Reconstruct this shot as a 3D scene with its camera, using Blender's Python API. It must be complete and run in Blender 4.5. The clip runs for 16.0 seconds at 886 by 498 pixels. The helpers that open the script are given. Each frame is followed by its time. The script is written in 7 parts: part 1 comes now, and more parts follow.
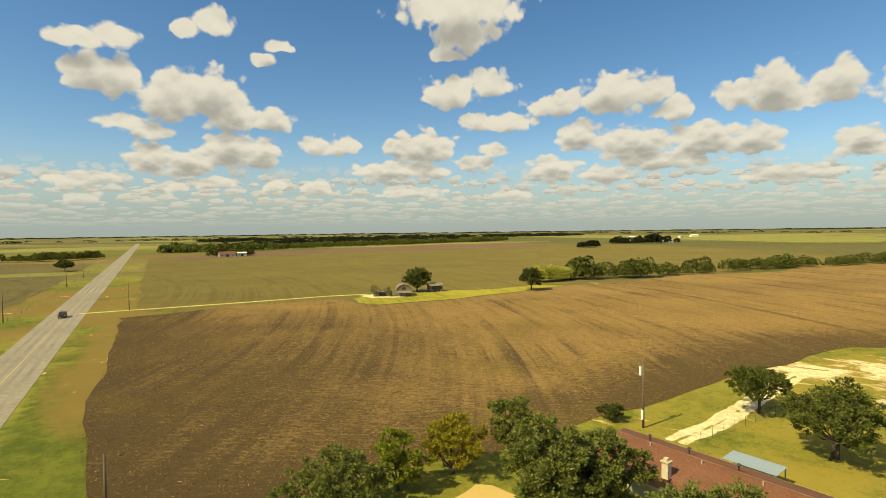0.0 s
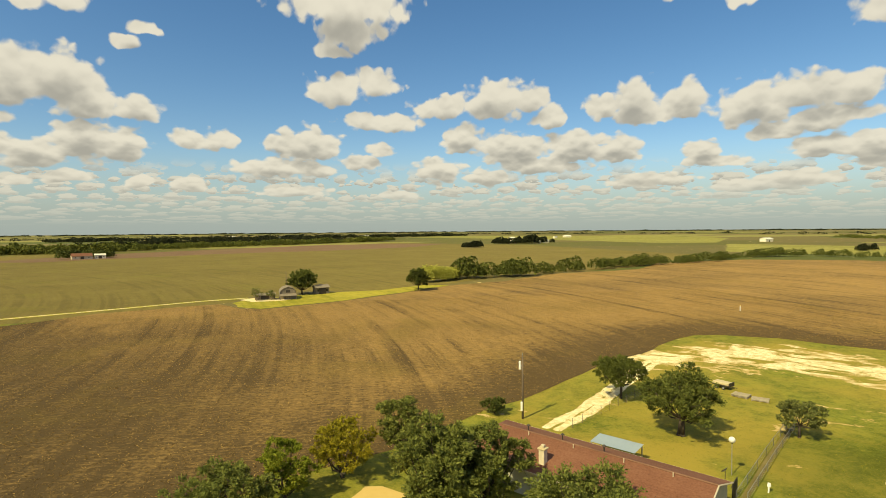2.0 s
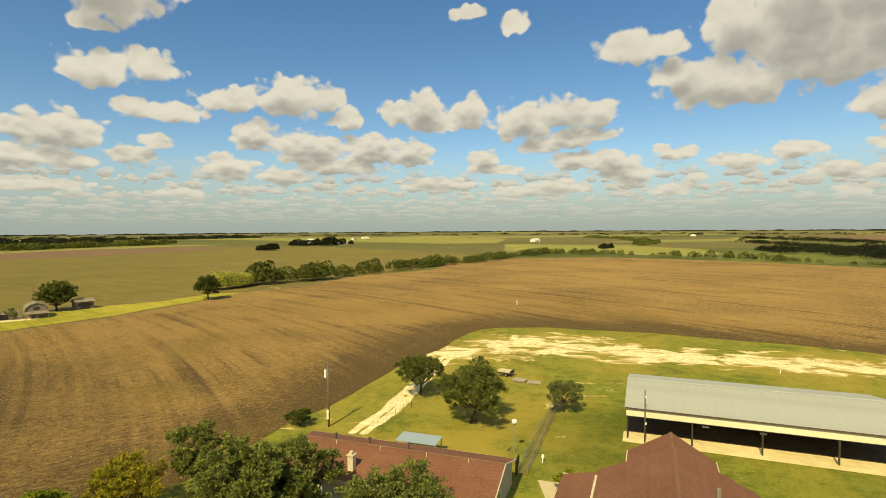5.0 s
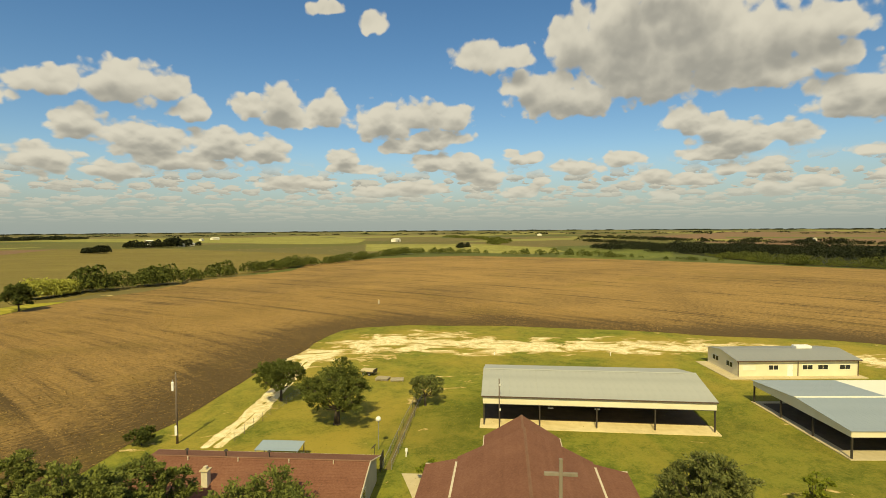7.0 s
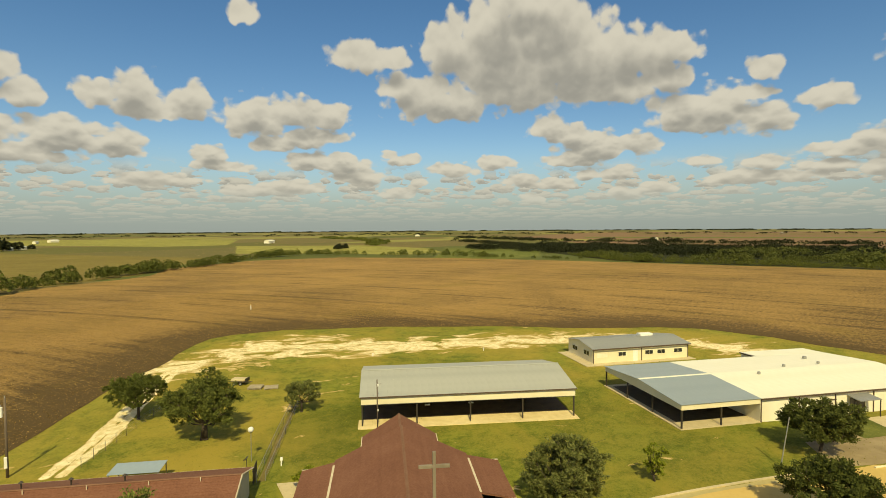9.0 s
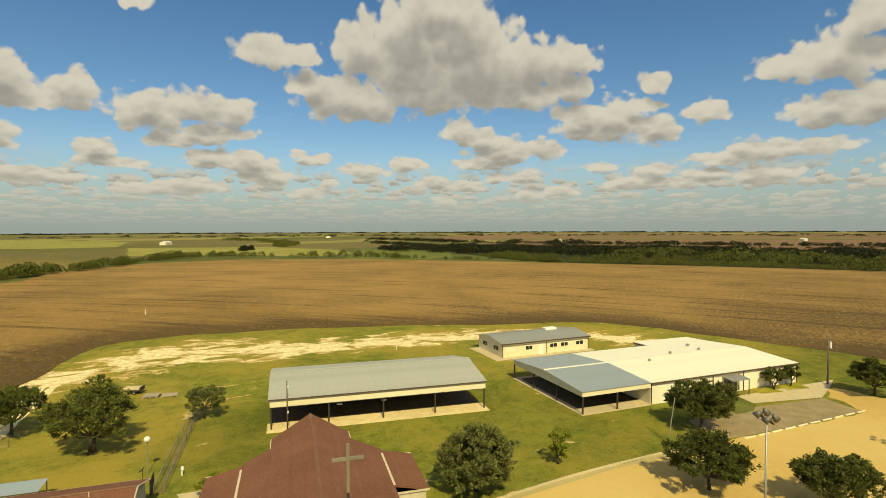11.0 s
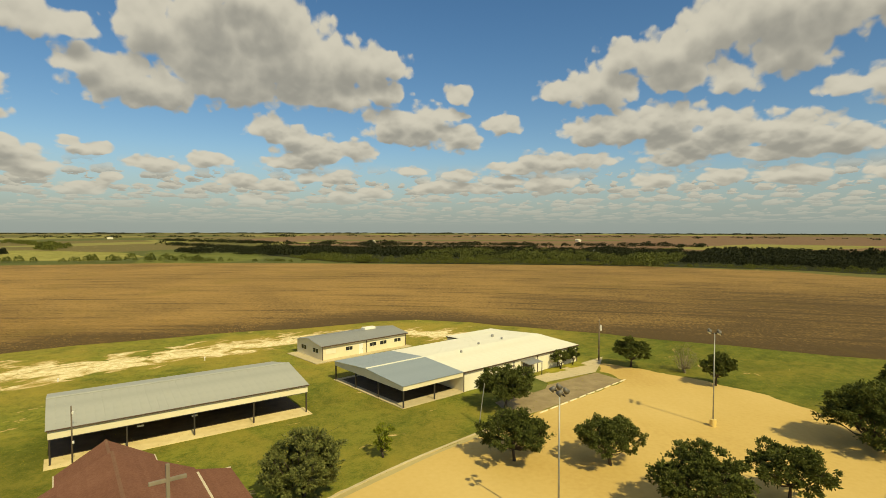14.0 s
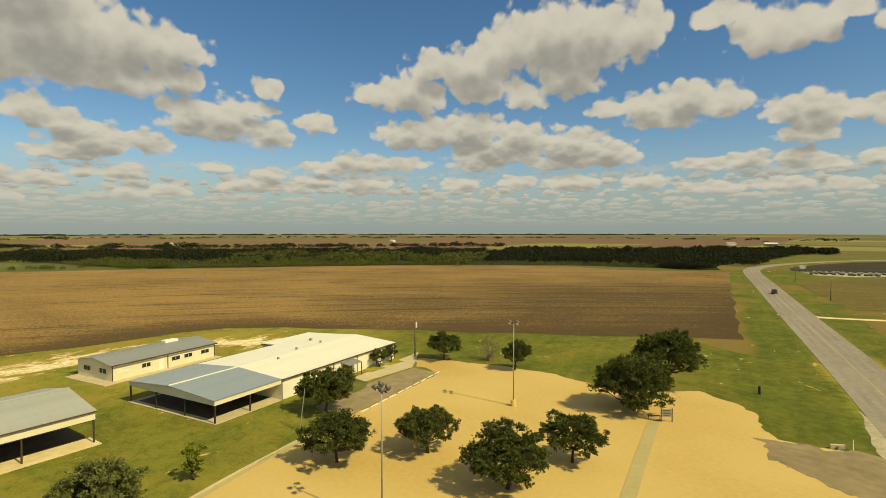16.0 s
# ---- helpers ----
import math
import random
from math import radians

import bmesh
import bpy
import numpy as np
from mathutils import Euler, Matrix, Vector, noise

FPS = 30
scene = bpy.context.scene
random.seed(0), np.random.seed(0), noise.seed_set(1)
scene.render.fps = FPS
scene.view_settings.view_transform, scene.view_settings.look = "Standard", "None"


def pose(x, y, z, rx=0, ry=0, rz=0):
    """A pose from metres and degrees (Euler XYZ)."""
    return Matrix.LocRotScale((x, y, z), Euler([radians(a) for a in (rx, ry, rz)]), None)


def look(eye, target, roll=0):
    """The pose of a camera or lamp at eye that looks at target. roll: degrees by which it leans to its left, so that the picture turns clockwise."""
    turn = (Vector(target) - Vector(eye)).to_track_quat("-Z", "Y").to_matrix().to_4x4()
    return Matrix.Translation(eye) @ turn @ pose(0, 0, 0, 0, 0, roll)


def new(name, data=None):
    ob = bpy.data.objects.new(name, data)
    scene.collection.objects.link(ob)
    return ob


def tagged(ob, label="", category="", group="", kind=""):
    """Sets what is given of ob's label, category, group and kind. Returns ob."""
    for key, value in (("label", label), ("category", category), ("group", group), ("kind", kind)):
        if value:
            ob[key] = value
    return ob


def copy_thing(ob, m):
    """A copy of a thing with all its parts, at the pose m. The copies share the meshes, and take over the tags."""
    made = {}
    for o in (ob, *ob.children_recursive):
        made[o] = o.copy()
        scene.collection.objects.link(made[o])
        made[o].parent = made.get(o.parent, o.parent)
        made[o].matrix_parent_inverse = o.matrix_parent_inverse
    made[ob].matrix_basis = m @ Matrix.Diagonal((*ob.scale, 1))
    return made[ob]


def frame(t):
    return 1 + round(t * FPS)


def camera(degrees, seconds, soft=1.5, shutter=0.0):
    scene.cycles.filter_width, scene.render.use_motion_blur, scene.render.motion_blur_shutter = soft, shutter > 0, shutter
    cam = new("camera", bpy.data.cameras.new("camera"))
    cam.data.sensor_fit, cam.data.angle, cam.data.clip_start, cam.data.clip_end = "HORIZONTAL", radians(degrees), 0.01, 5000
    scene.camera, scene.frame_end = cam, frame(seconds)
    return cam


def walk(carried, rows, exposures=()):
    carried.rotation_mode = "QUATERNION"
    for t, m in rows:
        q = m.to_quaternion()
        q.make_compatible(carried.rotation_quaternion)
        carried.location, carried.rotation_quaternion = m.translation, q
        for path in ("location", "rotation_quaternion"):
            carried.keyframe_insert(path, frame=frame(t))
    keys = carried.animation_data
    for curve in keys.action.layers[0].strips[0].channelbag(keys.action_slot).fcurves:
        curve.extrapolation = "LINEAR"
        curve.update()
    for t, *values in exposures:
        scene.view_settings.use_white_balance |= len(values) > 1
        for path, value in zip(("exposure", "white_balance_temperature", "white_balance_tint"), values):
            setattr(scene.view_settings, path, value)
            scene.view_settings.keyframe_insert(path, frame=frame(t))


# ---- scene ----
cam = camera(79.83, 16.0, soft=0.8)
ROWS = [  # seconds, x, y, z, yaw, pitch, lean
    (0.0, 0.00, 0.00, 24.99, 0.00, -2.05, 0.72),
    (0.5, -0.03, -0.19, 25.00, -2.94, -2.05, 0.52),
    (1.0, -0.05, -0.37, 25.05, -5.92, -2.06, 0.53),
    (1.5, -0.11, -0.52, 25.16, -9.03, -2.14, 0.56),
    (2.0, -0.21, -0.67, 25.32, -12.18, -2.15, 0.45),
    (2.5, -0.34, -0.79, 25.54, -15.58, -2.15, 0.34),
    (3.0, -0.48, -0.87, 25.79, -19.06, -2.19, 0.35),
    (3.5, -0.64, -0.95, 26.03, -22.60, -2.22, 0.45),
    (4.0, -0.82, -1.04, 26.22, -26.17, -2.25, 0.35),
    (4.2, -0.89, -1.08, 26.28, -27.62, -2.24, 0.33),
    (6.3, -1.66, -1.46, 26.12, -43.79, -2.19, 0.35),
    (6.5, -1.70, -1.52, 26.15, -45.23, -2.23, 0.30),
    (7.0, -1.79, -1.68, 26.22, -48.70, -2.26, 0.40),
    (7.5, -1.85, -1.86, 26.33, -52.11, -2.22, 0.45),
    (8.0, -1.95, -2.03, 26.42, -55.41, -2.28, 0.45),
    (8.5, -2.11, -2.21, 26.44, -58.65, -2.25, 0.43),
    (9.0, -2.26, -2.35, 26.38, -61.77, -2.26, 0.40),
    (9.5, -2.36, -2.44, 26.26, -64.79, -2.25, 0.38),
    (10.0, -2.45, -2.49, 26.09, -67.71, -2.14, 0.24),
    (10.2, -2.49, -2.51, 26.02, -68.86, -2.15, 0.23),
    (12.3, -3.19, -2.18, 25.59, -74.70, -2.06, 0.08),
    (12.5, -3.28, -2.10, 25.61, -76.05, -2.09, 0.05),
    (13.0, -3.51, -1.89, 25.66, -80.47, -2.09, -0.11),
    (13.5, -3.74, -1.69, 25.74, -85.73, -2.02, -0.20),
    (14.0, -3.99, -1.51, 25.83, -91.21, -2.01, -0.09),
    (14.5, -4.25, -1.34, 25.93, -96.68, -1.97, -0.11),
    (15.0, -4.49, -1.18, 26.00, -102.20, -1.95, -0.02),
    (15.5, -4.72, -1.02, 26.04, -107.44, -1.92, 0.03),
    (16.0, -4.95, -0.84, 26.06, -110.98, -1.90, 0.00),
]
walk(cam, [(t, pose(x, y, z, 90 + pitch, lean, yaw)) for t, x, y, z, yaw, pitch, lean in ROWS],
     exposures=[(0.0, 0.18, 6950, 6), (4.0, 0.16, 7010, 6), (7.0, -0.02, 7030, 6), (12.0, -0.12, 7000, 6), (16.0, -0.18, 6960, 6)])

# ---- world and sun ----
SUN_AZ = math.atan2(-0.551, -0.835)      # the way to the sun, in the plan
SUN_EL = radians(46.5)
sun_way = Vector((math.cos(SUN_EL) * math.cos(SUN_AZ), math.cos(SUN_EL) * math.sin(SUN_AZ), math.sin(SUN_EL)))
sun_data = bpy.data.lights.new("sun", "SUN")
sun_data.energy, sun_data.angle, sun_data.color = 5.0, radians(0.55), (1.0, 0.872, 0.485)
sun_ob = new("sun", sun_data)
sun_ob.matrix_world = look(sun_way * 100, (0, 0, 0))

world = bpy.data.worlds.new("sky")
scene.world = world
world.use_nodes = True
SKY_RICH, SKY_LIFT = 1.25, 1.10
CLOUD_TOP, CLOUD_BASE, CLOUD_FAR, CLOUD_FAR_BASE, SKY_HAZE = (7.1, 6.7, 5.75), (3.55, 3.42, 3.05), (6.1, 5.85, 5.05), (3.5, 3.45, 3.15), (3.0, 3.6, 3.65)

# cumulus heaps: the way to each (degrees to the left of +y, degrees up) and its half width and half height
CLOUD_BANK_A = [(34.2, 17.0, 2.3, 0.9), (34.2, 3.3, 1.7, 0.6), (33.7, 5.0, 3.3, 0.6), (33.1, 14.3, 2.4, 1.9), (31.4, 17.7, 2.1, 1.0), (30.9, 14.3, 1.9, 1.8), (30.8, 10.3, 2.2, 0.7), (28.7, 7.1, 2.0, 1.4), (28.5, 9.6, 1.8, 0.8), (26.8, 13.0, 2.8, 2.4), (26.4, 4.5, 1.2, 0.5), (25.5, 6.9, 2.9, 1.3), (25.5, 19.1, 1.4, 0.8), (23.5, 13.6, 3.2, 2.3), (23.2, 4.9, 2.1, 0.6), (22.9, 20.1, 1.9, 1.3), (21.8, 11.9, 2.7, 1.9), (21.6, 8.2, 2.8, 1.8), (18.6, 8.1, 2.0, 1.5), (18.3, 17.0, 1.2, 0.7), (17.6, 4.7, 1.4, 0.6), (17.5, 11.5, 2.0, 1.2), (17.1, 18.4, 1.4, 0.6), (13.2, 8.8, 1.8, 1.0)]
CLOUD_BANK_B = [(13.2, 4.6, 2.0, 0.7), (10.6, 9.1, 1.9, 0.9), (5.7, 6.5, 3.8, 1.0), (5.1, 9.1, 1.5, 0.7), (3.0, 4.1, 3.6, 0.6), (1.9, 9.0, 3.5, 1.8), (1.4, 6.4, 3.0, 0.8), (-0.8, 18.1, 1.8, 0.8), (-1.0, 14.4, 3.1, 1.6), (-2.3, 22.5, 6.3, 1.9), (-2.6, 20.2, 3.5, 1.9), (-3.7, 7.2, 1.7, 0.8), (-4.0, 11.4, 2.7, 1.0), (-5.0, 15.2, 2.7, 1.4), (-5.5, 8.4, 1.7, 0.8), (-7.3, 11.4, 2.5, 1.0), (-7.3, 3.7, 2.2, 0.6), (-11.8, 6.4, 2.7, 1.3), (-12.4, 12.9, 3.2, 1.2), (-14.4, 9.7, 2.4, 1.4), (-17.0, 5.5, 2.9, 0.9), (-17.6, 13.5, 3.7, 2.0), (-19.8, 8.6, 4.2, 1.8), (-21.5, 13.5, 2.2, 1.3)]
CLOUD_BANK_C = [(-22.5, 6.8, 4.8, 1.0), (-23.7, 11.6, 1.9, 1.2), (-26.2, 8.5, 3.1, 1.8), (-29.2, 12.3, 2.0, 1.3), (-30.2, 8.1, 2.6, 1.5), (-32.0, 12.8, 2.4, 2.0), (-33.2, 11.1, 2.5, 0.8), (-33.2, 4.9, 4.0, 0.7), (-36.7, 12.4, 2.3, 1.7), (-36.8, 21.8, 2.1, 0.7), (-37.9, 7.1, 1.6, 1.0), (-38.2, 7.6, 1.6, 0.8), (-39.7, 6.3, 2.4, 0.5), (-41.4, 3.8, 2.6, 0.5), (-41.6, 20.8, 1.9, 1.1), (-42.5, 11.2, 3.1, 2.1), (-43.5, 4.1, 3.7, 0.7), (-44.1, 8.8, 2.5, 0.8), (-45.8, 4.4, 3.2, 0.7), (-46.8, 12.0, 3.7, 1.6), (-47.4, 7.1, 2.4, 1.0), (-47.4, 6.9, 2.3, 0.8), (-47.8, 9.5, 3.9, 1.1), (-50.2, 11.8, 2.1, 1.3)]
CLOUD_BANK_D = [(-51.0, 6.9, 2.8, 1.0), (-51.0, 7.1, 2.3, 0.8), (-52.5, 5.4, 3.0, 0.8), (-53.4, 5.7, 2.2, 0.7), (-53.5, 17.7, 3.5, 1.5), (-56.2, 7.8, 1.1, 0.5), (-56.4, 17.5, 2.2, 1.1), (-56.8, 3.8, 2.2, 0.5), (-57.4, 7.2, 2.0, 0.6), (-57.4, 14.8, 2.7, 1.4), (-58.0, 7.3, 1.4, 0.7), (-59.2, 4.9, 0.9, 0.5), (-60.6, 13.7, 4.8, 2.3), (-62.7, 18.7, 3.6, 2.4), (-63.0, 6.3, 2.5, 0.8), (-63.9, 13.1, 3.6, 1.7), (-67.3, 7.0, 2.1, 0.9), (-67.5, 20.2, 5.5, 3.2), (-67.5, 17.3, 6.6, 2.8), (-69.9, 15.1, 6.6, 2.8), (-70.7, 5.0, 2.3, 0.7), (-71.1, 22.7, 5.4, 2.0), (-71.2, 3.2, 1.4, 0.5), (-72.9, 20.6, 5.7, 3.2)]
CLOUD_BANK_E = [(-72.9, 10.5, 2.1, 1.3), (-73.9, 4.7, 2.2, 0.7), (-75.3, 9.6, 2.5, 1.2), (-75.3, 7.0, 3.0, 0.7), (-75.8, 17.1, 7.7, 3.9), (-77.0, 5.6, 1.5, 0.7), (-77.7, 8.3, 3.7, 1.6), (-78.7, 14.0, 6.4, 1.7), (-79.9, 5.6, 2.2, 0.7), (-80.2, 3.5, 1.4, 0.7), (-80.5, 3.6, 2.1, 0.7), (-81.6, 17.1, 5.2, 2.2), (-81.8, 8.4, 2.2, 1.3), (-83.6, 4.0, 2.0, 0.5), (-83.8, 3.8, 2.0, 0.5), (-84.6, 14.5, 2.6, 1.5), (-84.8, 17.1, 2.8, 1.6), (-85.7, 11.3, 3.1, 2.0), (-87.7, 6.4, 1.6, 0.6), (-88.9, 11.1, 3.8, 2.1), (-90.6, 4.7, 3.1, 0.8), (-91.5, 12.3, 1.9, 0.7), (-93.1, 9.9, 2.5, 1.5), (-93.1, 14.2, 1.8, 1.0)]
CLOUD_BANK_F = [(-93.2, 5.9, 2.0, 0.7), (-93.2, 4.6, 5.0, 0.6), (-97.7, 11.3, 2.1, 1.1), (-98.2, 5.4, 2.7, 0.6), (-98.8, 6.7, 2.9, 0.6), (-101.4, 7.3, 3.1, 1.1), (-102.3, 5.0, 3.3, 0.9), (-104.1, 14.3, 3.1, 1.2), (-105.9, 7.2, 3.6, 0.8), (-107.1, 10.2, 3.4, 1.5), (-107.7, 14.5, 3.7, 2.2), (-110.1, 17.3, 3.0, 1.7), (-110.1, 10.5, 3.8, 1.7), (-113.2, 5.1, 2.4, 0.8), (-113.8, 10.8, 4.0, 2.0), (-114.3, 16.9, 4.3, 2.7), (-114.7, 7.1, 3.0, 0.7), (-115.0, 14.7, 3.1, 1.4), (-116.7, 8.6, 5.5, 1.5), (-118.5, 19.2, 4.3, 2.7), (-119.1, 9.7, 3.9, 1.9), (-119.2, 5.3, 2.4, 0.7), (-119.7, 14.2, 2.5, 1.4), (-122.5, 19.8, 5.3, 3.4)]
CLOUD_BANK_G = [(-123.2, 7.3, 4.6, 0.8), (-124.3, 16.5, 3.5, 2.7), (-124.4, 9.0, 3.8, 1.9), (-125.0, 5.2, 3.2, 0.9), (-127.1, 19.4, 5.1, 3.2), (-128.4, 8.0, 2.9, 1.4), (-128.4, 12.2, 2.1, 1.1), (-130.9, 19.5, 3.3, 2.6), (-131.6, 12.3, 3.0, 1.5), (-131.7, 5.0, 2.5, 0.8), (-133.6, 11.3, 3.7, 1.1), (-135.7, 12.7, 3.1, 2.0), (-137.2, 6.6, 2.7, 0.6), (-138.0, 20.0, 3.0, 1.2), (-138.2, 4.3, 2.9, 0.6), (-139.1, 12.3, 2.4, 1.5), (-141.0, 6.7, 2.5, 0.9), (-141.7, 18.0, 3.4, 2.1), (-144.0, 11.0, 2.0, 1.4), (-144.1, 4.3, 2.6, 0.7), (-144.5, 6.9, 2.5, 0.7), (-145.1, 17.8, 3.0, 1.9), (-145.3, 8.9, 2.6, 1.1), (-146.1, 10.8, 2.1, 1.9)]
CLOUD_BANK_H = [(-146.6, 6.1, 2.4, 0.6), (-147.9, 18.6, 2.4, 1.1), (-148.2, 4.1, 1.9, 0.6), (-149.2, 10.5, 1.9, 1.0), (-150.1, 6.3, 1.5, 0.7), (-151.7, 10.0, 2.1, 1.4), (-152.2, 17.1, 2.4, 1.2), (-153.2, 4.9, 2.0, 0.9)]

nt = world.node_tree
wn, wl = nt.nodes, nt.links


def w_math(op, a, b=None, c=None):
    n = wn.new("ShaderNodeMath")
    n.operation = op
    for i, v in enumerate((a, b, c)):
        if v is None:
            continue
        if isinstance(v, (int, float)):
            n.inputs[i].default_value = v
        else:
            wl.new(v, n.inputs[i])
    return n.outputs[0]


def w_vec(op, a, b=None):
    n = wn.new("ShaderNodeVectorMath")
    n.operation = op
    for i, v in enumerate((a, b)):
        if v is None:
            continue
        if isinstance(v, tuple):
            n.inputs[i].default_value = v
        else:
            wl.new(v, n.inputs[i])
    return n.outputs["Value"] if op in ("LENGTH", "DISTANCE") else n.outputs["Vector"]


def w_step(v, a, b, lo=0.0, hi=1.0):
    n = wn.new("ShaderNodeMapRange")
    n.interpolation_type = "SMOOTHSTEP"
    for k, x in (("From Min", a), ("From Max", b), ("To Min", lo), ("To Max", hi)):
        n.inputs[k].default_value = x
    wl.new(v, n.inputs["Value"])
    return n.outputs["Result"]


def w_noise(vec, scale, detail, rough=0.55, distortion=0.0):
    n = wn.new("ShaderNodeTexNoise")
    n.inputs["Scale"].default_value, n.inputs["Detail"].default_value = scale, detail
    n.inputs["Roughness"].default_value, n.inputs["Distortion"].default_value = rough, distortion
    wl.new(vec, n.inputs["Vector"])
    return n


def w_blend(f, a, b):
    n = wn.new("ShaderNodeMix")
    n.data_type = "RGBA"
    if isinstance(f, float):
        n.inputs["Factor"].default_value = f
    else:
        wl.new(f, n.inputs["Factor"])
    for s, v in (("A", a), ("B", b)):
        if isinstance(v, tuple):
            n.inputs[s].default_value = (*v, 1)
        else:
            wl.new(v, n.inputs[s])
    return n.outputs["Result"]


sky = wn.new("ShaderNodeTexSky")
sky.sky_type, sky.sun_disc = "NISHITA", False
sky.sun_elevation = SUN_EL
sky.sun_rotation = math.pi / 2 - SUN_AZ
sky.air_density, sky.dust_density, sky.ozone_density = 1.0, 0.4, 2.0
rich = wn.new("ShaderNodeHueSaturation")
rich.inputs["Saturation"].default_value, rich.inputs["Value"].default_value = SKY_RICH, SKY_LIFT
wl.new(sky.outputs["Color"], rich.inputs["Color"])

way = wn.new("ShaderNodeTexCoord").outputs["Generated"]
sep = wn.new("ShaderNodeSeparateXYZ")
wl.new(way, sep.inputs[0])
azimuth = w_math("MULTIPLY", w_math("ARCTAN2", w_math("MULTIPLY", sep.outputs[0], -1.0), sep.outputs[1]), 57.2958)
flat = w_math("SQRT", w_math("ADD", w_math("MULTIPLY", sep.outputs[0], sep.outputs[0]), w_math("MULTIPLY", sep.outputs[1], sep.outputs[1])))
height = w_math("MULTIPLY", w_math("ARCTAN2", sep.outputs[2], flat), 57.2958)
comb = wn.new("ShaderNodeCombineXYZ")
wl.new(azimuth, comb.inputs[0])
wl.new(height, comb.inputs[1])
plane = comb.outputs[0]
# billows: finer towards the horizon, where the clouds are farther off
puff = wn.new("ShaderNodeCombineXYZ")
wl.new(azimuth, puff.inputs[0])
wl.new(w_math("MULTIPLY", w_math("LOGARITHM", w_math("ADD", w_math("MAXIMUM", height, 0.0), 8.0), 2.718), 24.0), puff.inputs[1])
wob = w_noise(puff.outputs[0], 0.30, 2.0, 0.5)
bent = w_vec("ADD", plane, w_vec("MULTIPLY", w_vec("SUBTRACT", wob.outputs["Color"], (0.5, 0.5, 0.5)), (1.6, 0.9, 0.0)))
curl = w_noise(puff.outputs[0], 0.9, 2.0, 0.5)
heaped = w_vec("ADD", puff.outputs[0], w_vec("MULTIPLY", w_vec("SUBTRACT", curl.outputs["Color"], (0.5, 0.5, 0.5)), (0.7, 0.7, 0.0)))
fray = w_noise(heaped, 0.62, 3.5, 0.50)


def heaps(offset, scale):
    """Rounded heads, as cumulus has them."""
    v = wn.new("ShaderNodeTexVoronoi")
    v.voronoi_dimensions, v.feature = "2D", "SMOOTH_F1"
    v.inputs["Scale"].default_value, v.inputs["Smoothness"].default_value = scale, 0.35
    wl.new(w_vec("ADD", heaped, offset), v.inputs["Vector"])
    return w_math("SUBTRACT", 0.40, v.outputs["Distance"])


heads, heads_up = heaps((0.0, 0.0, 0.0), 0.62), heaps((0.0, 0.55, 0.0), 0.62)
knobs, knobs_up = heaps((3.1, 1.7, 0.0), 1.45), heaps((3.1, 1.98, 0.0), 1.45)

ALL_CLOUDS = CLOUD_BANK_A + CLOUD_BANK_B + CLOUD_BANK_C + CLOUD_BANK_D + CLOUD_BANK_E + CLOUD_BANK_F + CLOUD_BANK_G + CLOUD_BANK_H
# heaps that do not meet share one table over the azimuth: centre, height, half height and half width of the heap there
AZ_MIN, AZ_SPAN, REACH = -156.0, 204.0, 1.45


def cells_of(c):
    """The first and last cell of the table that a heap takes up."""
    return (math.floor((c[0] - c[2] * REACH - 0.9 - AZ_MIN) / AZ_SPAN * 255), math.ceil((c[0] + c[2] * REACH + 0.9 - AZ_MIN) / AZ_SPAN * 255))


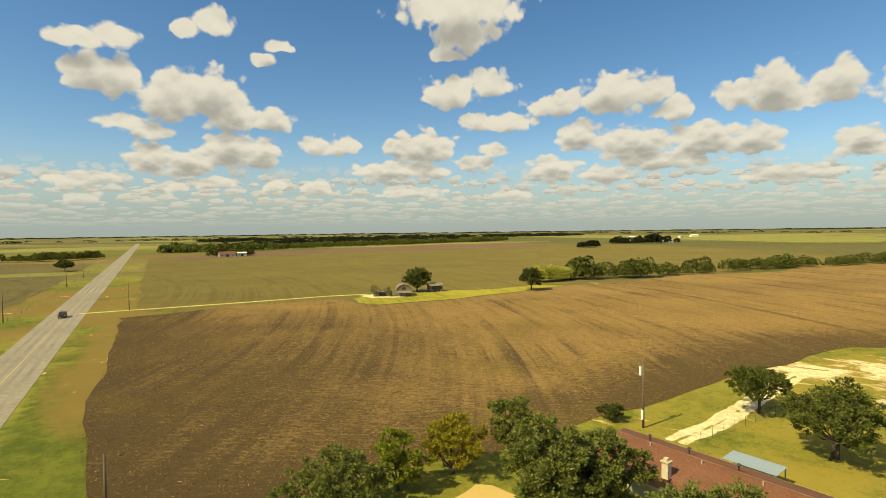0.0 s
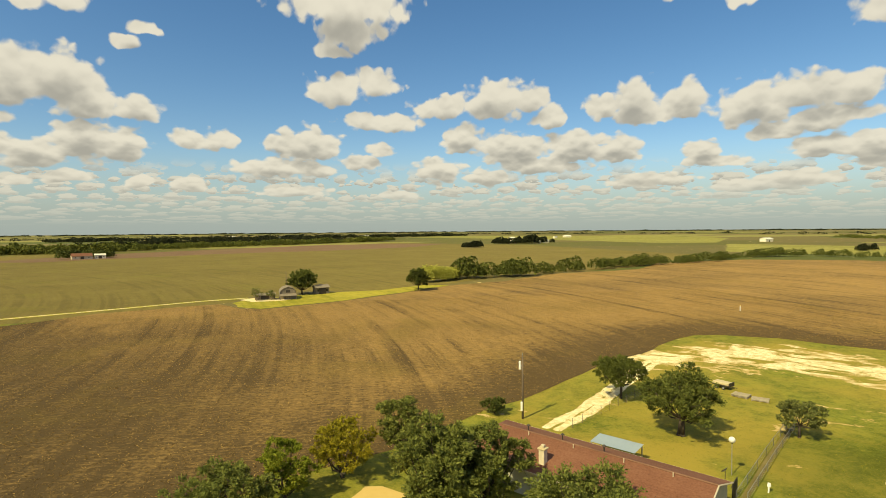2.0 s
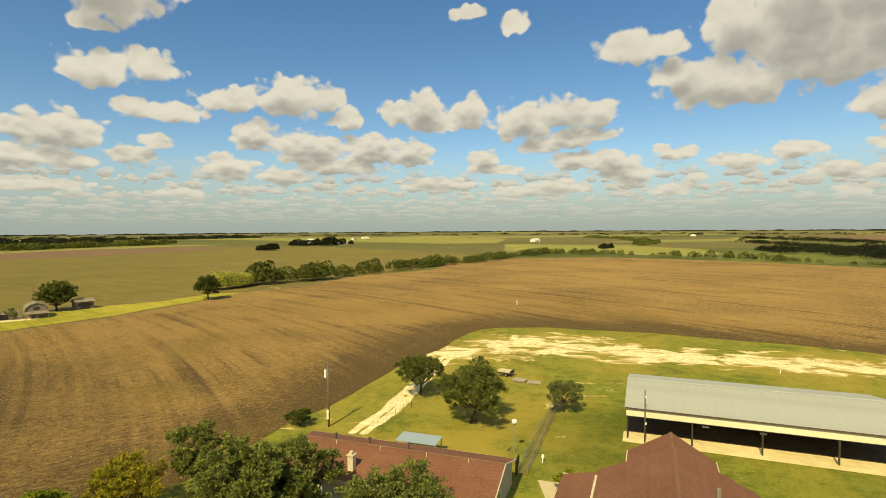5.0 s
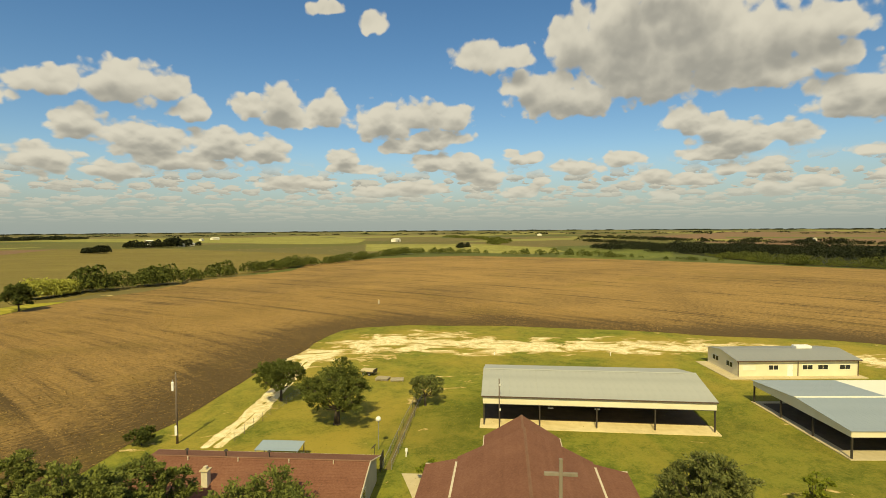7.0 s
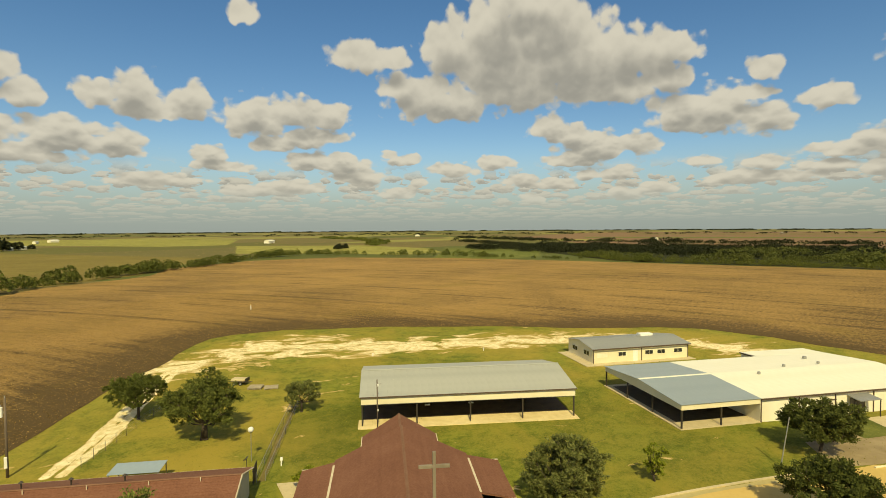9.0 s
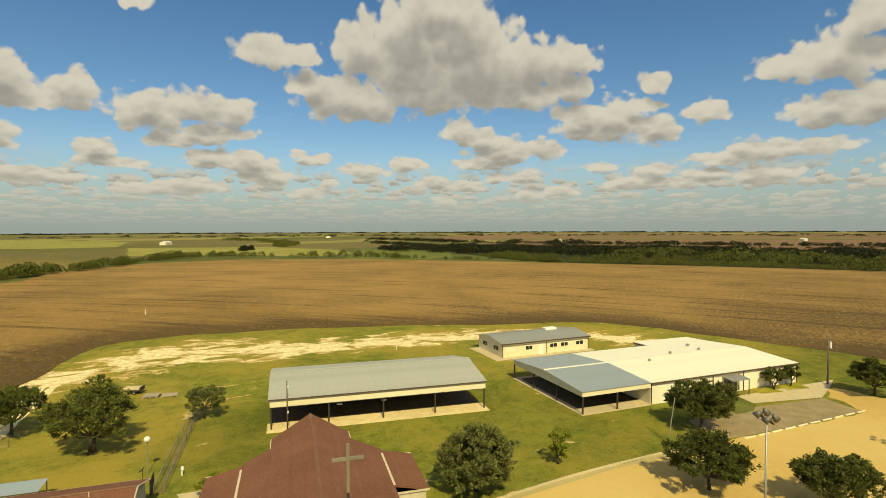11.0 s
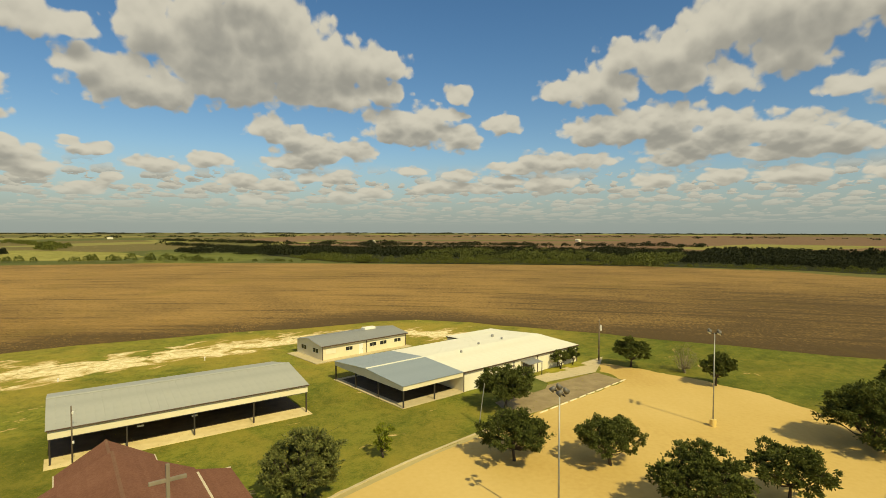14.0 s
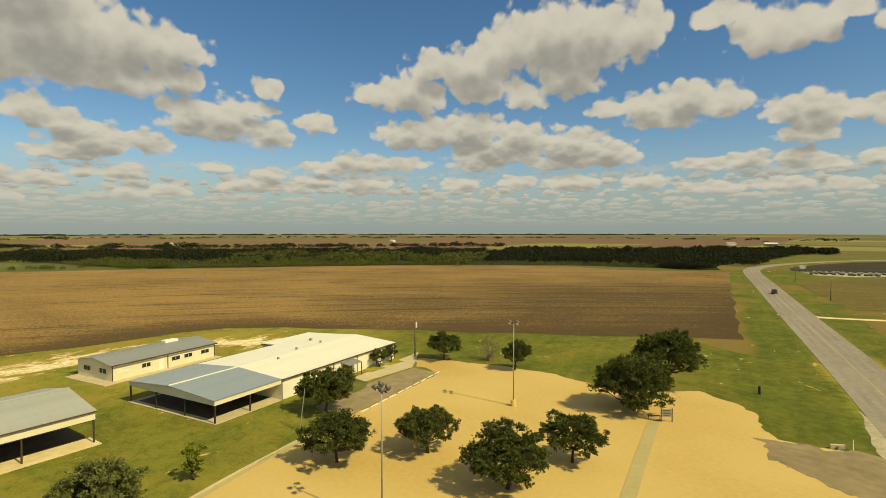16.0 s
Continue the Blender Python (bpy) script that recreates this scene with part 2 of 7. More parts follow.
tables = []
for c in sorted(ALL_CLOUDS, key=lambda c: cells_of(c)[0]):
    for t in tables:
        if cells_of(t[-1])[1] < cells_of(c)[0] and len(t) < 15:
            t.append(c)
            break
    else:
        tables.append([c])
bx = wn.new("ShaderNodeSeparateXYZ")
wl.new(bent, bx.inputs[0])
plain_at = w_math("DIVIDE", w_math("SUBTRACT", azimuth, AZ_MIN), AZ_SPAN)
look_at = w_math("DIVIDE", w_math("SUBTRACT", bx.outputs[0], AZ_MIN), AZ_SPAN)
lift = w_math("MULTIPLY_ADD", height, 0.10, 0.25)
near_d = above_d = None
for t in tables:
    ramp = wn.new("ShaderNodeValToRGB")
    ramp.color_ramp.interpolation = "CONSTANT"
    el = ramp.color_ramp.elements
    stops = [(0.0, (0.0, 0.9, 0.001, 0.001))]
    for c in t:
        az, up, hw, hh = c
        first, last = cells_of(c)
        stops.append(((first - 0.5) / 255, ((az - AZ_MIN) / AZ_SPAN, up / 100, hh / 100, hw / 100)))
        stops.append(((last - 0.5) / 255, (0.0, 0.9, 0.001, 0.001)))
    for i, (p, c) in enumerate(stops):
        e = el[i] if i < 2 else el.new(p)
        e.position = p
        e.color = c
    wl.new(plain_at, ramp.inputs["Fac"])
    sp = wn.new("ShaderNodeSeparateColor")
    wl.new(ramp.outputs["Color"], sp.inputs[0])
    dx = w_math("DIVIDE", w_math("MULTIPLY", w_math("SUBTRACT", look_at, sp.outputs[0]), AZ_SPAN), w_math("MULTIPLY", ramp.outputs["Alpha"], 110.0))
    hh = w_math("MULTIPLY", sp.outputs[2], 126.0)
    dy = w_math("DIVIDE", w_math("SUBTRACT", bx.outputs[1], w_math("MULTIPLY", w_math("SUBTRACT", sp.outputs[1], w_math("MULTIPLY", sp.outputs[2], 0.2)), 100.0)), hh)
    fy = w_math("MAXIMUM", dy, w_math("MULTIPLY", dy, -1.35))
    xx = w_math("MULTIPLY", dx, dx)
    d = w_math("SQRT", w_math("MULTIPLY_ADD", fy, fy, xx))
    near_d = d if near_d is None else w_math("SMOOTH_MIN", near_d, d, 0.22)
    uy = w_math("ADD", dy, w_math("DIVIDE", lift, hh))
    u = w_math("SQRT", w_math("MULTIPLY_ADD", uy, uy, xx))
    above_d = u if above_d is None else w_math("SMOOTH_MIN", above_d, u, 0.22)
tex = w_math("ADD", w_math("MULTIPLY", heads, 0.58), w_math("MULTIPLY", w_math("SUBTRACT", fray.outputs["Fac"], 0.5), 0.62))
tex = w_math("MULTIPLY_ADD", knobs, 0.15, tex)
body = w_math("ADD", w_math("SUBTRACT", 1.06, near_d), tex)
cover = w_step(body, 0.02, 0.31)


def low_puffs(across, up, shift, seed):
    """Small flat-based clouds in rows, each in its own cell: how thick the cloud is here, and how high in it."""
    at = wn.new("ShaderNodeCombineXYZ")
    wl.new(w_math("MULTIPLY", azimuth, across), at.inputs[0])
    wl.new(w_math("MULTIPLY", w_math("LOGARITHM", w_math("MAXIMUM", height, 0.4), 2.718), up), at.inputs[1])
    stir = w_vec("MULTIPLY", w_vec("SUBTRACT", low_stir.outputs["Color"], (0.5, 0.5, 0.5)), (1.1, 0.75, 0.0))
    here = w_vec("ADD", w_vec("ADD", at.outputs[0], shift), stir)
    v = wn.new("ShaderNodeTexVoronoi")
    v.voronoi_dimensions, v.feature = "2D", "F1"
    v.inputs["Scale"].default_value, v.inputs["Randomness"].default_value = 1.0, 0.85
    wl.new(here, v.inputs["Vector"])
    o = wn.new("ShaderNodeSeparateXYZ")
    wl.new(w_vec("SUBTRACT", here, v.outputs["Position"]), o.inputs[0])
    c = wn.new("ShaderNodeSeparateColor")
    wl.new(v.outputs["Color"], c.inputs[0])
    w = w_math("MULTIPLY_ADD", c.outputs[seed], 0.60, 0.08)
    h = w_math("MULTIPLY_ADD", c.outputs[seed], 0.42, 0.18)
    qx, qy = w_math("DIVIDE", o.outputs[0], w), w_math("DIVIDE", w_math("ADD", o.outputs[1], 0.16), h)
    qy2 = w_math("MAXIMUM", qy, w_math("MULTIPLY", qy, -2.2))
    b = w_math("SUBTRACT", 1.0, w_math("SQRT", w_math("MULTIPLY_ADD", qy2, qy2, w_math("MULTIPLY", qx, qx))))
    return b, qy


# low rows of small flat clouds towards the horizon
low_at = wn.new("ShaderNodeCombineXYZ")
wl.new(azimuth, low_at.inputs[0])
wl.new(w_math("MULTIPLY", w_math("LOGARITHM", w_math("MAXIMUM", height, 0.4), 2.718), 14.0), low_at.inputs[1])
low_stir = w_noise(low_at.outputs[0], 0.75, 4.0, 0.6)
low_b, low_y = low_puffs(0.40, 3.0, (0.0, 0.0, 0.0), 0)
low_b2, low_y2 = low_puffs(0.55, 4.0, (7.3, 3.9, 0.0), 1)
first_wins = w_math("GREATER_THAN", low_b, low_b2)
low_body = w_math("MULTIPLY_ADD", w_math("SUBTRACT", low_stir.outputs["Fac"], 0.5), 1.5, w_math("MAXIMUM", low_b, low_b2))
low_in = wn.new("ShaderNodeMix")
wl.new(first_wins, low_in.inputs["Factor"])
wl.new(low_y2, low_in.inputs["A"])
wl.new(low_y, low_in.inputs["B"])
band = w_math("MULTIPLY", w_step(height, 0.5, 1.3), w_step(height, 4.8, 7.2, 1.0, 0.0))
low_cover = w_math("MULTIPLY", w_step(low_body, -0.06, 0.24), band)
# the same broken cloud goes on overhead and behind
up_at = wn.new("ShaderNodeCombineXYZ")
up_z = w_math("MAXIMUM", sep.outputs[2], 0.12)
wl.new(w_math("DIVIDE", sep.outputs[0], up_z), up_at.inputs[0])
wl.new(w_math("DIVIDE", sep.outputs[1], up_z), up_at.inputs[1])
puffs = w_noise(up_at.outputs[0], 1.5, 4.0, 0.55)
behind = w_math("MULTIPLY", w_step(w_math("ABSOLUTE", w_math("ADD", azimuth, 56.0)), 108.0, 118.0), w_step(height, 4.0, 8.0))
rest = w_math("MAXIMUM", w_step(height, 28.0, 34.0), behind)
up_cover = w_math("MULTIPLY", w_step(puffs.outputs["Fac"], 0.45, 0.58), rest)
cover_all = w_math("MAXIMUM", w_math("MAXIMUM", cover, low_cover), up_cover)
# sunlit tops and heads, grey bases
thick = w_step(w_math("ADD", w_math("SUBTRACT", 1.0, above_d), w_math("MULTIPLY", tex, 0.5)), -0.05, 0.90)
relief = w_math("MULTIPLY_ADD", w_math("SUBTRACT", knobs, knobs_up), 0.16, w_math("MULTIPLY", w_math("SUBTRACT", heads, heads_up), 0.62))
relief = w_math("MULTIPLY", relief, w_step(height, 7.0, 16.0, 1.0, 0.45))
lit = w_math("ADD", w_math("MULTIPLY_ADD", thick, -0.70, 0.92), relief)
lit = w_math("MULTIPLY_ADD", w_math("SUBTRACT", wob.outputs["Fac"], 0.5), 0.7, lit)
lit = w_step(lit, 0.02, 1.12)
cloud_colour = w_blend(lit, CLOUD_BASE, CLOUD_TOP)
low_lit = w_step(w_math("MULTIPLY_ADD", w_math("SUBTRACT", low_stir.outputs["Fac"], 0.5), 1.4, low_in.outputs["Result"]), -0.35, 0.55)
low_colour = w_blend(low_lit, CLOUD_FAR_BASE, CLOUD_FAR)
is_low = w_math("MULTIPLY", low_cover, w_math("SUBTRACT", 1.0, cover))
hazy = w_blend(w_step(height, 0.0, 9.0, 0.9, 0.0), rich.outputs["Color"], SKY_HAZE)
hazy_cloud = w_blend(w_step(height, 1.0, 7.0, 0.5, 0.0), w_blend(is_low, cloud_colour, low_colour), CLOUD_FAR)
opaque = w_math("MULTIPLY", cover_all, w_step(height, 0.6, 4.5, 0.30, 0.97))
wl.new(w_blend(opaque, hazy, hazy_cloud), wn["Background"].inputs["Color"])
wn["Background"].inputs["Strength"].default_value = 0.10



# ---- materials ----
def material(name, stops, scale=1.0, rough=0.85, bump=0.0, bump_scale=None, metallic=0.0, coarse=None, coarse_amount=0.5,
             stretch=(1, 1, 1), turn=0.0, spread=0.0, space="Object", detail=6.0, specular=0.3):
    """A surface whose colour runs through stops by noise at two scales; spread varies it from object to object."""
    m = bpy.data.materials.new(name)
    m.use_nodes = True
    nt = m.node_tree
    nodes, links = nt.nodes, nt.links
    bsdf = nodes["Principled BSDF"]
    bsdf.inputs["Roughness"].default_value = rough
    bsdf.inputs["Metallic"].default_value = metallic
    bsdf.inputs["Specular IOR Level"].default_value = specular
    if space == "World":
        coord = nodes.new("ShaderNodeNewGeometry").outputs["Position"]
    else:
        coord = nodes.new("ShaderNodeTexCoord").outputs["Object"]
    mp = nodes.new("ShaderNodeMapping")
    mp.inputs["Scale"].default_value = stretch
    mp.inputs["Rotation"].default_value = (0, 0, turn)
    links.new(coord, mp.inputs["Vector"])
    fine = nodes.new("ShaderNodeTexNoise")
    fine.inputs["Scale"].default_value, fine.inputs["Detail"].default_value = scale, detail
    links.new(mp.outputs["Vector"], fine.inputs["Vector"])
    big = nodes.new("ShaderNodeTexNoise")
    big.inputs["Scale"].default_value = coarse if coarse else scale * 0.13
    big.inputs["Detail"].default_value = 4
    links.new(mp.outputs["Vector"], big.inputs["Vector"])
    mix = nodes.new("ShaderNodeMix")
    mix.inputs["Factor"].default_value = coarse_amount
    links.new(fine.outputs["Fac"], mix.inputs["A"])
    links.new(big.outputs["Fac"], mix.inputs["B"])
    value = mix.outputs["Result"]
    if spread:
        info = nodes.new("ShaderNodeObjectInfo")
        add = nodes.new("ShaderNodeMath")
        add.operation = "MULTIPLY_ADD"
        add.inputs[1].default_value = spread
        links.new(info.outputs["Random"], add.inputs[0])
        links.new(value, add.inputs[2])
        sub = nodes.new("ShaderNodeMath")
        sub.operation = "SUBTRACT"
        sub.inputs[1].default_value = spread / 2
        links.new(add.outputs[0], sub.inputs[0])
        value = sub.outputs[0]
    ramp = nodes.new("ShaderNodeValToRGB")
    el = ramp.color_ramp.elements
    lo, hi = 0.34, 0.66
    for i, c in enumerate(stops):
        p = lo + (hi - lo) * i / max(1, len(stops) - 1)
        e = el[i] if i < 2 else el.new(p)
        e.position, e.color = p, (*c, 1)
    if len(stops) == 1:
        el[1].position, el[1].color = 1, (*stops[0], 1)
    links.new(value, ramp.inputs["Fac"])
    links.new(ramp.outputs["Color"], bsdf.inputs["Base Color"])
    if bump:
        b = nodes.new("ShaderNodeBump")
        b.inputs["Strength"].default_value, b.inputs["Distance"].default_value = 0.6, bump
        src = fine
        if bump_scale:
            src = nodes.new("ShaderNodeTexNoise")
            src.inputs["Scale"].default_value = bump_scale
            src.inputs["Detail"].default_value = 4
            links.new(mp.outputs["Vector"], src.inputs["Vector"])
        links.new(src.outputs["Fac"], b.inputs["Height"])
        links.new(b.outputs["Normal"], bsdf.inputs["Normal"])
    return m


def leaf_material(name, dark, light, spread=0.5):
    """Leaves: each clump of its own tone, a little light coming through."""
    m = bpy.data.materials.new(name)
    m.use_nodes = True
    nodes, links = m.node_tree.nodes, m.node_tree.links
    bsdf = nodes["Principled BSDF"]
    bsdf.inputs["Roughness"].default_value = 0.75
    bsdf.inputs["Specular IOR Level"].default_value = 0.12
    geo = nodes.new("ShaderNodeNewGeometry")
    info = nodes.new("ShaderNodeObjectInfo")
    mix = nodes.new("ShaderNodeMix")
    mix.data_type = "RGBA"
    mix.inputs["A"].default_value, mix.inputs["B"].default_value = (*dark, 1), (*light, 1)
    add = nodes.new("ShaderNodeMath")
    add.operation = "MULTIPLY_ADD"
    add.inputs[1].default_value = spread
    links.new(info.outputs["Random"], add.inputs[0])
    half = nodes.new("ShaderNodeMath")
    half.operation = "MULTIPLY"
    half.inputs[1].default_value = 1 - spread
    links.new(geo.outputs["Random Per Island"], half.inputs[0])
    links.new(half.outputs[0], add.inputs[2])
    links.new(add.outputs[0], mix.inputs["Factor"])
    links.new(mix.outputs["Result"], bsdf.inputs["Base Color"])
    trans = nodes.new("ShaderNodeBsdfTranslucent")
    links.new(mix.outputs["Result"], trans.inputs["Color"])
    join = nodes.new("ShaderNodeMixShader")
    join.inputs[0].default_value = 0.25
    links.new(bsdf.outputs[0], join.inputs[1])
    links.new(trans.outputs[0], join.inputs[2])
    links.new(join.outputs[0], nodes["Material Output"].inputs["Surface"])
    return m

from mathutils.geometry import delaunay_2d_cdt, tessellate_polygon


def field_material(name, soil, straw, weed, straw_amount=0.5, fine=1.6, centre=(-400, 92, 0)):
    """A harvested field: soil, straw in wandering rows, broad worked swaths and weedy patches."""
    m = bpy.data.materials.new(name)
    m.use_nodes = True
    nodes, links = m.node_tree.nodes, m.node_tree.links
    bsdf = nodes["Principled BSDF"]
    bsdf.inputs["Roughness"].default_value = 0.95
    bsdf.inputs["Specular IOR Level"].default_value = 0.1
    bsdf.inputs["Diffuse Roughness"].default_value = 0.4
    pos = nodes.new("ShaderNodeNewGeometry").outputs["Position"]
    # the rows bend gently round a far centre: distance from it, and way along the arc
    off = nodes.new("ShaderNodeVectorMath")
    off.operation, off.inputs[1].default_value = "SUBTRACT", centre
    links.new(pos, off.inputs[0])
    apart = nodes.new("ShaderNodeSeparateXYZ")
    links.new(off.outputs["Vector"], apart.inputs[0])
    dist = nodes.new("ShaderNodeVectorMath")
    dist.operation = "LENGTH"
    links.new(off.outputs["Vector"], dist.inputs[0])
    ang = nodes.new("ShaderNodeMath")
    ang.operation = "ARCTAN2"
    links.new(apart.outputs[1], ang.inputs[0])
    links.new(apart.outputs[0], ang.inputs[1])
    arc = nodes.new("ShaderNodeMath")
    arc.operation, arc.inputs[1].default_value = "MULTIPLY", 520.0
    links.new(ang.outputs[0], arc.inputs[0])
    bent = nodes.new("ShaderNodeCombineXYZ")
    links.new(dist.outputs["Value"], bent.inputs[0])
    links.new(arc.outputs[0], bent.inputs[1])

    def noise_at(scale, detail=5, stretch=(1, 1, 1), distortion=0.0, rough=0.55):
        mp = nodes.new("ShaderNodeVectorMath")
        mp.operation, mp.inputs[1].default_value = "MULTIPLY", stretch
        links.new(bent.outputs[0], mp.inputs[0])
        n = nodes.new("ShaderNodeTexNoise")
        n.inputs["Scale"].default_value, n.inputs["Detail"].default_value = scale, detail
        n.inputs["Distortion"].default_value, n.inputs["Roughness"].default_value = distortion, rough
        links.new(mp.outputs["Vector"], n.inputs["Vector"])
        return n.outputs["Fac"]

    def step(src, a, b):
        r = nodes.new("ShaderNodeMapRange")
        r.inputs["From Min"].default_value, r.inputs["From Max"].default_value = a, b
        links.new(src, r.inputs["Value"])
        return r.outputs["Result"]

    def math(op, a, b):
        n = nodes.new("ShaderNodeMath")
        n.operation = op
        for i, v in enumerate((a, b)):
            if isinstance(v, (int, float)):
                n.inputs[i].default_value = v
            else:
                links.new(v, n.inputs[i])
        return n.outputs[0]

    def blend(f, a, b):
        n = nodes.new("ShaderNodeMix")
        n.data_type = "RGBA"
        links.new(f, n.inputs["Factor"])
        for s, v in (("A", a), ("B", b)):
            if isinstance(v, tuple):
                n.inputs[s].default_value = (*v, 1)
            else:
                links.new(v, n.inputs[s])
        return n.outputs["Result"]

    clods = noise_at(fine, 8, rough=0.8)                       # clods and stalks
    stalks = noise_at(fine * 0.8, 6, (0.35, 1.0, 1), 0.5, 0.72)   # straw lying about in heaps
    rows = noise_at(0.42, 4, (1.0, 0.07, 1), 0.3, 0.6)         # rows along the working direction
    swath = noise_at(0.075, 4, (1.0, 0.5, 1), 1.0, 0.6)       # swaths of the machines
    patch = noise_at(0.020, 5, distortion=0.9)
    s = math("ADD", math("MULTIPLY", rows, 0.24), math("MULTIPLY", clods, 0.95))
    s = math("ADD", s, math("MULTIPLY", stalks, 0.62))
    s = math("ADD", s, math("MULTIPLY", swath, 0.10))
    s = math("ADD", s, math("MULTIPLY", patch, 0.34))
    s = math("SUBTRACT", s, 0.20)
    broken = step(noise_at(0.045, 4, (1.0, 0.5, 1), 0.5), 0.40, 0.66)
    for pitch, wander_by, depth in ((0.0224, 2.0, 0.16), (0.052, 2.5, 0.12), (0.13, 3.0, 0.07)):      # thin dark lines between the swaths and the rows
        wave = nodes.new("ShaderNodeTexWave")
        wave.inputs["Scale"].default_value, wave.inputs["Distortion"].default_value = pitch, wander_by
        wave.inputs["Detail"].default_value, wave.inputs["Detail Scale"].default_value = 3.0, 0.3
        flatten = nodes.new("ShaderNodeVectorMath")
        flatten.operation, flatten.inputs[1].default_value = "MULTIPLY", (1.0, 0.06, 1.0)
        links.new(bent.outputs[0], flatten.inputs[0])
        links.new(flatten.outputs["Vector"], wave.inputs["Vector"])
        wave.bands_direction = "X"
        s = math("SUBTRACT", s, math("MULTIPLY", math("MULTIPLY", step(wave.outputs["Fac"], 0.86, 1.0), broken), depth))
    edge = nodes.new("ShaderNodeAttribute")                    # worked strip along the field's edge, and two darkened patches
    edge.attribute_name = "edge"
    s = math("SUBTRACT", s, math("MULTIPLY", edge.outputs["Fac"], 0.24))
    s = step(s, 0.90 - 0.22 * straw_amount, 1.18 - 0.22 * straw_amount)
    c = blend(s, soil, straw)
    w = math("MULTIPLY", step(noise_at(0.03, 5, distortion=1.0), 0.55, 0.72), step(clods, 0.35, 0.6))
    c = blend(math("MULTIPLY", w, 0.6), c, weed)
    links.new(c, bsdf.inputs["Base Color"])
    bump = nodes.new("ShaderNodeBump")
    bump.inputs["Strength"].default_value, bump.inputs["Distance"].default_value = 0.8, 0.25
    links.new(clods, bump.inputs["Height"])
    links.new(bump.outputs["Normal"], bsdf.inputs["Normal"])
    return m


def ground_material():
    """Grass in the yard and verges, bare chalky soil where the wheels go, patchwork farmland beyond."""
    m = bpy.data.materials.new("ground")
    m.use_nodes = True
    nodes, links = m.node_tree.nodes, m.node_tree.links
    bsdf = nodes["Principled BSDF"]
    bsdf.inputs["Roughness"].default_value = 0.95
    bsdf.inputs["Specular IOR Level"].default_value = 0.1
    pos = nodes.new("ShaderNodeNewGeometry").outputs["Position"]

    def noise_at(scale, detail=5, stretch=(1, 1, 1), turn=0.0, distortion=0.0, rough=0.55):
        mp = nodes.new("ShaderNodeMapping")
        mp.vector_type = "TEXTURE"
        mp.inputs["Rotation"].default_value = (0, 0, turn)
        mp.inputs["Scale"].default_value = tuple(1 / q for q in stretch)
        links.new(pos, mp.inputs["Vector"])
        n = nodes.new("ShaderNodeTexNoise")
        n.inputs["Scale"].default_value, n.inputs["Detail"].default_value = scale, detail
        n.inputs["Distortion"].default_value, n.inputs["Roughness"].default_value = distortion, rough
        links.new(mp.outputs["Vector"], n.inputs["Vector"])
        return n.outputs["Fac"]

    def step(src, a, b, lo=0.0, hi=1.0):
        r = nodes.new("ShaderNodeMapRange")
        r.interpolation_type = "SMOOTHSTEP"
        for k, v in (("From Min", a), ("From Max", b), ("To Min", lo), ("To Max", hi)):
            r.inputs[k].default_value = v
        links.new(src, r.inputs["Value"])
        return r.outputs["Result"]

    def math(op, a, b):
        n = nodes.new("ShaderNodeMath")
        n.operation = op
        for i, v in enumerate((a, b)):
            if isinstance(v, (int, float)):
                n.inputs[i].default_value = v
            else:
                links.new(v, n.inputs[i])
        return n.outputs[0]

    def blend(f, a, b):
        n = nodes.new("ShaderNodeMix")
        n.data_type = "RGBA"
        links.new(f, n.inputs["Factor"])
        for s, v in (("A", a), ("B", b)):
            if isinstance(v, tuple):
                n.inputs[s].default_value = (*v, 1)
            else:
                links.new(v, n.inputs[s])
        return n.outputs["Result"]

    def attribute(name):
        n = nodes.new("ShaderNodeAttribute")
        n.attribute_name = name
        return n.outputs["Fac"]

    blades = noise_at(3.0, 8, rough=0.75)
    tufts = noise_at(0.55, 7, distortion=0.4, rough=0.78)
    dryness = noise_at(0.06, 5, distortion=0.7)
    mown = noise_at(0.5, 4, (1, 0.06, 1), 0.72, 0.3)
    g = math("ADD", math("MULTIPLY", tufts, 0.62), math("MULTIPLY", blades, 0.34))
    g = math("ADD", g, math("MULTIPLY", mown, 0.20))
    g = math("ADD", g, math("MULTIPLY", math("SUBTRACT", noise_at(0.15, 4, distortion=0.8), 0.5), 0.42))
    green = blend(step(g, 0.42, 0.70), GRASS_DARK, GRASS_LIGHT)
    dry = math("ADD", math("MULTIPLY", dryness, 0.75), math("MULTIPLY", tufts, 0.25))
    dry = math("ADD", dry, math("MULTIPLY", attribute("dry"), 0.17))
    grass = blend(step(math("ADD", dry, math("MULTIPLY", math("SUBTRACT", blades, 0.5), 0.35)), 0.40, 0.70), green, GRASS_DRY)
    grass = blend(math("MULTIPLY", attribute("lush"), step(g, 0.40, 0.72, 1.0, 0.55)), grass, (0.076, 0.096, 0.013))
    rust = step(math("ADD", math("MULTIPLY", noise_at(0.10, 6, (1, 0.3, 1), 0.5, 0.8), 0.6), math("MULTIPLY", attribute("rust"), 0.40)), 0.40, 0.60)
    grass = blend(math("MULTIPLY", rust, 0.8), grass, (0.22, 0.145, 0.040))
    # farmland
    mp = nodes.new("ShaderNodeMapping")
    mp.inputs["Rotation"].default_value, mp.inputs["Scale"].default_value = (0, 0, 0.5), (0.0017, 0.0040, 1)
    links.new(pos, mp.inputs["Vector"])
    cells = nodes.new("ShaderNodeTexVoronoi")
    cells.distance, cells.inputs["Scale"].default_value = "CHEBYCHEV", 1.0
    cells.inputs["Randomness"].default_value = 0.8
    links.new(mp.outputs["Vector"], cells.inputs["Vector"])
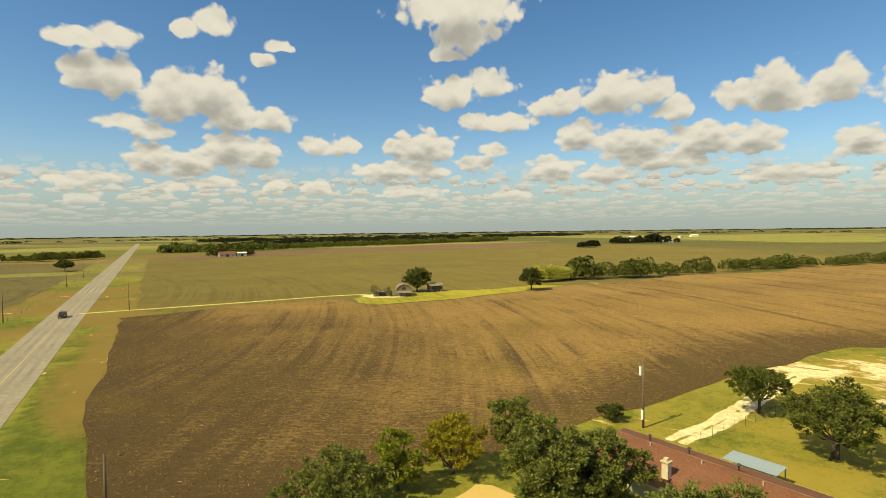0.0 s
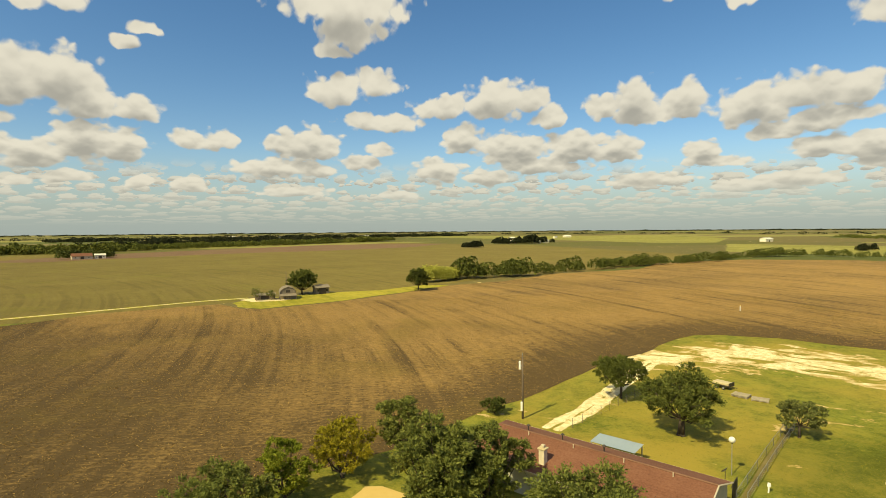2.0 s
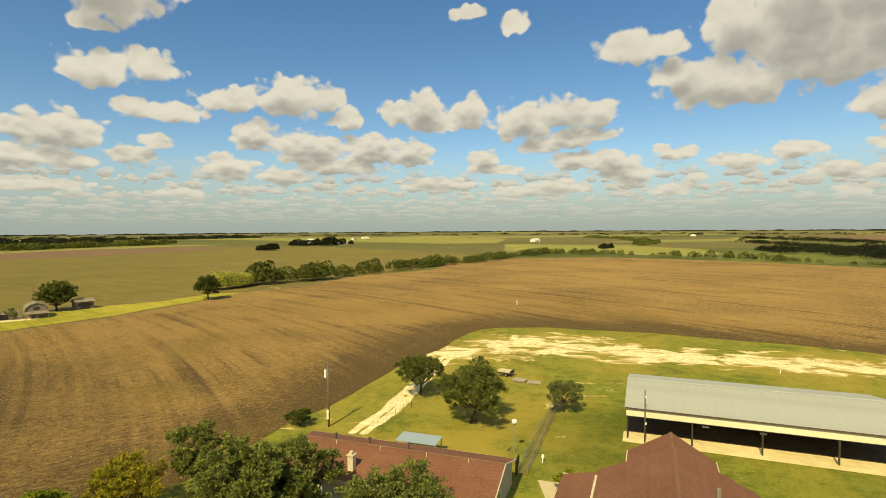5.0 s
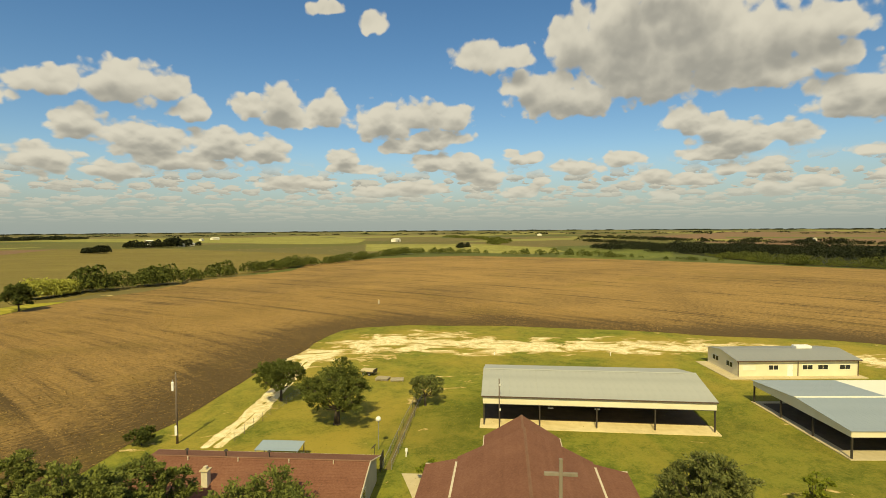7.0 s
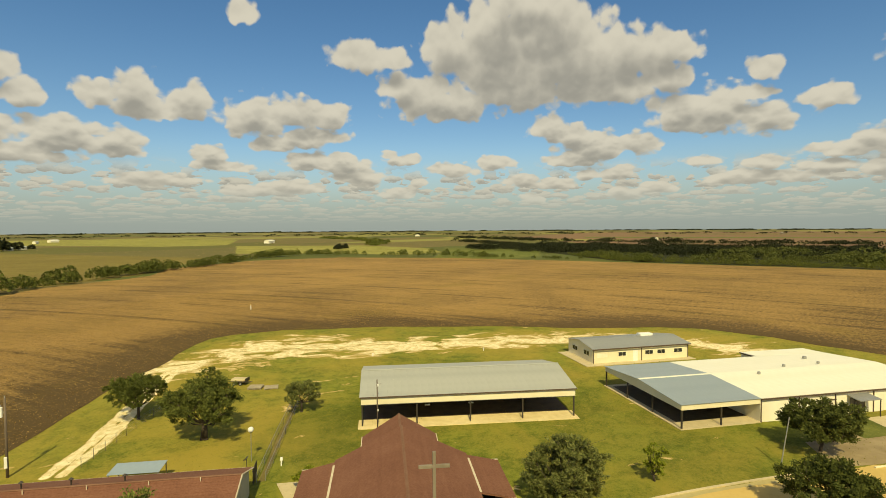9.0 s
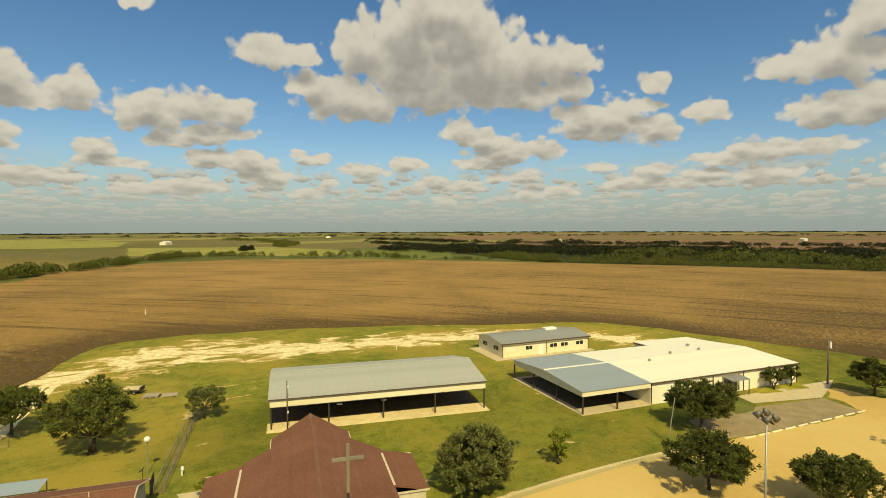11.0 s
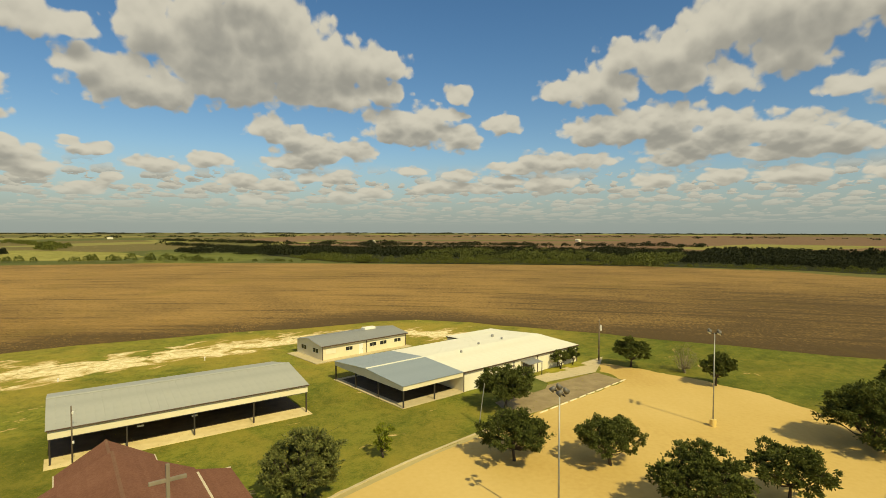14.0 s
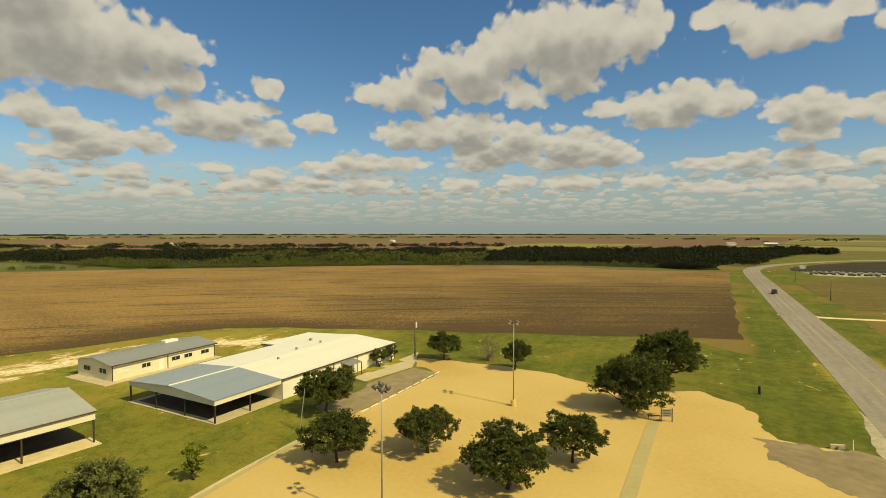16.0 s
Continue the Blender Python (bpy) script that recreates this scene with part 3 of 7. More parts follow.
    pick = nodes.new("ShaderNodeSeparateColor")
    links.new(cells.outputs["Color"], pick.inputs["Color"])
    ramp = nodes.new("ShaderNodeValToRGB")
    ramp.color_ramp.interpolation = "CONSTANT"
    tones = ((0.0, (0.13, 0.125, 0.035)), (0.2, (0.165, 0.135, 0.05)), (0.38, (0.10, 0.115, 0.03)), (0.55, (0.20, 0.165, 0.065)),
             (0.7, (0.27, 0.25, 0.07)), (0.84, (0.15, 0.13, 0.045)))
    for i, (p, c) in enumerate(tones):
        e = ramp.color_ramp.elements[i] if i < 2 else ramp.color_ramp.elements.new(p)
        e.position, e.color = p, (*c, 1)
    links.new(pick.outputs[0], ramp.inputs["Fac"])
    vary = step(math("ADD", math("MULTIPLY", noise_at(0.02, 6), 0.5), math("MULTIPLY", tufts, 0.5)), 0.3, 0.7)
    farm = blend(math("MULTIPLY", vary, 0.35), ramp.outputs["Color"], (0.10, 0.085, 0.03))
    base = blend(attribute("yard"), farm, grass)
    # bare chalky soil
    ragged = noise_at(0.24, 8, (1.0, 0.50, 1), 0.74, 0.7, 0.64)
    chalk = math("ADD", attribute("sand"), math("MULTIPLY", math("SUBTRACT", ragged, 0.5), 3.3))
    pale = blend(step(noise_at(0.9, 6), 0.35, 0.65), (0.66, 0.52, 0.25), (0.84, 0.73, 0.44))
    base = blend(step(chalk, 0.47, 0.55), base, blend(step(chalk, 0.50, 0.85), (0.44, 0.31, 0.10), pale))
    links.new(base, bsdf.inputs["Base Color"])
    bump = nodes.new("ShaderNodeBump")
    bump.inputs["Strength"].default_value, bump.inputs["Distance"].default_value = 0.7, 0.12
    links.new(blades, bump.inputs["Height"])
    links.new(bump.outputs["Normal"], bsdf.inputs["Normal"])
    return m


GRASS_DARK, GRASS_LIGHT, GRASS_DRY = (0.092, 0.112, 0.016), (0.220, 0.224, 0.033), (0.320, 0.248, 0.044)
M_GROUND = ground_material()
M_FIELD = field_material("stubble_soil", (0.090, 0.060, 0.026), (0.305, 0.191, 0.066), (0.17, 0.122, 0.028), 0.80)
M_FIELD_BLACK = field_material("ploughed_soil", (0.040, 0.034, 0.022), (0.10, 0.082, 0.040), (0.10, 0.09, 0.03), 0.3)
M_FIELD_OLIVE = field_material("olive_crop", (0.132, 0.104, 0.030), (0.205, 0.163, 0.046), (0.18, 0.17, 0.025), 0.5, 0.8)
M_FIELD_RED = field_material("bare_far_soil", (0.15, 0.09, 0.055), (0.21, 0.135, 0.075), (0.16, 0.13, 0.05), 0.5, 0.4)
M_FIELD_GREEN = field_material("young_crop", (0.22, 0.205, 0.025), (0.38, 0.32, 0.045), (0.25, 0.24, 0.03), 0.5, 0.4)
M_FIELD_WEST = field_material("dull_field", (0.115, 0.092, 0.034), (0.19, 0.15, 0.058), (0.15, 0.13, 0.03), 0.5, 0.5)
M_MEADOW = field_material("pale_meadow", (0.17, 0.165, 0.040), (0.30, 0.27, 0.075), (0.17, 0.18, 0.035), 0.5, 0.3)
M_PASTURE = field_material("green_pasture", (0.085, 0.100, 0.022), (0.16, 0.165, 0.040), (0.10, 0.12, 0.02), 0.5, 0.3)
# shade of trees and cloud is put into this floor's dark colour
M_SHADED_WOOD_FLOOR = field_material("shaded_wood_floor", (0.022, 0.026, 0.011), (0.05, 0.05, 0.018), (0.04, 0.05, 0.015), 0.4, 0.3)
M_LOT = material("packed_caliche", [(0.48, 0.320, 0.096), (0.555, 0.390, 0.130), (0.60, 0.435, 0.160)], 1.6, 0.95, 0.02, 9.0, coarse=0.035, coarse_amount=0.75, space="World", specular=0.15)
M_SAND = material("pale_swept_sand", [(0.56, 0.44, 0.21), (0.66, 0.53, 0.27), (0.74, 0.61, 0.33)], 0.9, 0.95, 0.02, 9.0)
M_CHALK = material("pale_caliche", [(0.60, 0.48, 0.24), (0.80, 0.68, 0.40)], 0.8, 0.95, 0.03, 8.0, space="World")
M_ASPHALT = material("worn_asphalt", [(0.22, 0.165, 0.085), (0.29, 0.22, 0.115), (0.37, 0.29, 0.16)], 0.5, 0.9, 0.01, 20.0, coarse=0.08, space="World")
M_DRIVE = material("gritty_drive", [(0.18, 0.142, 0.076), (0.25, 0.192, 0.098), (0.33, 0.25, 0.13)], 0.7, 0.95, 0.01, 14.0, coarse=0.12, space="World")
M_GRAVEL = material("washed_gravel", [(0.26, 0.22, 0.13), (0.40, 0.345, 0.215), (0.50, 0.44, 0.29)], 1.6, 0.95, 0.02, 14.0, space="World")
M_ROAD = material("sun_bleached_road", [(0.21, 0.178, 0.132), (0.285, 0.245, 0.182), (0.345, 0.30, 0.225)], 0.9, 0.9, 0.008, 20.0, coarse=0.04, space="World", turn=0.0)
M_ROAD_TRACK = material("tyre_worn_road", [(0.19, 0.163, 0.125), (0.31, 0.27, 0.205)], 0.18, 0.85, space="World")
M_PAINT_YELLOW = material("road_paint_yellow", [(0.40, 0.31, 0.14), (0.46, 0.37, 0.18)], 2.0, 0.7)
M_CONCRETE = material("old_concrete", [(0.46, 0.38, 0.22), (0.58, 0.48, 0.29)], 1.2, 0.9, 0.01, 12.0)
# floor colour with the shade under the open roofs put into it
M_SHADED_FLOOR = material("shaded_floor", [(0.075, 0.055, 0.036), (0.14, 0.10, 0.06)], 0.8, 0.95, 0.02, 6.0)
M_ROOF_GREY = material("galvanised_roof", [(0.36, 0.36, 0.31), (0.42, 0.42, 0.36), (0.46, 0.455, 0.39)], 0.35, 0.55, metallic=0.15, coarse=0.05, spread=0.02)
M_ROOF_DULL = material("dull_grey_roof", [(0.26, 0.265, 0.245), (0.32, 0.325, 0.30)], 0.4, 0.55, metallic=0.15, coarse=0.06, spread=0.02)
M_ROOF_BLUE = material("blue_grey_roof", [(0.30, 0.345, 0.36), (0.37, 0.415, 0.42)], 0.4, 0.45, metallic=0.2, coarse=0.06, spread=0.02)
M_ROOF_WHITE = material("white_coated_roof", [(0.70, 0.67, 0.52), (0.77, 0.74, 0.60), (0.80, 0.77, 0.64)], 0.3, 0.7, coarse=0.06, spread=0.02)
M_WALL_CREAM = material("cream_metal_wall", [(0.70, 0.62, 0.40), (0.78, 0.71, 0.50)], 0.5, 0.6, coarse=0.1)
M_WALL_WHITE = material("white_wall", [(0.74, 0.68, 0.50), (0.82, 0.77, 0.62)], 0.6, 0.7, coarse=0.1)
M_WALL_GREYGREEN = material("weathered_wall", [(0.40, 0.39, 0.30), (0.50, 0.48, 0.37)], 0.9, 0.8)
M_TRIM_BROWN = material("brown_trim", [(0.08, 0.05, 0.035), (0.12, 0.08, 0.05)], 2.0, 0.6)
M_STEEL_DARK = material("dark_steel", [(0.045, 0.04, 0.035), (0.08, 0.065, 0.05)], 3.0, 0.55, metallic=0.3)
M_STEEL = material("grey_steel", [(0.30, 0.30, 0.28), (0.42, 0.41, 0.37)], 3.0, 0.5, metallic=0.5)
M_LAMP_METAL = material("dull_bronze", [(0.13, 0.12, 0.10), (0.20, 0.185, 0.155)], 3.0, 0.5, metallic=0.3)
M_WHITE = material("white_enamel", [(0.74, 0.72, 0.64), (0.84, 0.82, 0.75)], 3.0, 0.45)
M_SHINGLE = material("red_brown_shingle", [(0.145, 0.060, 0.034), (0.185, 0.080, 0.046), (0.22, 0.102, 0.060)], 5.5, 0.95, 0.03, 14.0, coarse=0.30, coarse_amount=0.4, spread=0.07)
M_SHINGLE_CAP = material("shingle_cap", [(0.17, 0.085, 0.05), (0.23, 0.125, 0.075)], 4.0, 0.95, spread=0.1)
M_BRICK = material("pale_masonry", [(0.50, 0.42, 0.28), (0.64, 0.56, 0.42)], 2.5, 0.9, 0.01, 20.0, spread=0.1)
M_WOOD_POLE = material("weathered_pole_wood", [(0.11, 0.083, 0.06), (0.19, 0.145, 0.105)], 5.0, 0.9, 0.01, 20.0, stretch=(1, 1, 0.1))
M_WOOD_GREY = material("grey_barn_wood", [(0.17, 0.14, 0.10), (0.27, 0.225, 0.165)], 2.0, 0.9, stretch=(1, 1, 0.15))
M_PALE_WOOD = material("pale_pallet_wood", [(0.30, 0.25, 0.17), (0.42, 0.36, 0.25)], 2.5, 0.9, stretch=(1, 1, 0.15))
M_BARK = material("bark", [(0.045, 0.034, 0.024), (0.09, 0.07, 0.05)], 4.0, 0.95, 0.03, 9.0, stretch=(1, 1, 0.3), space="Object")
M_BARK_PALE = material("dry_branches", [(0.24, 0.19, 0.12), (0.36, 0.30, 0.20)], 4.0, 0.95)
M_STRIP = material("grey_green_concrete", [(0.39, 0.32, 0.135), (0.45, 0.37, 0.165)], 1.2, 0.9, 0.01, 12.0, space="World")
M_GLASS = material("dark_window_glass", [(0.02, 0.022, 0.025), (0.035, 0.035, 0.036)], 0.6, 0.08, specular=0.6)
M_YELLOW = material("faded_yellow_paint", [(0.66, 0.48, 0.14), (0.78, 0.60, 0.24)], 3.0, 0.7)
M_BLUE_AWNING = material("blue_grey_awning_metal", [(0.32, 0.39, 0.43), (0.40, 0.47, 0.50)], 0.8, 0.4, metallic=0.2)
M_BLACK = material("black_car_paint", [(0.020, 0.014, 0.012), (0.030, 0.020, 0.016)], 2.0, 0.4, specular=0.3)
M_RUBBER = material("tyre_rubber", [(0.02, 0.02, 0.02), (0.035, 0.033, 0.03)], 6.0, 0.9)
M_LAMP_GLASS = material("lamp_lens", [(0.55, 0.54, 0.48), (0.65, 0.63, 0.56)], 2.0, 0.2, specular=0.6)
L_OAK = leaf_material("live_oak_leaves", (0.080, 0.098, 0.019), (0.172, 0.184, 0.044), 0.2)
L_DARK = leaf_material("dark_oak_leaves", (0.056, 0.072, 0.016), (0.128, 0.140, 0.034), 0.2)
L_LIME = leaf_material("light_green_leaves", (0.124, 0.163, 0.013), (0.286, 0.299, 0.036), 0.2)
L_AUTUMN = leaf_material("turning_leaves", (0.16, 0.150, 0.012), (0.42, 0.345, 0.030), 0.2)
L_HOUSE = leaf_material("olive_green_leaves", (0.105, 0.128, 0.028), (0.235, 0.245, 0.058), 0.2)
L_SILVER = leaf_material("grey_green_leaves", (0.098, 0.117, 0.031), (0.247, 0.247, 0.078), 0.2)
L_FAR = leaf_material("far_tree_leaves", (0.075, 0.090, 0.018), (0.18, 0.185, 0.038), 0.1)
L_HEDGE = leaf_material("hedgerow_leaves", (0.062, 0.078, 0.016), (0.155, 0.165, 0.036), 0.1)
# cloud shadow over the woodland is put into this leaf colour
L_WOOD_SHADED = leaf_material("shaded_wood_leaves", (0.016, 0.021, 0.010), (0.040, 0.044, 0.017), 0.1)
L_COPSE = leaf_material("copse_leaves", (0.066, 0.078, 0.020), (0.155, 0.162, 0.040), 0.1)
L_REED = leaf_material("pale_reeds", (0.32, 0.32, 0.05), (0.50, 0.48, 0.10), 0.2)


# ---- helpers for meshes ----
def finish(bm, name, mat, smooth=False):
    me = bpy.data.meshes.new(name)
    bmesh.ops.recalc_face_normals(bm, faces=bm.faces)
    bm.to_mesh(me)
    bm.free()
    me.materials.append(mat)
    if smooth:
        me.polygons.foreach_set("use_smooth", [True] * len(me.polygons))
    return me


def part(name, bm, mat, parent, label="", smooth=False):
    ob = new(name, finish(bm, name, mat, smooth))
    ob.parent = parent
    if label:
        tagged(ob, label)
    return ob


def empty(name, m, label, category, group="", kind=""):
    ob = new(name)
    ob.empty_display_size = 0.2
    ob.matrix_world = m
    return tagged(ob, label, category, group, kind)


def box(bm, x0, x1, y0, y1, z0, z1, bevel=0.0):
    r = bmesh.ops.create_cube(bm, size=1)
    for v in r["verts"]:
        v.co = Vector((x0 + (v.co.x + 0.5) * (x1 - x0), y0 + (v.co.y + 0.5) * (y1 - y0), z0 + (v.co.z + 0.5) * (z1 - z0)))
    if bevel:
        edges = list({e for v in r["verts"] for e in v.link_edges})
        bmesh.ops.bevel(bm, geom=edges, offset=bevel, segments=1, affect="EDGES")
    return bm


def boxed(x0, x1, y0, y1, z0, z1, bevel=0.0):
    return box(bmesh.new(), x0, x1, y0, y1, z0, z1, bevel)


def rod(bm, a, b, r0, r1=None, n=8, caps=True):
    """A tapered bar from a to b."""
    r1 = r0 if r1 is None else r1
    a, b = Vector(a), Vector(b)
    q = (b - a).to_track_quat("Z", "Y")
    rings = []
    for p, r in ((a, r0), (b, r1)):
        rings.append([bm.verts.new(p + q @ Vector((r * math.cos(2 * math.pi * i / n), r * math.sin(2 * math.pi * i / n), 0))) for i in range(n)])
    for i in range(n):
        bm.faces.new((rings[0][i], rings[0][(i + 1) % n], rings[1][(i + 1) % n], rings[1][i]))
    if caps:
        bm.faces.new(rings[0][::-1])
        bm.faces.new(rings[1])
    return bm


def slab(points, thick, bm=None):
    """A flat plate of that thickness under the given corners (any plane)."""
    bm = bm or bmesh.new()
    pts = [Vector(p) for p in points]
    nrm = (pts[1] - pts[0]).cross(pts[2] - pts[0]).normalized()
    if nrm.z < 0:
        nrm = -nrm
    top = [bm.verts.new(p) for p in pts]
    low = [bm.verts.new(p - nrm * thick) for p in pts]
    bm.faces.new(top)
    bm.faces.new(low[::-1])
    for i in range(len(pts)):
        j = (i + 1) % len(pts)
        bm.faces.new((top[i], low[i], low[j], top[j]))
    return bm


def poly_inside(px, py, poly):
    inside = np.zeros(px.shape, bool)
    for (x0, y0), (x1, y1) in zip(poly, poly[1:] + poly[:1]):
        cross = (y0 > py) != (y1 > py)
        with np.errstate(divide="ignore", invalid="ignore"):
            xs = (x1 - x0) * (py - y0) / (y1 - y0) + x0
        inside ^= cross & (px < xs)
    return inside


def line_distance(px, py, line):
    best = np.full(px.shape, 1e9)
    for (x0, y0), (x1, y1) in zip(line, line[1:]):
        dx, dy = x1 - x0, y1 - y0
        s = np.clip(((px - x0) * dx + (py - y0) * dy) / (dx * dx + dy * dy), 0, 1)
        best = np.minimum(best, np.hypot(px - x0 - s * dx, py - y0 - s * dy))
    return best


def wander(points, step, amount, closed=True, scale=0.08, seed=0.0):
    """The same outline with more corners, wandering a little."""
    out = []
    pairs = list(zip(points, points[1:] + points[:1])) if closed else list(zip(points, points[1:]))
    for (x0, y0), (x1, y1) in pairs:
        n = max(1, int(math.hypot(x1 - x0, y1 - y0) / step))
        for i in range(n):
            x, y = x0 + (x1 - x0) * i / n, y0 + (y1 - y0) * i / n
            w = noise.noise_vector(Vector((x * scale, y * scale, seed))) + 0.5 * noise.noise_vector(Vector((x * scale * 3, y * scale * 3, seed + 7)))
            out.append((x + w.x * amount, y + w.y * amount))
    if not closed:
        out.append(points[-1])
    return out


def sheet(name, points, z, mat, label, category="field", step=6.0, amount=1.0, scale=0.08):
    """A thin sheet of ground with a ragged outline."""
    pts = wander(points, step, amount, scale=scale, seed=z * 50)
    tris = tessellate_polygon([[Vector((x, y, z)) for x, y in pts]])
    me = bpy.data.meshes.new(name)
    me.from_pydata([(x, y, z) for x, y in pts], [], [tuple(t) for t in tris])
    me.update()
    if me.polygons[0].normal.z < 0:
        me.flip_normals()
    me.materials.append(mat)
    return tagged(new(name, me), label, category, kind="structure")


def smooth_line(points, n=12):
    """A smooth line through the points."""
    P = [Vector((*p, 0)) for p in points]
    P = [2 * P[0] - P[1]] + P + [2 * P[-1] - P[-2]]
    out = []
    for i in range(1, len(P) - 2):
        for k in range(n):
            t = k / n
            a, b, c, d = P[i - 1], P[i], P[i + 1], P[i + 2]
            q = 0.5 * ((2 * b) + (c - a) * t + (2 * a - 5 * b + 4 * c - d) * t * t + (3 * b - a - 3 * c + d) * t ** 3)
            out.append((q.x, q.y))
    out.append((P[-2].x, P[-2].y))
    return out


def ribbon(line, off0, off1, z, thick=0.0, wobble=0.0):
    """A strip beside a line, from off0 to off1 to its right."""
    bm = bmesh.new()
    rows = []
    for i, (x, y) in enumerate(line):
        x0, y0 = line[max(0, i - 1)]
        x1, y1 = line[min(len(line) - 1, i + 1)]
        d = Vector((x1 - x0, y1 - y0)).normalized()
        r = Vector((d.y, -d.x))
        w = wobble * noise.noise(Vector((x * 0.15, y * 0.15, off0)))
        v = wobble * noise.noise(Vector((x * 0.15, y * 0.15, off1 + 9)))
        rows.append([bm.verts.new((x + r.x * (off0 + w), y + r.y * (off0 + w), z)), bm.verts.new((x + r.x * (off1 + v), y + r.y * (off1 + v), z))])
        if thick:
            rows[-1] += [bm.verts.new((q.co.x, q.co.y, z - thick)) for q in rows[-1][:2]]
    for a, b in zip(rows, rows[1:]):
        bm.faces.new((a[0], a[1], b[1], b[0]))
        if thick:
            bm.faces.new((a[0], b[0], b[2], a[2]))
            bm.faces.new((a[1], a[3], b[3], b[1]))
    return bm


# ---- the ground ----
ROAD = smooth_line([(-770, 1337), (-480, 816), (-300, 492.6), (-190, 295), (-110, 151), (-62, 65.5), (-28, 4), (4, -46), (46, -94), (113, -167), (180, -240.5), (230, -295),
                    (256, -327), (277, -365), (293, -420), (302, -485), (298, -546), (280, -640), (240, -760)], 14)
YARD = [(-97, 157), (-83, 133), (-53, 78.7), (-43, 61), (-34, 49), (-20, 47), (-4, 56), (6, 60), (16.5, 65.8), (26.9, 72.6), (38.5, 80.6), (47.5, 87.2), (60.4, 94.6), (77.4, 105.2), (83, 107.5), (88.7, 106.5),
        (98.7, 99.8), (114.6, 77.6), (128, 52.4), (136, 30), (145.5, 15), (148.5, 3), (144, -11.4), (129.7, -39.6), (123.2, -50), (101, -89), (88, -113.6)]
LOT = [(44, 10.2), (53.8, 1.2), (62.9, -8.3), (66.2, -12), (70.6, -17.2), (78, -26), (85.7, -35), (92, -32.6), (97.8, -34.3), (93.5, -40.3), (84.8, -48.8), (77.4, -54.5), (66.5, -57), (63, -63), (60, -70.5), (53, -70.5), (48.5, -69), (43.5, -64.5),
       (40.9, -63.4), (35.6, -67.5), (24, -62), (15, -50), (20, -25), (34, -5)]
SAND = [(60, 90), (70, 90), (84, 86), (90, 76), (95, 63), (106, 51), (118, 36), (125, 22), (129, 8), (127, -6), (122, -20)]

near_x = np.arange(-70, 165, 1.5)
near_y = np.arange(-145, 120, 1.5)
out_steps = np.array([6, 14, 26, 45, 70, 110, 170, 260, 400, 620, 950, 1450, 2200, 3200, 4300])
gx = np.concatenate([-70 - out_steps[::-1], near_x, 163.5 + out_steps])
gy = np.concatenate([-145 - out_steps[::-1], near_y, 119 + out_steps])
gx[0], gx[-1], gy[0], gy[-1] = -4850, 4850, -4850, 4850
GX, GY = np.meshgrid(gx, gy)
yard_mask = np.clip((60 - line_distance(GX, GY, ROAD)) / 4, 0, 1) * (np.hypot(GX, GY) < 1500)
yard_mask = np.maximum(yard_mask * (line_distance(GX, GY, ROAD) < 45), ((GX > -75) & (GX < 165) & (GY > -150) & (GY < 125)))
d_sand = line_distance(GX, GY, SAND)
wide = 5.2 + 5.0 * np.clip(1 - np.hypot(GX - 85, GY - 80) / 34, 0, 1)
sand = np.clip(0.95 - 0.45 * d_sand / wide, 0, 1) * (d_sand < 2.6 * wide)
dry = np.clip(1.35 - np.hypot((GX - 42) / 17, (GY - 57) / 14), 0, 1)
dry = np.maximum(dry, np.clip(1 - d_sand / 22, 0, 1) * 0.5)
dry = np.maximum(dry, 1.6 * np.clip(1.2 - line_distance(GX, GY, [(68, -74), (64.5, -76.2), (61, -76.5), (57.5, -74), (53, -71.5)]) / 2.2, 0, 1))
d_road = line_distance(GX, GY, ROAD)
rust = np.clip(1.3 - np.abs(d_road - 15) / 8, 0, 1) * np.clip((GY - 55) / 25, 0, 1) + np.clip(1.2 - np.abs(d_road - 22) / 9, 0, 1) * (GY < -100)
rust = rust * (1 + 0.9 * np.clip((GY - 130) / 40, 0, 1))
lush = np.clip(1.3 - (d_road - 8) / 38, 0, 1) * ((GY < -40) | (GY > 25)) * (d_road > 6)
lush = np.maximum(lush, 0.8 * np.clip((-28 - GY) / 12, 0, 1) * np.clip((GX - 60) / 12, 0, 1))
lush = np.maximum(lush, 0.85 * np.clip(1.5 - np.hypot((GX - 54) / 13, (GY - 40) / 10), 0, 1))
lush = np.maximum(lush, 0.45 * np.clip(1.4 - np.hypot((GX - 68) / 22, (GY - 8) / 24), 0, 1))
me = bpy.data.meshes.new("ground")
nx, ny = len(gx), len(gy)
idx = np.arange(nx * ny).reshape(ny, nx)
quads = np.stack([idx[:-1, :-1], idx[:-1, 1:], idx[1:, 1:], idx[1:, :-1]], -1).reshape(-1, 4)
me.from_pydata(np.stack([GX.ravel(), GY.ravel(), np.zeros(nx * ny)], 1).tolist(), [], quads.tolist())
for key, arr in (("yard", yard_mask), ("sand", sand), ("dry", dry), ("rust", rust), ("lush", lush)):
    at = me.attributes.new(key, "FLOAT", "POINT")
    at.data.foreach_set("value", np.ascontiguousarray(arr, dtype=np.float32).ravel())
me.materials.append(M_GROUND)
tagged(new("ground", me), "flat farmland with mown yellow-green grass and pale bare caliche patches", "ground", kind="structure")

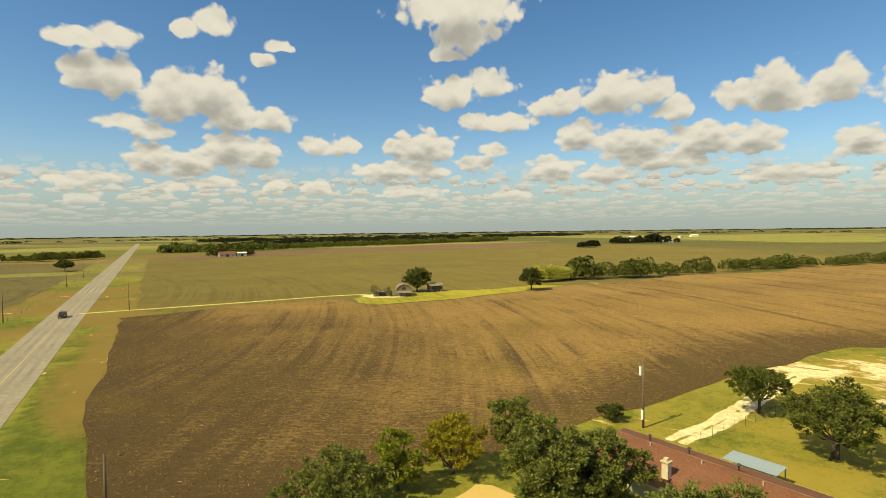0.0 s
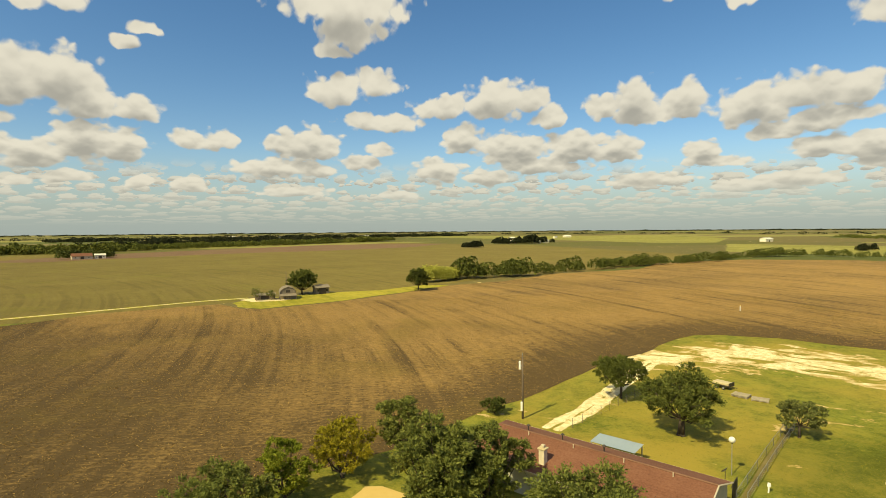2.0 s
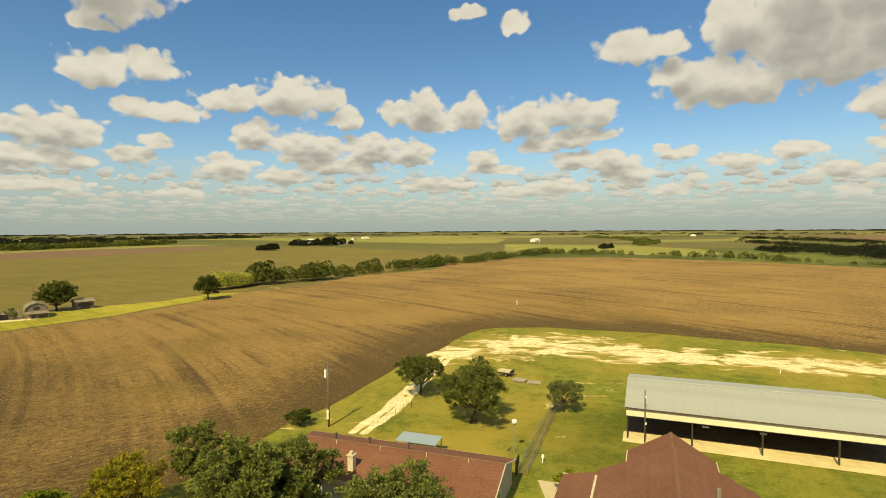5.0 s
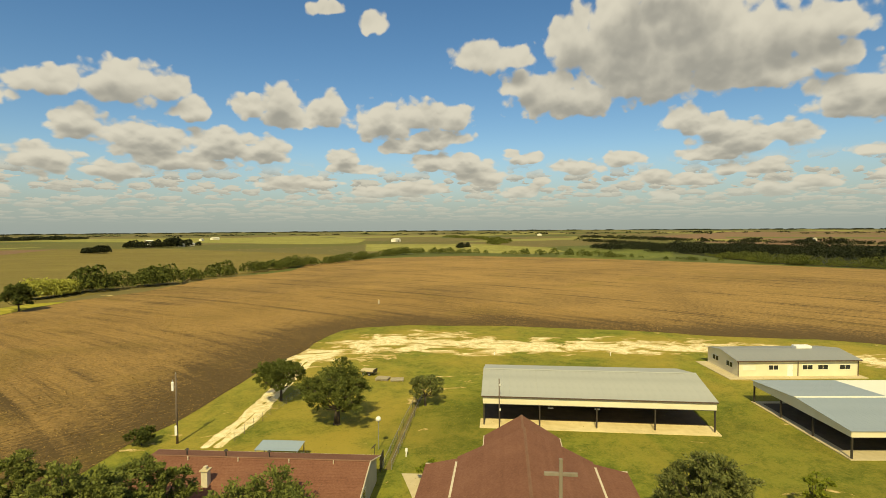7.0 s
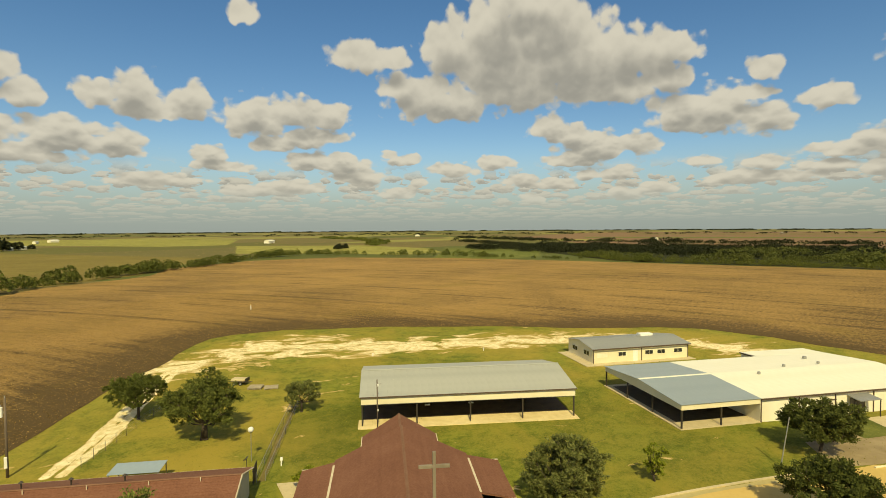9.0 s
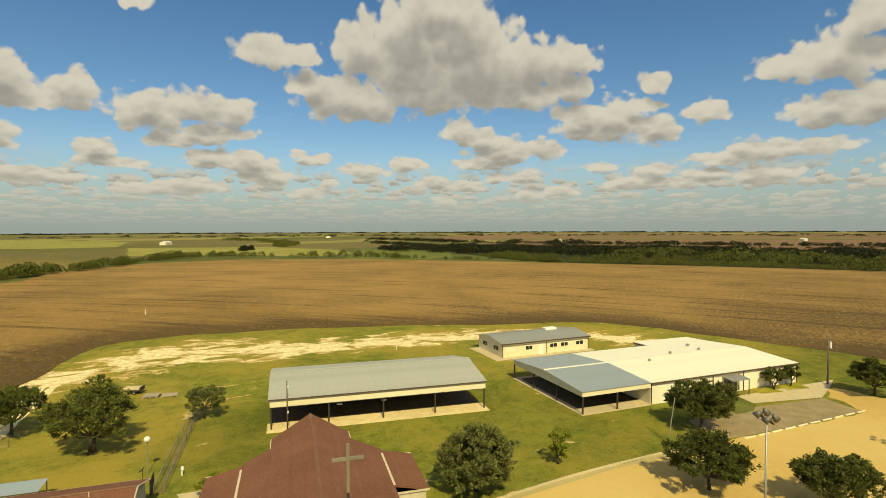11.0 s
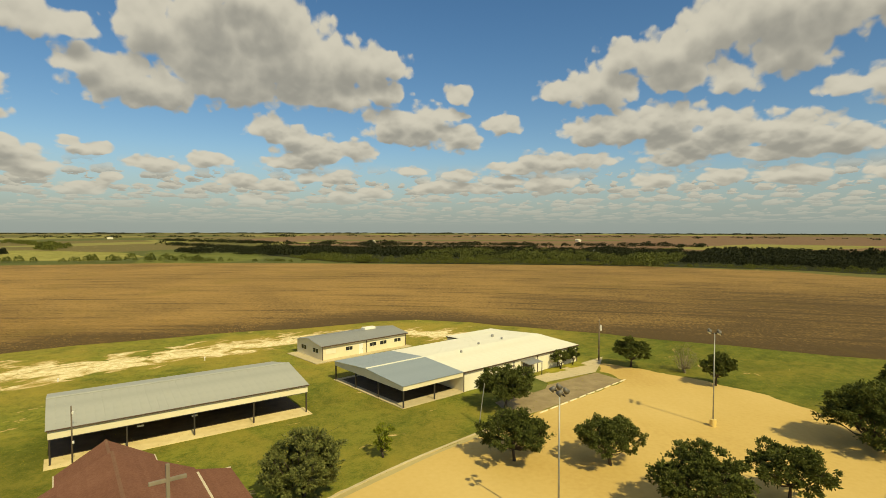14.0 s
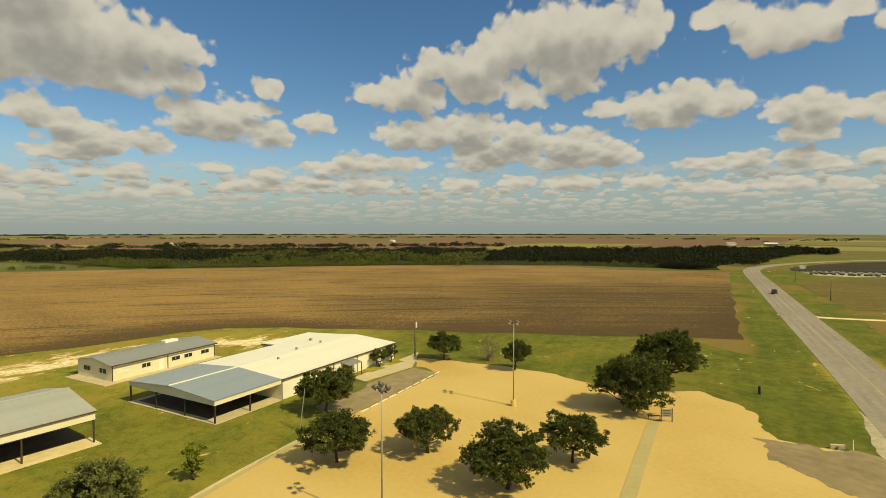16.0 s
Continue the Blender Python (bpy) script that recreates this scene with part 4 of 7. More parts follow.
FIELD = YARD[:1] + YARD[1:5] + [(-30, 43)] + [(-20, 45), (-4, 54.5), (6, 59)] + YARD[8:] + \
    [(132.7, -164), (245.5, -293), (286, -242), (330, -226), (381, -149), (400, -20), (410, 105), (411, 211), (382, 313), (314, 349), (230, 337), (185, 289), (121, 273), (82, 242), (54, 231), (25, 205),
     (0, 187.5), (-20.7, 177), (-28, 181), (-37, 194), (-70, 181), (-85, 165)]


def field_sheet(name, outline, z, mat, label, worked):
    """A field whose mesh carries how near each place is to the worked edge, plus two dark patches."""
    pts = wander(outline, 5.0, 1.2, seed=z * 50)
    inner = []
    for x in np.arange(-110, 430, 9.0):
        for y in np.arange(-300, 360, 9.0):
            inner.append((x + 3 * math.sin(y), y + 3 * math.cos(x)))
    ax, ay = np.array([p[0] for p in inner]), np.array([p[1] for p in inner])
    ok = poly_inside(ax, ay, pts) & (line_distance(ax, ay, pts + pts[:1]) > 3.0)
    ok &= (line_distance(ax, ay, worked) < 60) | ((np.arange(len(ax)) % 7) == 0)
    allp = pts + [inner[k] for k in np.nonzero(ok)[0]]
    n = len(pts)
    v, _, f, *_ = delaunay_2d_cdt([Vector(p) for p in allp], [(k, (k + 1) % n) for k in range(n)], [list(range(n))], 1, 1e-4)
    vx, vy = np.array([p.x for p in v]), np.array([p.y for p in v])
    me = bpy.data.meshes.new(name)
    me.from_pydata([(p.x, p.y, z) for p in v], [], [tuple(t) for t in f])
    d = line_distance(vx, vy, worked)
    edge = np.maximum(np.clip(1.25 - d / 17, 0, 1), 0.75 * np.clip(1.3 - np.hypot((vx + 55) / 75, (vy - 85) / 65), 0, 1))
    # south patch: darker soil, with lens corner falloff put into the colour too
    edge = np.maximum(edge, 0.7 * np.clip(1.4 - np.hypot((vx - 140) / 80, (vy + 130) / 90), 0, 1))
    at = me.attributes.new("edge", "FLOAT", "POINT")
    at.data.foreach_set("value", edge.astype(np.float32))
    me.materials.append(mat)
    me.update()
    if me.polygons[0].normal.z < 0:
        me.flip_normals()
    return tagged(new(name, me), label, "field", kind="structure")


field_sheet("stubble_field", FIELD, 0.03, M_FIELD, "harvested brown stubble field with straw rows and dark worked edges",
            [(-85, 165)] + FIELD[:FIELD.index((88, -113.6)) + 1] + [(132.7, -164)])
sheet("olive_field", [(-100, 172), (-85, 167.5), (-34, 197), (-31, 212), (-10, 226), (20, 218), (54, 238), (100, 275), (185, 300), (330, 420), (300, 760), (120, 1000), (-120, 760), (-290, 520), (-160, 280)], 0.018, M_FIELD_OLIVE, "flat olive-green low crop field", amount=1.5)
sheet("far_bare_field", [(-300, 520), (-243, 503), (-121, 615), (0, 662), (110, 740), (200, 900), (0, 925), (-232, 668)], 0.06, M_FIELD_RED, "far bare reddish-brown field strip", amount=3, step=30)
sheet("farm_lawn", [(-34, 196), (-30, 183), (-21, 178.5), (0, 189), (25, 206.5), (54, 232), (40, 234), (20, 220), (0, 219), (-12, 212), (-24, 206)], 0.07, M_FIELD_GREEN, "bright mown grass strip beside the farmstead", "grass", amount=1.5)
sheet("young_crop_field", [(610, 740), (520, 790), (505, 930), (420, 1250), (230, 1700), (500, 1900), (1000, 1500), (900, 1050)], 0.06, M_MEADOW, "far yellow-green crop field", amount=4, step=30)
sheet("west_field", [(-152, 186), (-120, 126), (-190, 90), (-380, 250), (-270, 308), (-228, 322), (-205, 285)], 0.03, M_FIELD_WEST, "dull olive-brown field across the road", amount=2)
sheet("west_grass_strip", [(-229, 325), (-270, 311), (-380, 254), (-420, 275), (-278, 343), (-243, 350)], 0.04, M_MEADOW, "bright grass strip between two fields", "grass", amount=1.5)
sheet("far_west_field", [(-278, 346), (-247, 354), (-264, 388), (-300, 455), (-420, 460), (-520, 380), (-424, 280)], 0.03, M_FIELD_WEST, "grey-brown field before the tree belt", amount=2)
sheet("meadow", [(583, 684), (670, 503), (600, 342), (507, 270), (440, 284), (446, 368), (398, 468)], 0.05, M_MEADOW, "pale green meadow behind the hedgerow", "meadow", amount=4, step=20)
sheet("meadow", [(621, 331), (581, 191), (474, 150), (413, 165), (408, 229), (500, 266)], 0.05, M_PASTURE, "darker green pasture before the woodland", "meadow", amount=4, step=20)
# sheet under the woodland whose dark colour stands for shade
sheet("woodland_floor", [(760, 300), (520, 150), (428, 76), (408, 16), (398, -66), (374, -168), (340, -235), (262, -302), (292, -335), (325, -400), (370, -520), (470, -640), (560, -560), (640, -330), (720, -150), (740, 60), (790, 240)], 0.04, M_SHADED_WOOD_FLOOR, "woodland floor with the shade put into its dark colour", "woodland", amount=5, step=20)
sheet("far_bare_plain", [(1300, 500), (2600, 600), (3000, -1200), (1500, -2200), (700, -900), (560, -430), (760, -170), (800, 150)], 0.02, M_FIELD_RED, "wide bare reddish-brown farmland in the distance", amount=10, step=60)
for far_strip, strip_mat in (([(640, -420), (760, -330), (1000, -620), (860, -800)], M_MEADOW), ([(900, 100), (940, -260), (1040, -260), (1010, 120)], M_FIELD_WEST), ([(1300, 300), (1350, -500), (1480, -520), (1450, 340)], M_PASTURE),
                             ([(1000, 330), (1010, 180), (1160, 190), (1200, 380)], M_MEADOW), ([(1900, 300), (1800, -900), (2050, -1000), (2200, 340)], M_FIELD_WEST)):
    sheet("far_field_strip", far_strip, 0.08, strip_mat, "narrow far field strip of another tone", amount=6, step=30)
sheet("south_field", [(238, -340), (258, -365), (276, -420), (285, -480), (276, -560), (215, -470), (200, -376)], 0.03, M_FIELD_BLACK, "dark ploughed field beyond the road bend", amount=2)
sheet("caliche_lot", LOT, 0.015, M_LOT, "packed tan caliche car park with pale wheel marks", "car park", step=0.6, amount=0.7, scale=0.35)
sheet("asphalt_apron", [(67.6, -12.8), (71.0, -17.4), (85.6, -34.6), (91, -31.6), (82.4, -19.6), (74.5, -11.0)], 0.03, M_ASPHALT, "worn grey asphalt apron before the white building", "car park", step=2, amount=0.25)
sheet("driveway_mouth", [(36.5, -66.5), (42, -62.5), (38, -58), (20, -56), (6, -50), (12, -62), (30, -73)], 0.03, M_DRIVE, "worn asphalt drive meeting the road", "drive", step=0.6, amount=1.6, scale=0.4)
for n, off0, off1, z, mat, lab in (("road", -4.9, 4.9, 0.05, M_ROAD, "sun-bleached two-lane asphalt road"),):
    ob = tagged(new(n, finish(ribbon(ROAD, off0, off1, z, 0.05), n, mat)), lab, "road", kind="structure")
for off in (-2.9, -1.1, 1.1, 2.9):
    tagged(new("wheel_track", finish(ribbon(ROAD, off - 0.38, off + 0.38, 0.055, wobble=0.25), "wheel_track", M_ROAD_TRACK)), "dark worn wheel track along the road", "road", kind="structure")
tagged(new("centre_line", finish(ribbon(ROAD, -0.08, 0.08, 0.058), "centre_line", M_PAINT_YELLOW)), "faded yellow centre line", "road marking", kind="structure")
farm_drive = smooth_line([(-115, 166), (-95, 176), (-70, 189), (-45, 203), (-30, 208)], 8)
tagged(new("farm_drive", finish(ribbon(farm_drive, -1.9, 1.9, 0.06, wobble=0.5), "farm_drive", M_FIELD_GREEN)), "grassy farm drive between the fields", "drive", kind="structure")
tagged(new("wheel_ruts", finish(ribbon(farm_drive, -0.6, 0.5, 0.075, wobble=0.4), "wheel_ruts", M_CHALK)), "pale dirt ruts of the farm drive", "drive", kind="structure")
side_drive = smooth_line([(112, -158), (103.6, -164.2), (92.3, -176.6), (70, -205), (40, -245)], 8)
tagged(new("side_drive", finish(ribbon(side_drive, -1.6, 1.6, 0.03, wobble=0.4), "side_drive", M_CHALK)), "pale dirt drive across the road", "drive", kind="structure")
sheet("stubble_pasture", [(180, -262), (124, -204), (108, -188), (60, -250), (130, -330), (195, -300)], 0.03, M_FIELD_OLIVE, "dry tan pasture inside a wire fence", amount=2)
sheet("gravel_yard", [(208, -318), (226, -334), (203, -370), (185, -352), (190, -325)], 0.05, M_GRAVEL, "pale gravel yard beyond the pasture", "yard", amount=2)
sheet("gravel_shoulder", [(45.0, -84.5), (43.0, -82.6), (36, -72.6), (32, -68.5), (27, -70), (33, -75)], 0.035, M_GRAVEL, "pale washed gravel beside the road", "gravel", step=1, amount=0.5, scale=0.4)
sheet("front_yard", [(-1.5, 46), (0.8, 48.8), (3.2, 51.2), (5.0, 50.8), (7.5, 47), (7, 38), (2, 30), (-8, 32), (-4, 40)], 0.02, M_LOT, "sandy bare ground under the oaks", "ground", step=1, amount=0.8, scale=0.3)
sheet("entrance_walk", [(83.5, -18.5), (85.8, -16.8), (103, -36.5), (97.8, -34.4), (91.2, -31.4)], 0.045, M_CONCRETE, "pale concrete walk at the hall entrance", "path", step=1, amount=0.1)
sheet("lawn_corner", [(89.2, -18.6), (84.2, -21.2), (81.3, -20.2), (79.1, -17.7), (84.5, -13.0)], 0.06, M_PASTURE, "curved mown lawn corner beside the hall", "grass", step=0.8, amount=0.15)
sheet("planting_bed", [(90.5, -23.2), (93.5, -21.8), (95.3, -25.0), (92.3, -26.6)], 0.065, M_FIELD_GREEN, "grass island beside the hall wall", "grass", step=0.5, amount=0.3, scale=0.5)
sheet("planting_bed", [(94.0, -27.6), (96.5, -26.4), (98.5, -30.2), (96.0, -31.2)], 0.065, M_FIELD_GREEN, "grass island beside the hall wall", "grass", step=0.5, amount=0.3, scale=0.5)
# the yard track: a finer piece of the same ground, with two bare wheel ruts
tu, tv = np.meshgrid(np.arange(-3.6, 3.61, 0.3), np.arange(-1.0, 46.5, 0.3))
along, across = np.array([0.756, 0.655]), np.array([0.655, -0.756])
tx = 27.5 + along[0] * tv + across[0] * tu
ty = 60.6 + along[1] * tv + across[1] * tu
rut = np.minimum(line_distance(tx, ty, [(26.4, 61.6), (34.0, 66.9), (41.2, 73.3), (53.4, 84.2), (61, 90.4)]), line_distance(tx, ty, [(27.6, 60.6), (35.2, 65.8), (42.3, 72.2), (54.5, 83.0), (62.2, 89.4)]))
rim = np.clip(np.minimum(3.6 - np.abs(tu), np.minimum(tv + 1.0, 46 - tv)) / 0.8, 0, 1)
d_sand_t = line_distance(tx, ty, SAND)
wide_t = 5.2 + 5.0 * np.clip(1 - np.hypot(tx - 85, ty - 80) / 34, 0, 1)
base_sand = np.clip(0.95 - 0.45 * d_sand_t / wide_t, 0, 1) * (d_sand_t < 2.6 * wide_t)
track_sand = np.maximum(base_sand, np.clip(2.1 - 1.5 * rut / 0.70, 0, 1.6) * rim)
me = bpy.data.meshes.new("yard_track")
n0, n1 = tu.shape
ti = np.arange(n0 * n1).reshape(n0, n1)
tq = np.stack([ti[:-1, :-1], ti[:-1, 1:], ti[1:, 1:], ti[1:, :-1]], -1).reshape(-1, 4)
me.from_pydata(np.stack([tx.ravel(), ty.ravel(), np.full(n0 * n1, 0.008)], 1).tolist(), [], tq.tolist())
me.update()
if me.polygons[0].normal.z < 0:
    me.flip_normals()
dry_t = np.maximum(np.clip(1.35 - np.hypot((tx - 42) / 17, (ty - 57) / 14), 0, 1), np.clip(1 - d_sand_t / 22, 0, 1) * 0.5)
for key, arr in (("yard", np.ones(tx.shape)), ("sand", track_sand), ("dry", dry_t), ("rust", np.zeros(tx.shape)), ("lush", np.zeros(tx.shape))):
    at = me.attributes.new(key, "FLOAT", "POINT")
    at.data.foreach_set("value", np.ascontiguousarray(arr, dtype=np.float32).ravel())
me.materials.append(M_GROUND)
tagged(new("yard_track", me), "pale two-rut caliche track through the grass", "track", kind="structure")


# ---- trees ----
def leaf_cards(centres, sizes, rng, aspect=0.7, out=None):
    """Many small leaf clumps, each a bent pair of faces turned its own way."""
    n = len(centres)
    a = rng.normal(size=(n, 3)) if out is None else out * 1.3 + rng.normal(size=(n, 3)) * 0.7
    a /= np.linalg.norm(a, axis=1)[:, None]
    b = np.cross(a, rng.normal(size=(n, 3)))
    b /= np.linalg.norm(b, axis=1)[:, None] + 1e-9
    c = np.cross(a, b)
    s = np.asarray(sizes)[:, None]
    v = np.empty((n, 4, 3))
    v[:, 0] = centres - a * s
    v[:, 1] = centres + b * s * aspect + c * s * 0.25
    v[:, 2] = centres + a * s
    v[:, 3] = centres - b * s * aspect + c * s * 0.25
    return v.reshape(-1, 3)


def cards_mesh(name, verts, mat):
    n = len(verts) // 4
    me = bpy.data.meshes.new(name)
    me.vertices.add(len(verts))
    me.vertices.foreach_set("co", np.ascontiguousarray(verts, dtype=np.float32).ravel())
    me.loops.add(n * 4)
    me.loops.foreach_set("vertex_index", np.arange(n * 4, dtype=np.int32))
    me.polygons.add(n)
    me.polygons.foreach_set("loop_start", np.arange(n, dtype=np.int32) * 4)
    me.materials.append(mat)
    me.update(calc_edges=True)
    me.validate()
    return me


def tree(height, width, bare, seed, leaves, bark=None, count=5200, leaf=0.20, lobes=16, low=0.0, label="", category="tree", stems=1, flat=0.9, name="oak_tree"):
    """A tree: trunk with limbs, and a crown of leaf clumps in uneven lobes. bare: height of the clear trunk."""
    rng = np.random.default_rng(seed)
    root = empty(name, Matrix.Identity(4), label, category)
    bm = bmesh.new()
    r = width / 2
    crown_h = height - bare
    dome = low == 0 and flat < 1          # a spreading crown, open underneath
    mid = bare + crown_h * (0.40 if dome else 0.48)
    lobes = round(lobes * 1.25)
    lob = []
    for i in range(lobes):
        an = 2.399 * i + rng.uniform(-0.6, 0.6)
        zz = 1 - (1.55 if dome else 1.9) * (i + 0.5) / lobes + rng.uniform(-0.12, 0.12)
        rad = math.sqrt(max(0.12, 1 - zz * zz)) * rng.uniform(0.50, 0.92)
        c = np.array([r * rad * math.cos(an), r * rad * math.sin(an), mid + crown_h * (0.60 if dome else 0.5) * flat * zz * rng.uniform(0.6, 0.92)])
        lob.append((c, r * rng.uniform(0.24, 0.40)))
    lob.append((np.array([0, 0, mid]), r * 0.36))
    for s in range(stems):
        base = Vector((rng.uniform(-1, 1) * 0.25 * (stems - 1), rng.uniform(-1, 1) * 0.25 * (stems - 1), -0.1))
        tr = 0.026 * height + 0.03
        lean = Vector((rng.uniform(-0.3, 0.3), rng.uniform(-0.3, 0.3), 0)) * (1 + stems * 0.5)
        fork = base + Vector((0, 0, max(0.5, bare * 0.95) + 0.1)) + lean * 0.5
        rod(bm, base, base + (fork - base) * 0.15, tr * 1.5, tr * 1.05, 8)
        rod(bm, base + (fork - base) * 0.14, fork, tr * 1.05, tr * 0.8, 8)
        for i, (c, rr) in enumerate(lob[:-1]):
            if i % stems != s:
                continue
            c = Vector(c)
            k = fork.lerp(c, 0.5) + Vector((rng.uniform(-0.2, 0.2), rng.uniform(-0.2, 0.2), -0.08 * height))
            if k.z < fork.z:
                k.z = fork.z + 0.05
            rod(bm, fork, k, tr * 0.42, tr * 0.28, 6, False)
            rod(bm, k, c, tr * 0.28, tr * 0.10, 5, False)
            for _ in range(3):
                e = c + Vector(rng.normal(size=3)) * rr * 0.6
                rod(bm, c, e, tr * 0.10, tr * 0.03, 4, False)
    part("trunk", bm, bark or M_BARK, root, smooth=True)
    if count:
        count, leaf = round(count * 3.2), leaf * 0.56
        weight = np.array([q[1] ** 2 for q in lob])
        twigs = 20
        # twig ends on the skin of each lobe, leaves gathered round them
        td = rng.normal(size=(len(lob) * twigs, 3))
        td /= np.linalg.norm(td, axis=1)[:, None]
        td[:, 2] = td[:, 2] * 0.8 + 0.12
        tl = np.repeat(np.arange(len(lob)), twigs)
        tc = np.array([q[0] for q in lob])[tl] + td * (np.array([q[1] for q in lob])[tl] * rng.uniform(0.55, 1.1, len(tl)))[:, None] * np.array([1, 1, 0.8])
        tw = weight[tl] * rng.uniform(0.4, 1.6, len(tl))
        which = rng.choice(len(tl), count, p=tw / tw.sum())
        d = rng.normal(size=(count, 3))
        d /= np.linalg.norm(d, axis=1)[:, None]
        rr = np.array([q[1] for q in lob])[tl][which] * 0.30
        p = tc[which] + d * (rr * rng.uniform(0.2, 1.25, count))[:, None] * np.array([1, 1, 0.7])
        d = td[which] + 0.6 * d
        p[:, 2] = np.maximum(p[:, 2], low + rng.uniform(0, 0.3, count))
        ob = new("crown", cards_mesh("crown", leaf_cards(p, leaf * rng.uniform(0.6, 1.7, count), rng, 0.55, d), leaves))
        ob.parent = root
    return root


def place(ob, x, y, turn=0.0):
    ob.matrix_world = pose(x, y, 0, 0, 0, turn)
    return ob


OAK = "dark green live oak with rounded crown"
place(tree(8.2, 9.2, 2.2, 1, L_OAK, count=6500, leaf=0.21, lobes=20, label=OAK + " on the lawn", stems=2), 41.4, 55.4, 20)
place(tree(6.6, 7.6, 1.9, 2, L_OAK, count=5000, leaf=0.20, label=OAK + " beside the pale track"), 41.8, 69.8, 70)
place(tree(4.8, 5.0, 1.4, 3, L_SILVER, count=2600, leaf=0.18, lobes=11, label="small thin-crowned tree at the end of the wire fence"), 54.5, 51.5)
place(tree(6.6, 7.2, 0.3, 4, L_SILVER, count=8500, leaf=0.19, lobes=26, low=0.15, label="dense round grey-green tree with leaves down to the grass", name="round_tree"), 46.9, 10.9)
place(tree(4.0, 2.6, 0.7, 5, L_LIME, count=700, leaf=0.17, lobes=9, label="sparse young sapling on the lawn", flat=1.25, name="sapling"), 55.6, 4.0)
place(tree(5.6, 7.6, 1.5, 6, L_DARK, count=5200, leaf=0.20, lobes=18, label=OAK + " in the caliche car park"), 54.4, -10.8, 10)
place(tree(5.4, 7.4, 1.3, 7, L_DARK, count=5000, leaf=0.20, lobes=17, label=OAK + " in the caliche car park", stems=2), 53.3, -21.2, 130)
place(tree(6.4, 8.6, 1.2, 8, L_DARK, count=6500, leaf=0.20, lobes=20, label="wide dark live oak with two crowns in the car park", stems=2), 42.1, -25.7, 40)
place(tree(5.3, 6.8, 1.7, 9, L_DARK, count=4600, leaf=0.20, lobes=15, label=OAK + " in the caliche car park"), 44.9, -35.6, 200)
place(tree(8.2, 11.0, 1.3, 10, L_DARK, count=7800, leaf=0.24, lobes=22, label="large dark live oak at the edge of the car park"), 56.5, -54.3, 0)
place(tree(10.2, 10.5, 3.0, 11, L_DARK, count=6500, leaf=0.24, lobes=20, label="large dark live oak on the grass behind another"), 62.6, -66.5, 90)
place(tree(5.6, 6.8, 1.6, 12, L_DARK, count=3600, leaf=0.22, lobes=14, label=OAK + " beside a utility pole"), 94.7, -39.2, 30)
place(tree(5.6, 5.4, 1.6, 13, L_DARK, count=3000, leaf=0.22, lobes=13, label=OAK + " behind the floodlight"), 82.6, -48.9, 80)
place(tree(6.2, 8.4, 1.4, 14, L_DARK, count=6000, leaf=0.21, lobes=19, label=OAK + " before the white building"), 72.0, -12.2, 150)
place(tree(5.4, 5.6, 0.7, 15, L_SILVER, bark=M_BARK_PALE, count=320, leaf=0.14, lobes=30, label="nearly bare pale shrub with fine branches", stems=3, name="bare_shrub"), 90.9, -47.9)
place(tree(3.9, 3.4, 1.0, 16, L_OAK, count=1300, leaf=0.18, lobes=9, label="small tree in the planting bed", stems=2, name="small_tree"), 93.5, -25.4)
place(tree(3.8, 3.0, 1.1, 17, L_DARK, count=1200, leaf=0.18, lobes=9, label="small dark tree in the planting bed", name="small_tree"), 96.6, -28.6)
place(tree(2.3, 3.4, 0.2, 18, L_DARK, count=1100, leaf=0.18, lobes=8, low=0.05, label="low dark bush at the field edge", category="bush", name="bush"), 21.6, 68.0)
# the trees between the house and the stubble field
place(tree(6.2, 8.6, 1.2, 20, L_HOUSE, count=6000, leaf=0.19, lobes=20, flat=1.0, label=OAK + " at the field edge"), -9.2, 44.0)
place(tree(6.0, 5.4, 0.6, 21, L_LIME, count=3600, leaf=0.17, lobes=13, flat=1.0, label="light green young tree at the field edge", name="young_tree"), -4.6, 50.2)
place(tree(6.6, 6.4, 0.6, 22, L_AUTUMN, count=3800, leaf=0.17, lobes=14, flat=1.0, label="tree with yellow-green turning leaves", name="young_tree"), 0.8, 53.6)
place(tree(7.2, 5.6, 1.6, 23, L_HOUSE, count=4200, leaf=0.18, lobes=14, flat=1.0, label=OAK + " behind the big oak"), 7.3, 56.2)
place(tree(9.2, 8.4, 2.0, 24, L_HOUSE, count=9500, leaf=0.20, lobes=26, flat=1.0, label="large spreading live oak before the brown-roofed house"), 8.6, 42.6)
place(tree(8.4, 7.4, 1.6, 25, L_HOUSE, count=6500, leaf=0.20, lobes=20, flat=1.0, label="live oak shading the brown roof"), 12.9, 43.6)
place(tree(6.7, 9.4, 1.4, 26, L_HOUSE, count=6500, leaf=0.19, lobes=20, flat=1.0, label="live oak in front of the house"), 19.0, 35.5)
place(tree(2.6, 2.8, 0.3, 27, L_LIME, count=700, leaf=0.17, lobes=8, low=0.05, label="light green shrub beside the house wall", category="bush", name="bush"), 37.3, 34.6)
# farmstead and field trees
place(tree(9.5, 9.8, 2.2, 30, L_DARK, count=3000, leaf=0.42, lobes=18, label="lone dark tree at the field corner", name="field_tree"), 35.8, 215.4)
place(tree(10.5, 11, 1.8, 31, L_OAK, count=3200, leaf=0.45, lobes=18, label="large tree sheltering the old farm sheds", name="field_tree"), -10.8, 214.5)
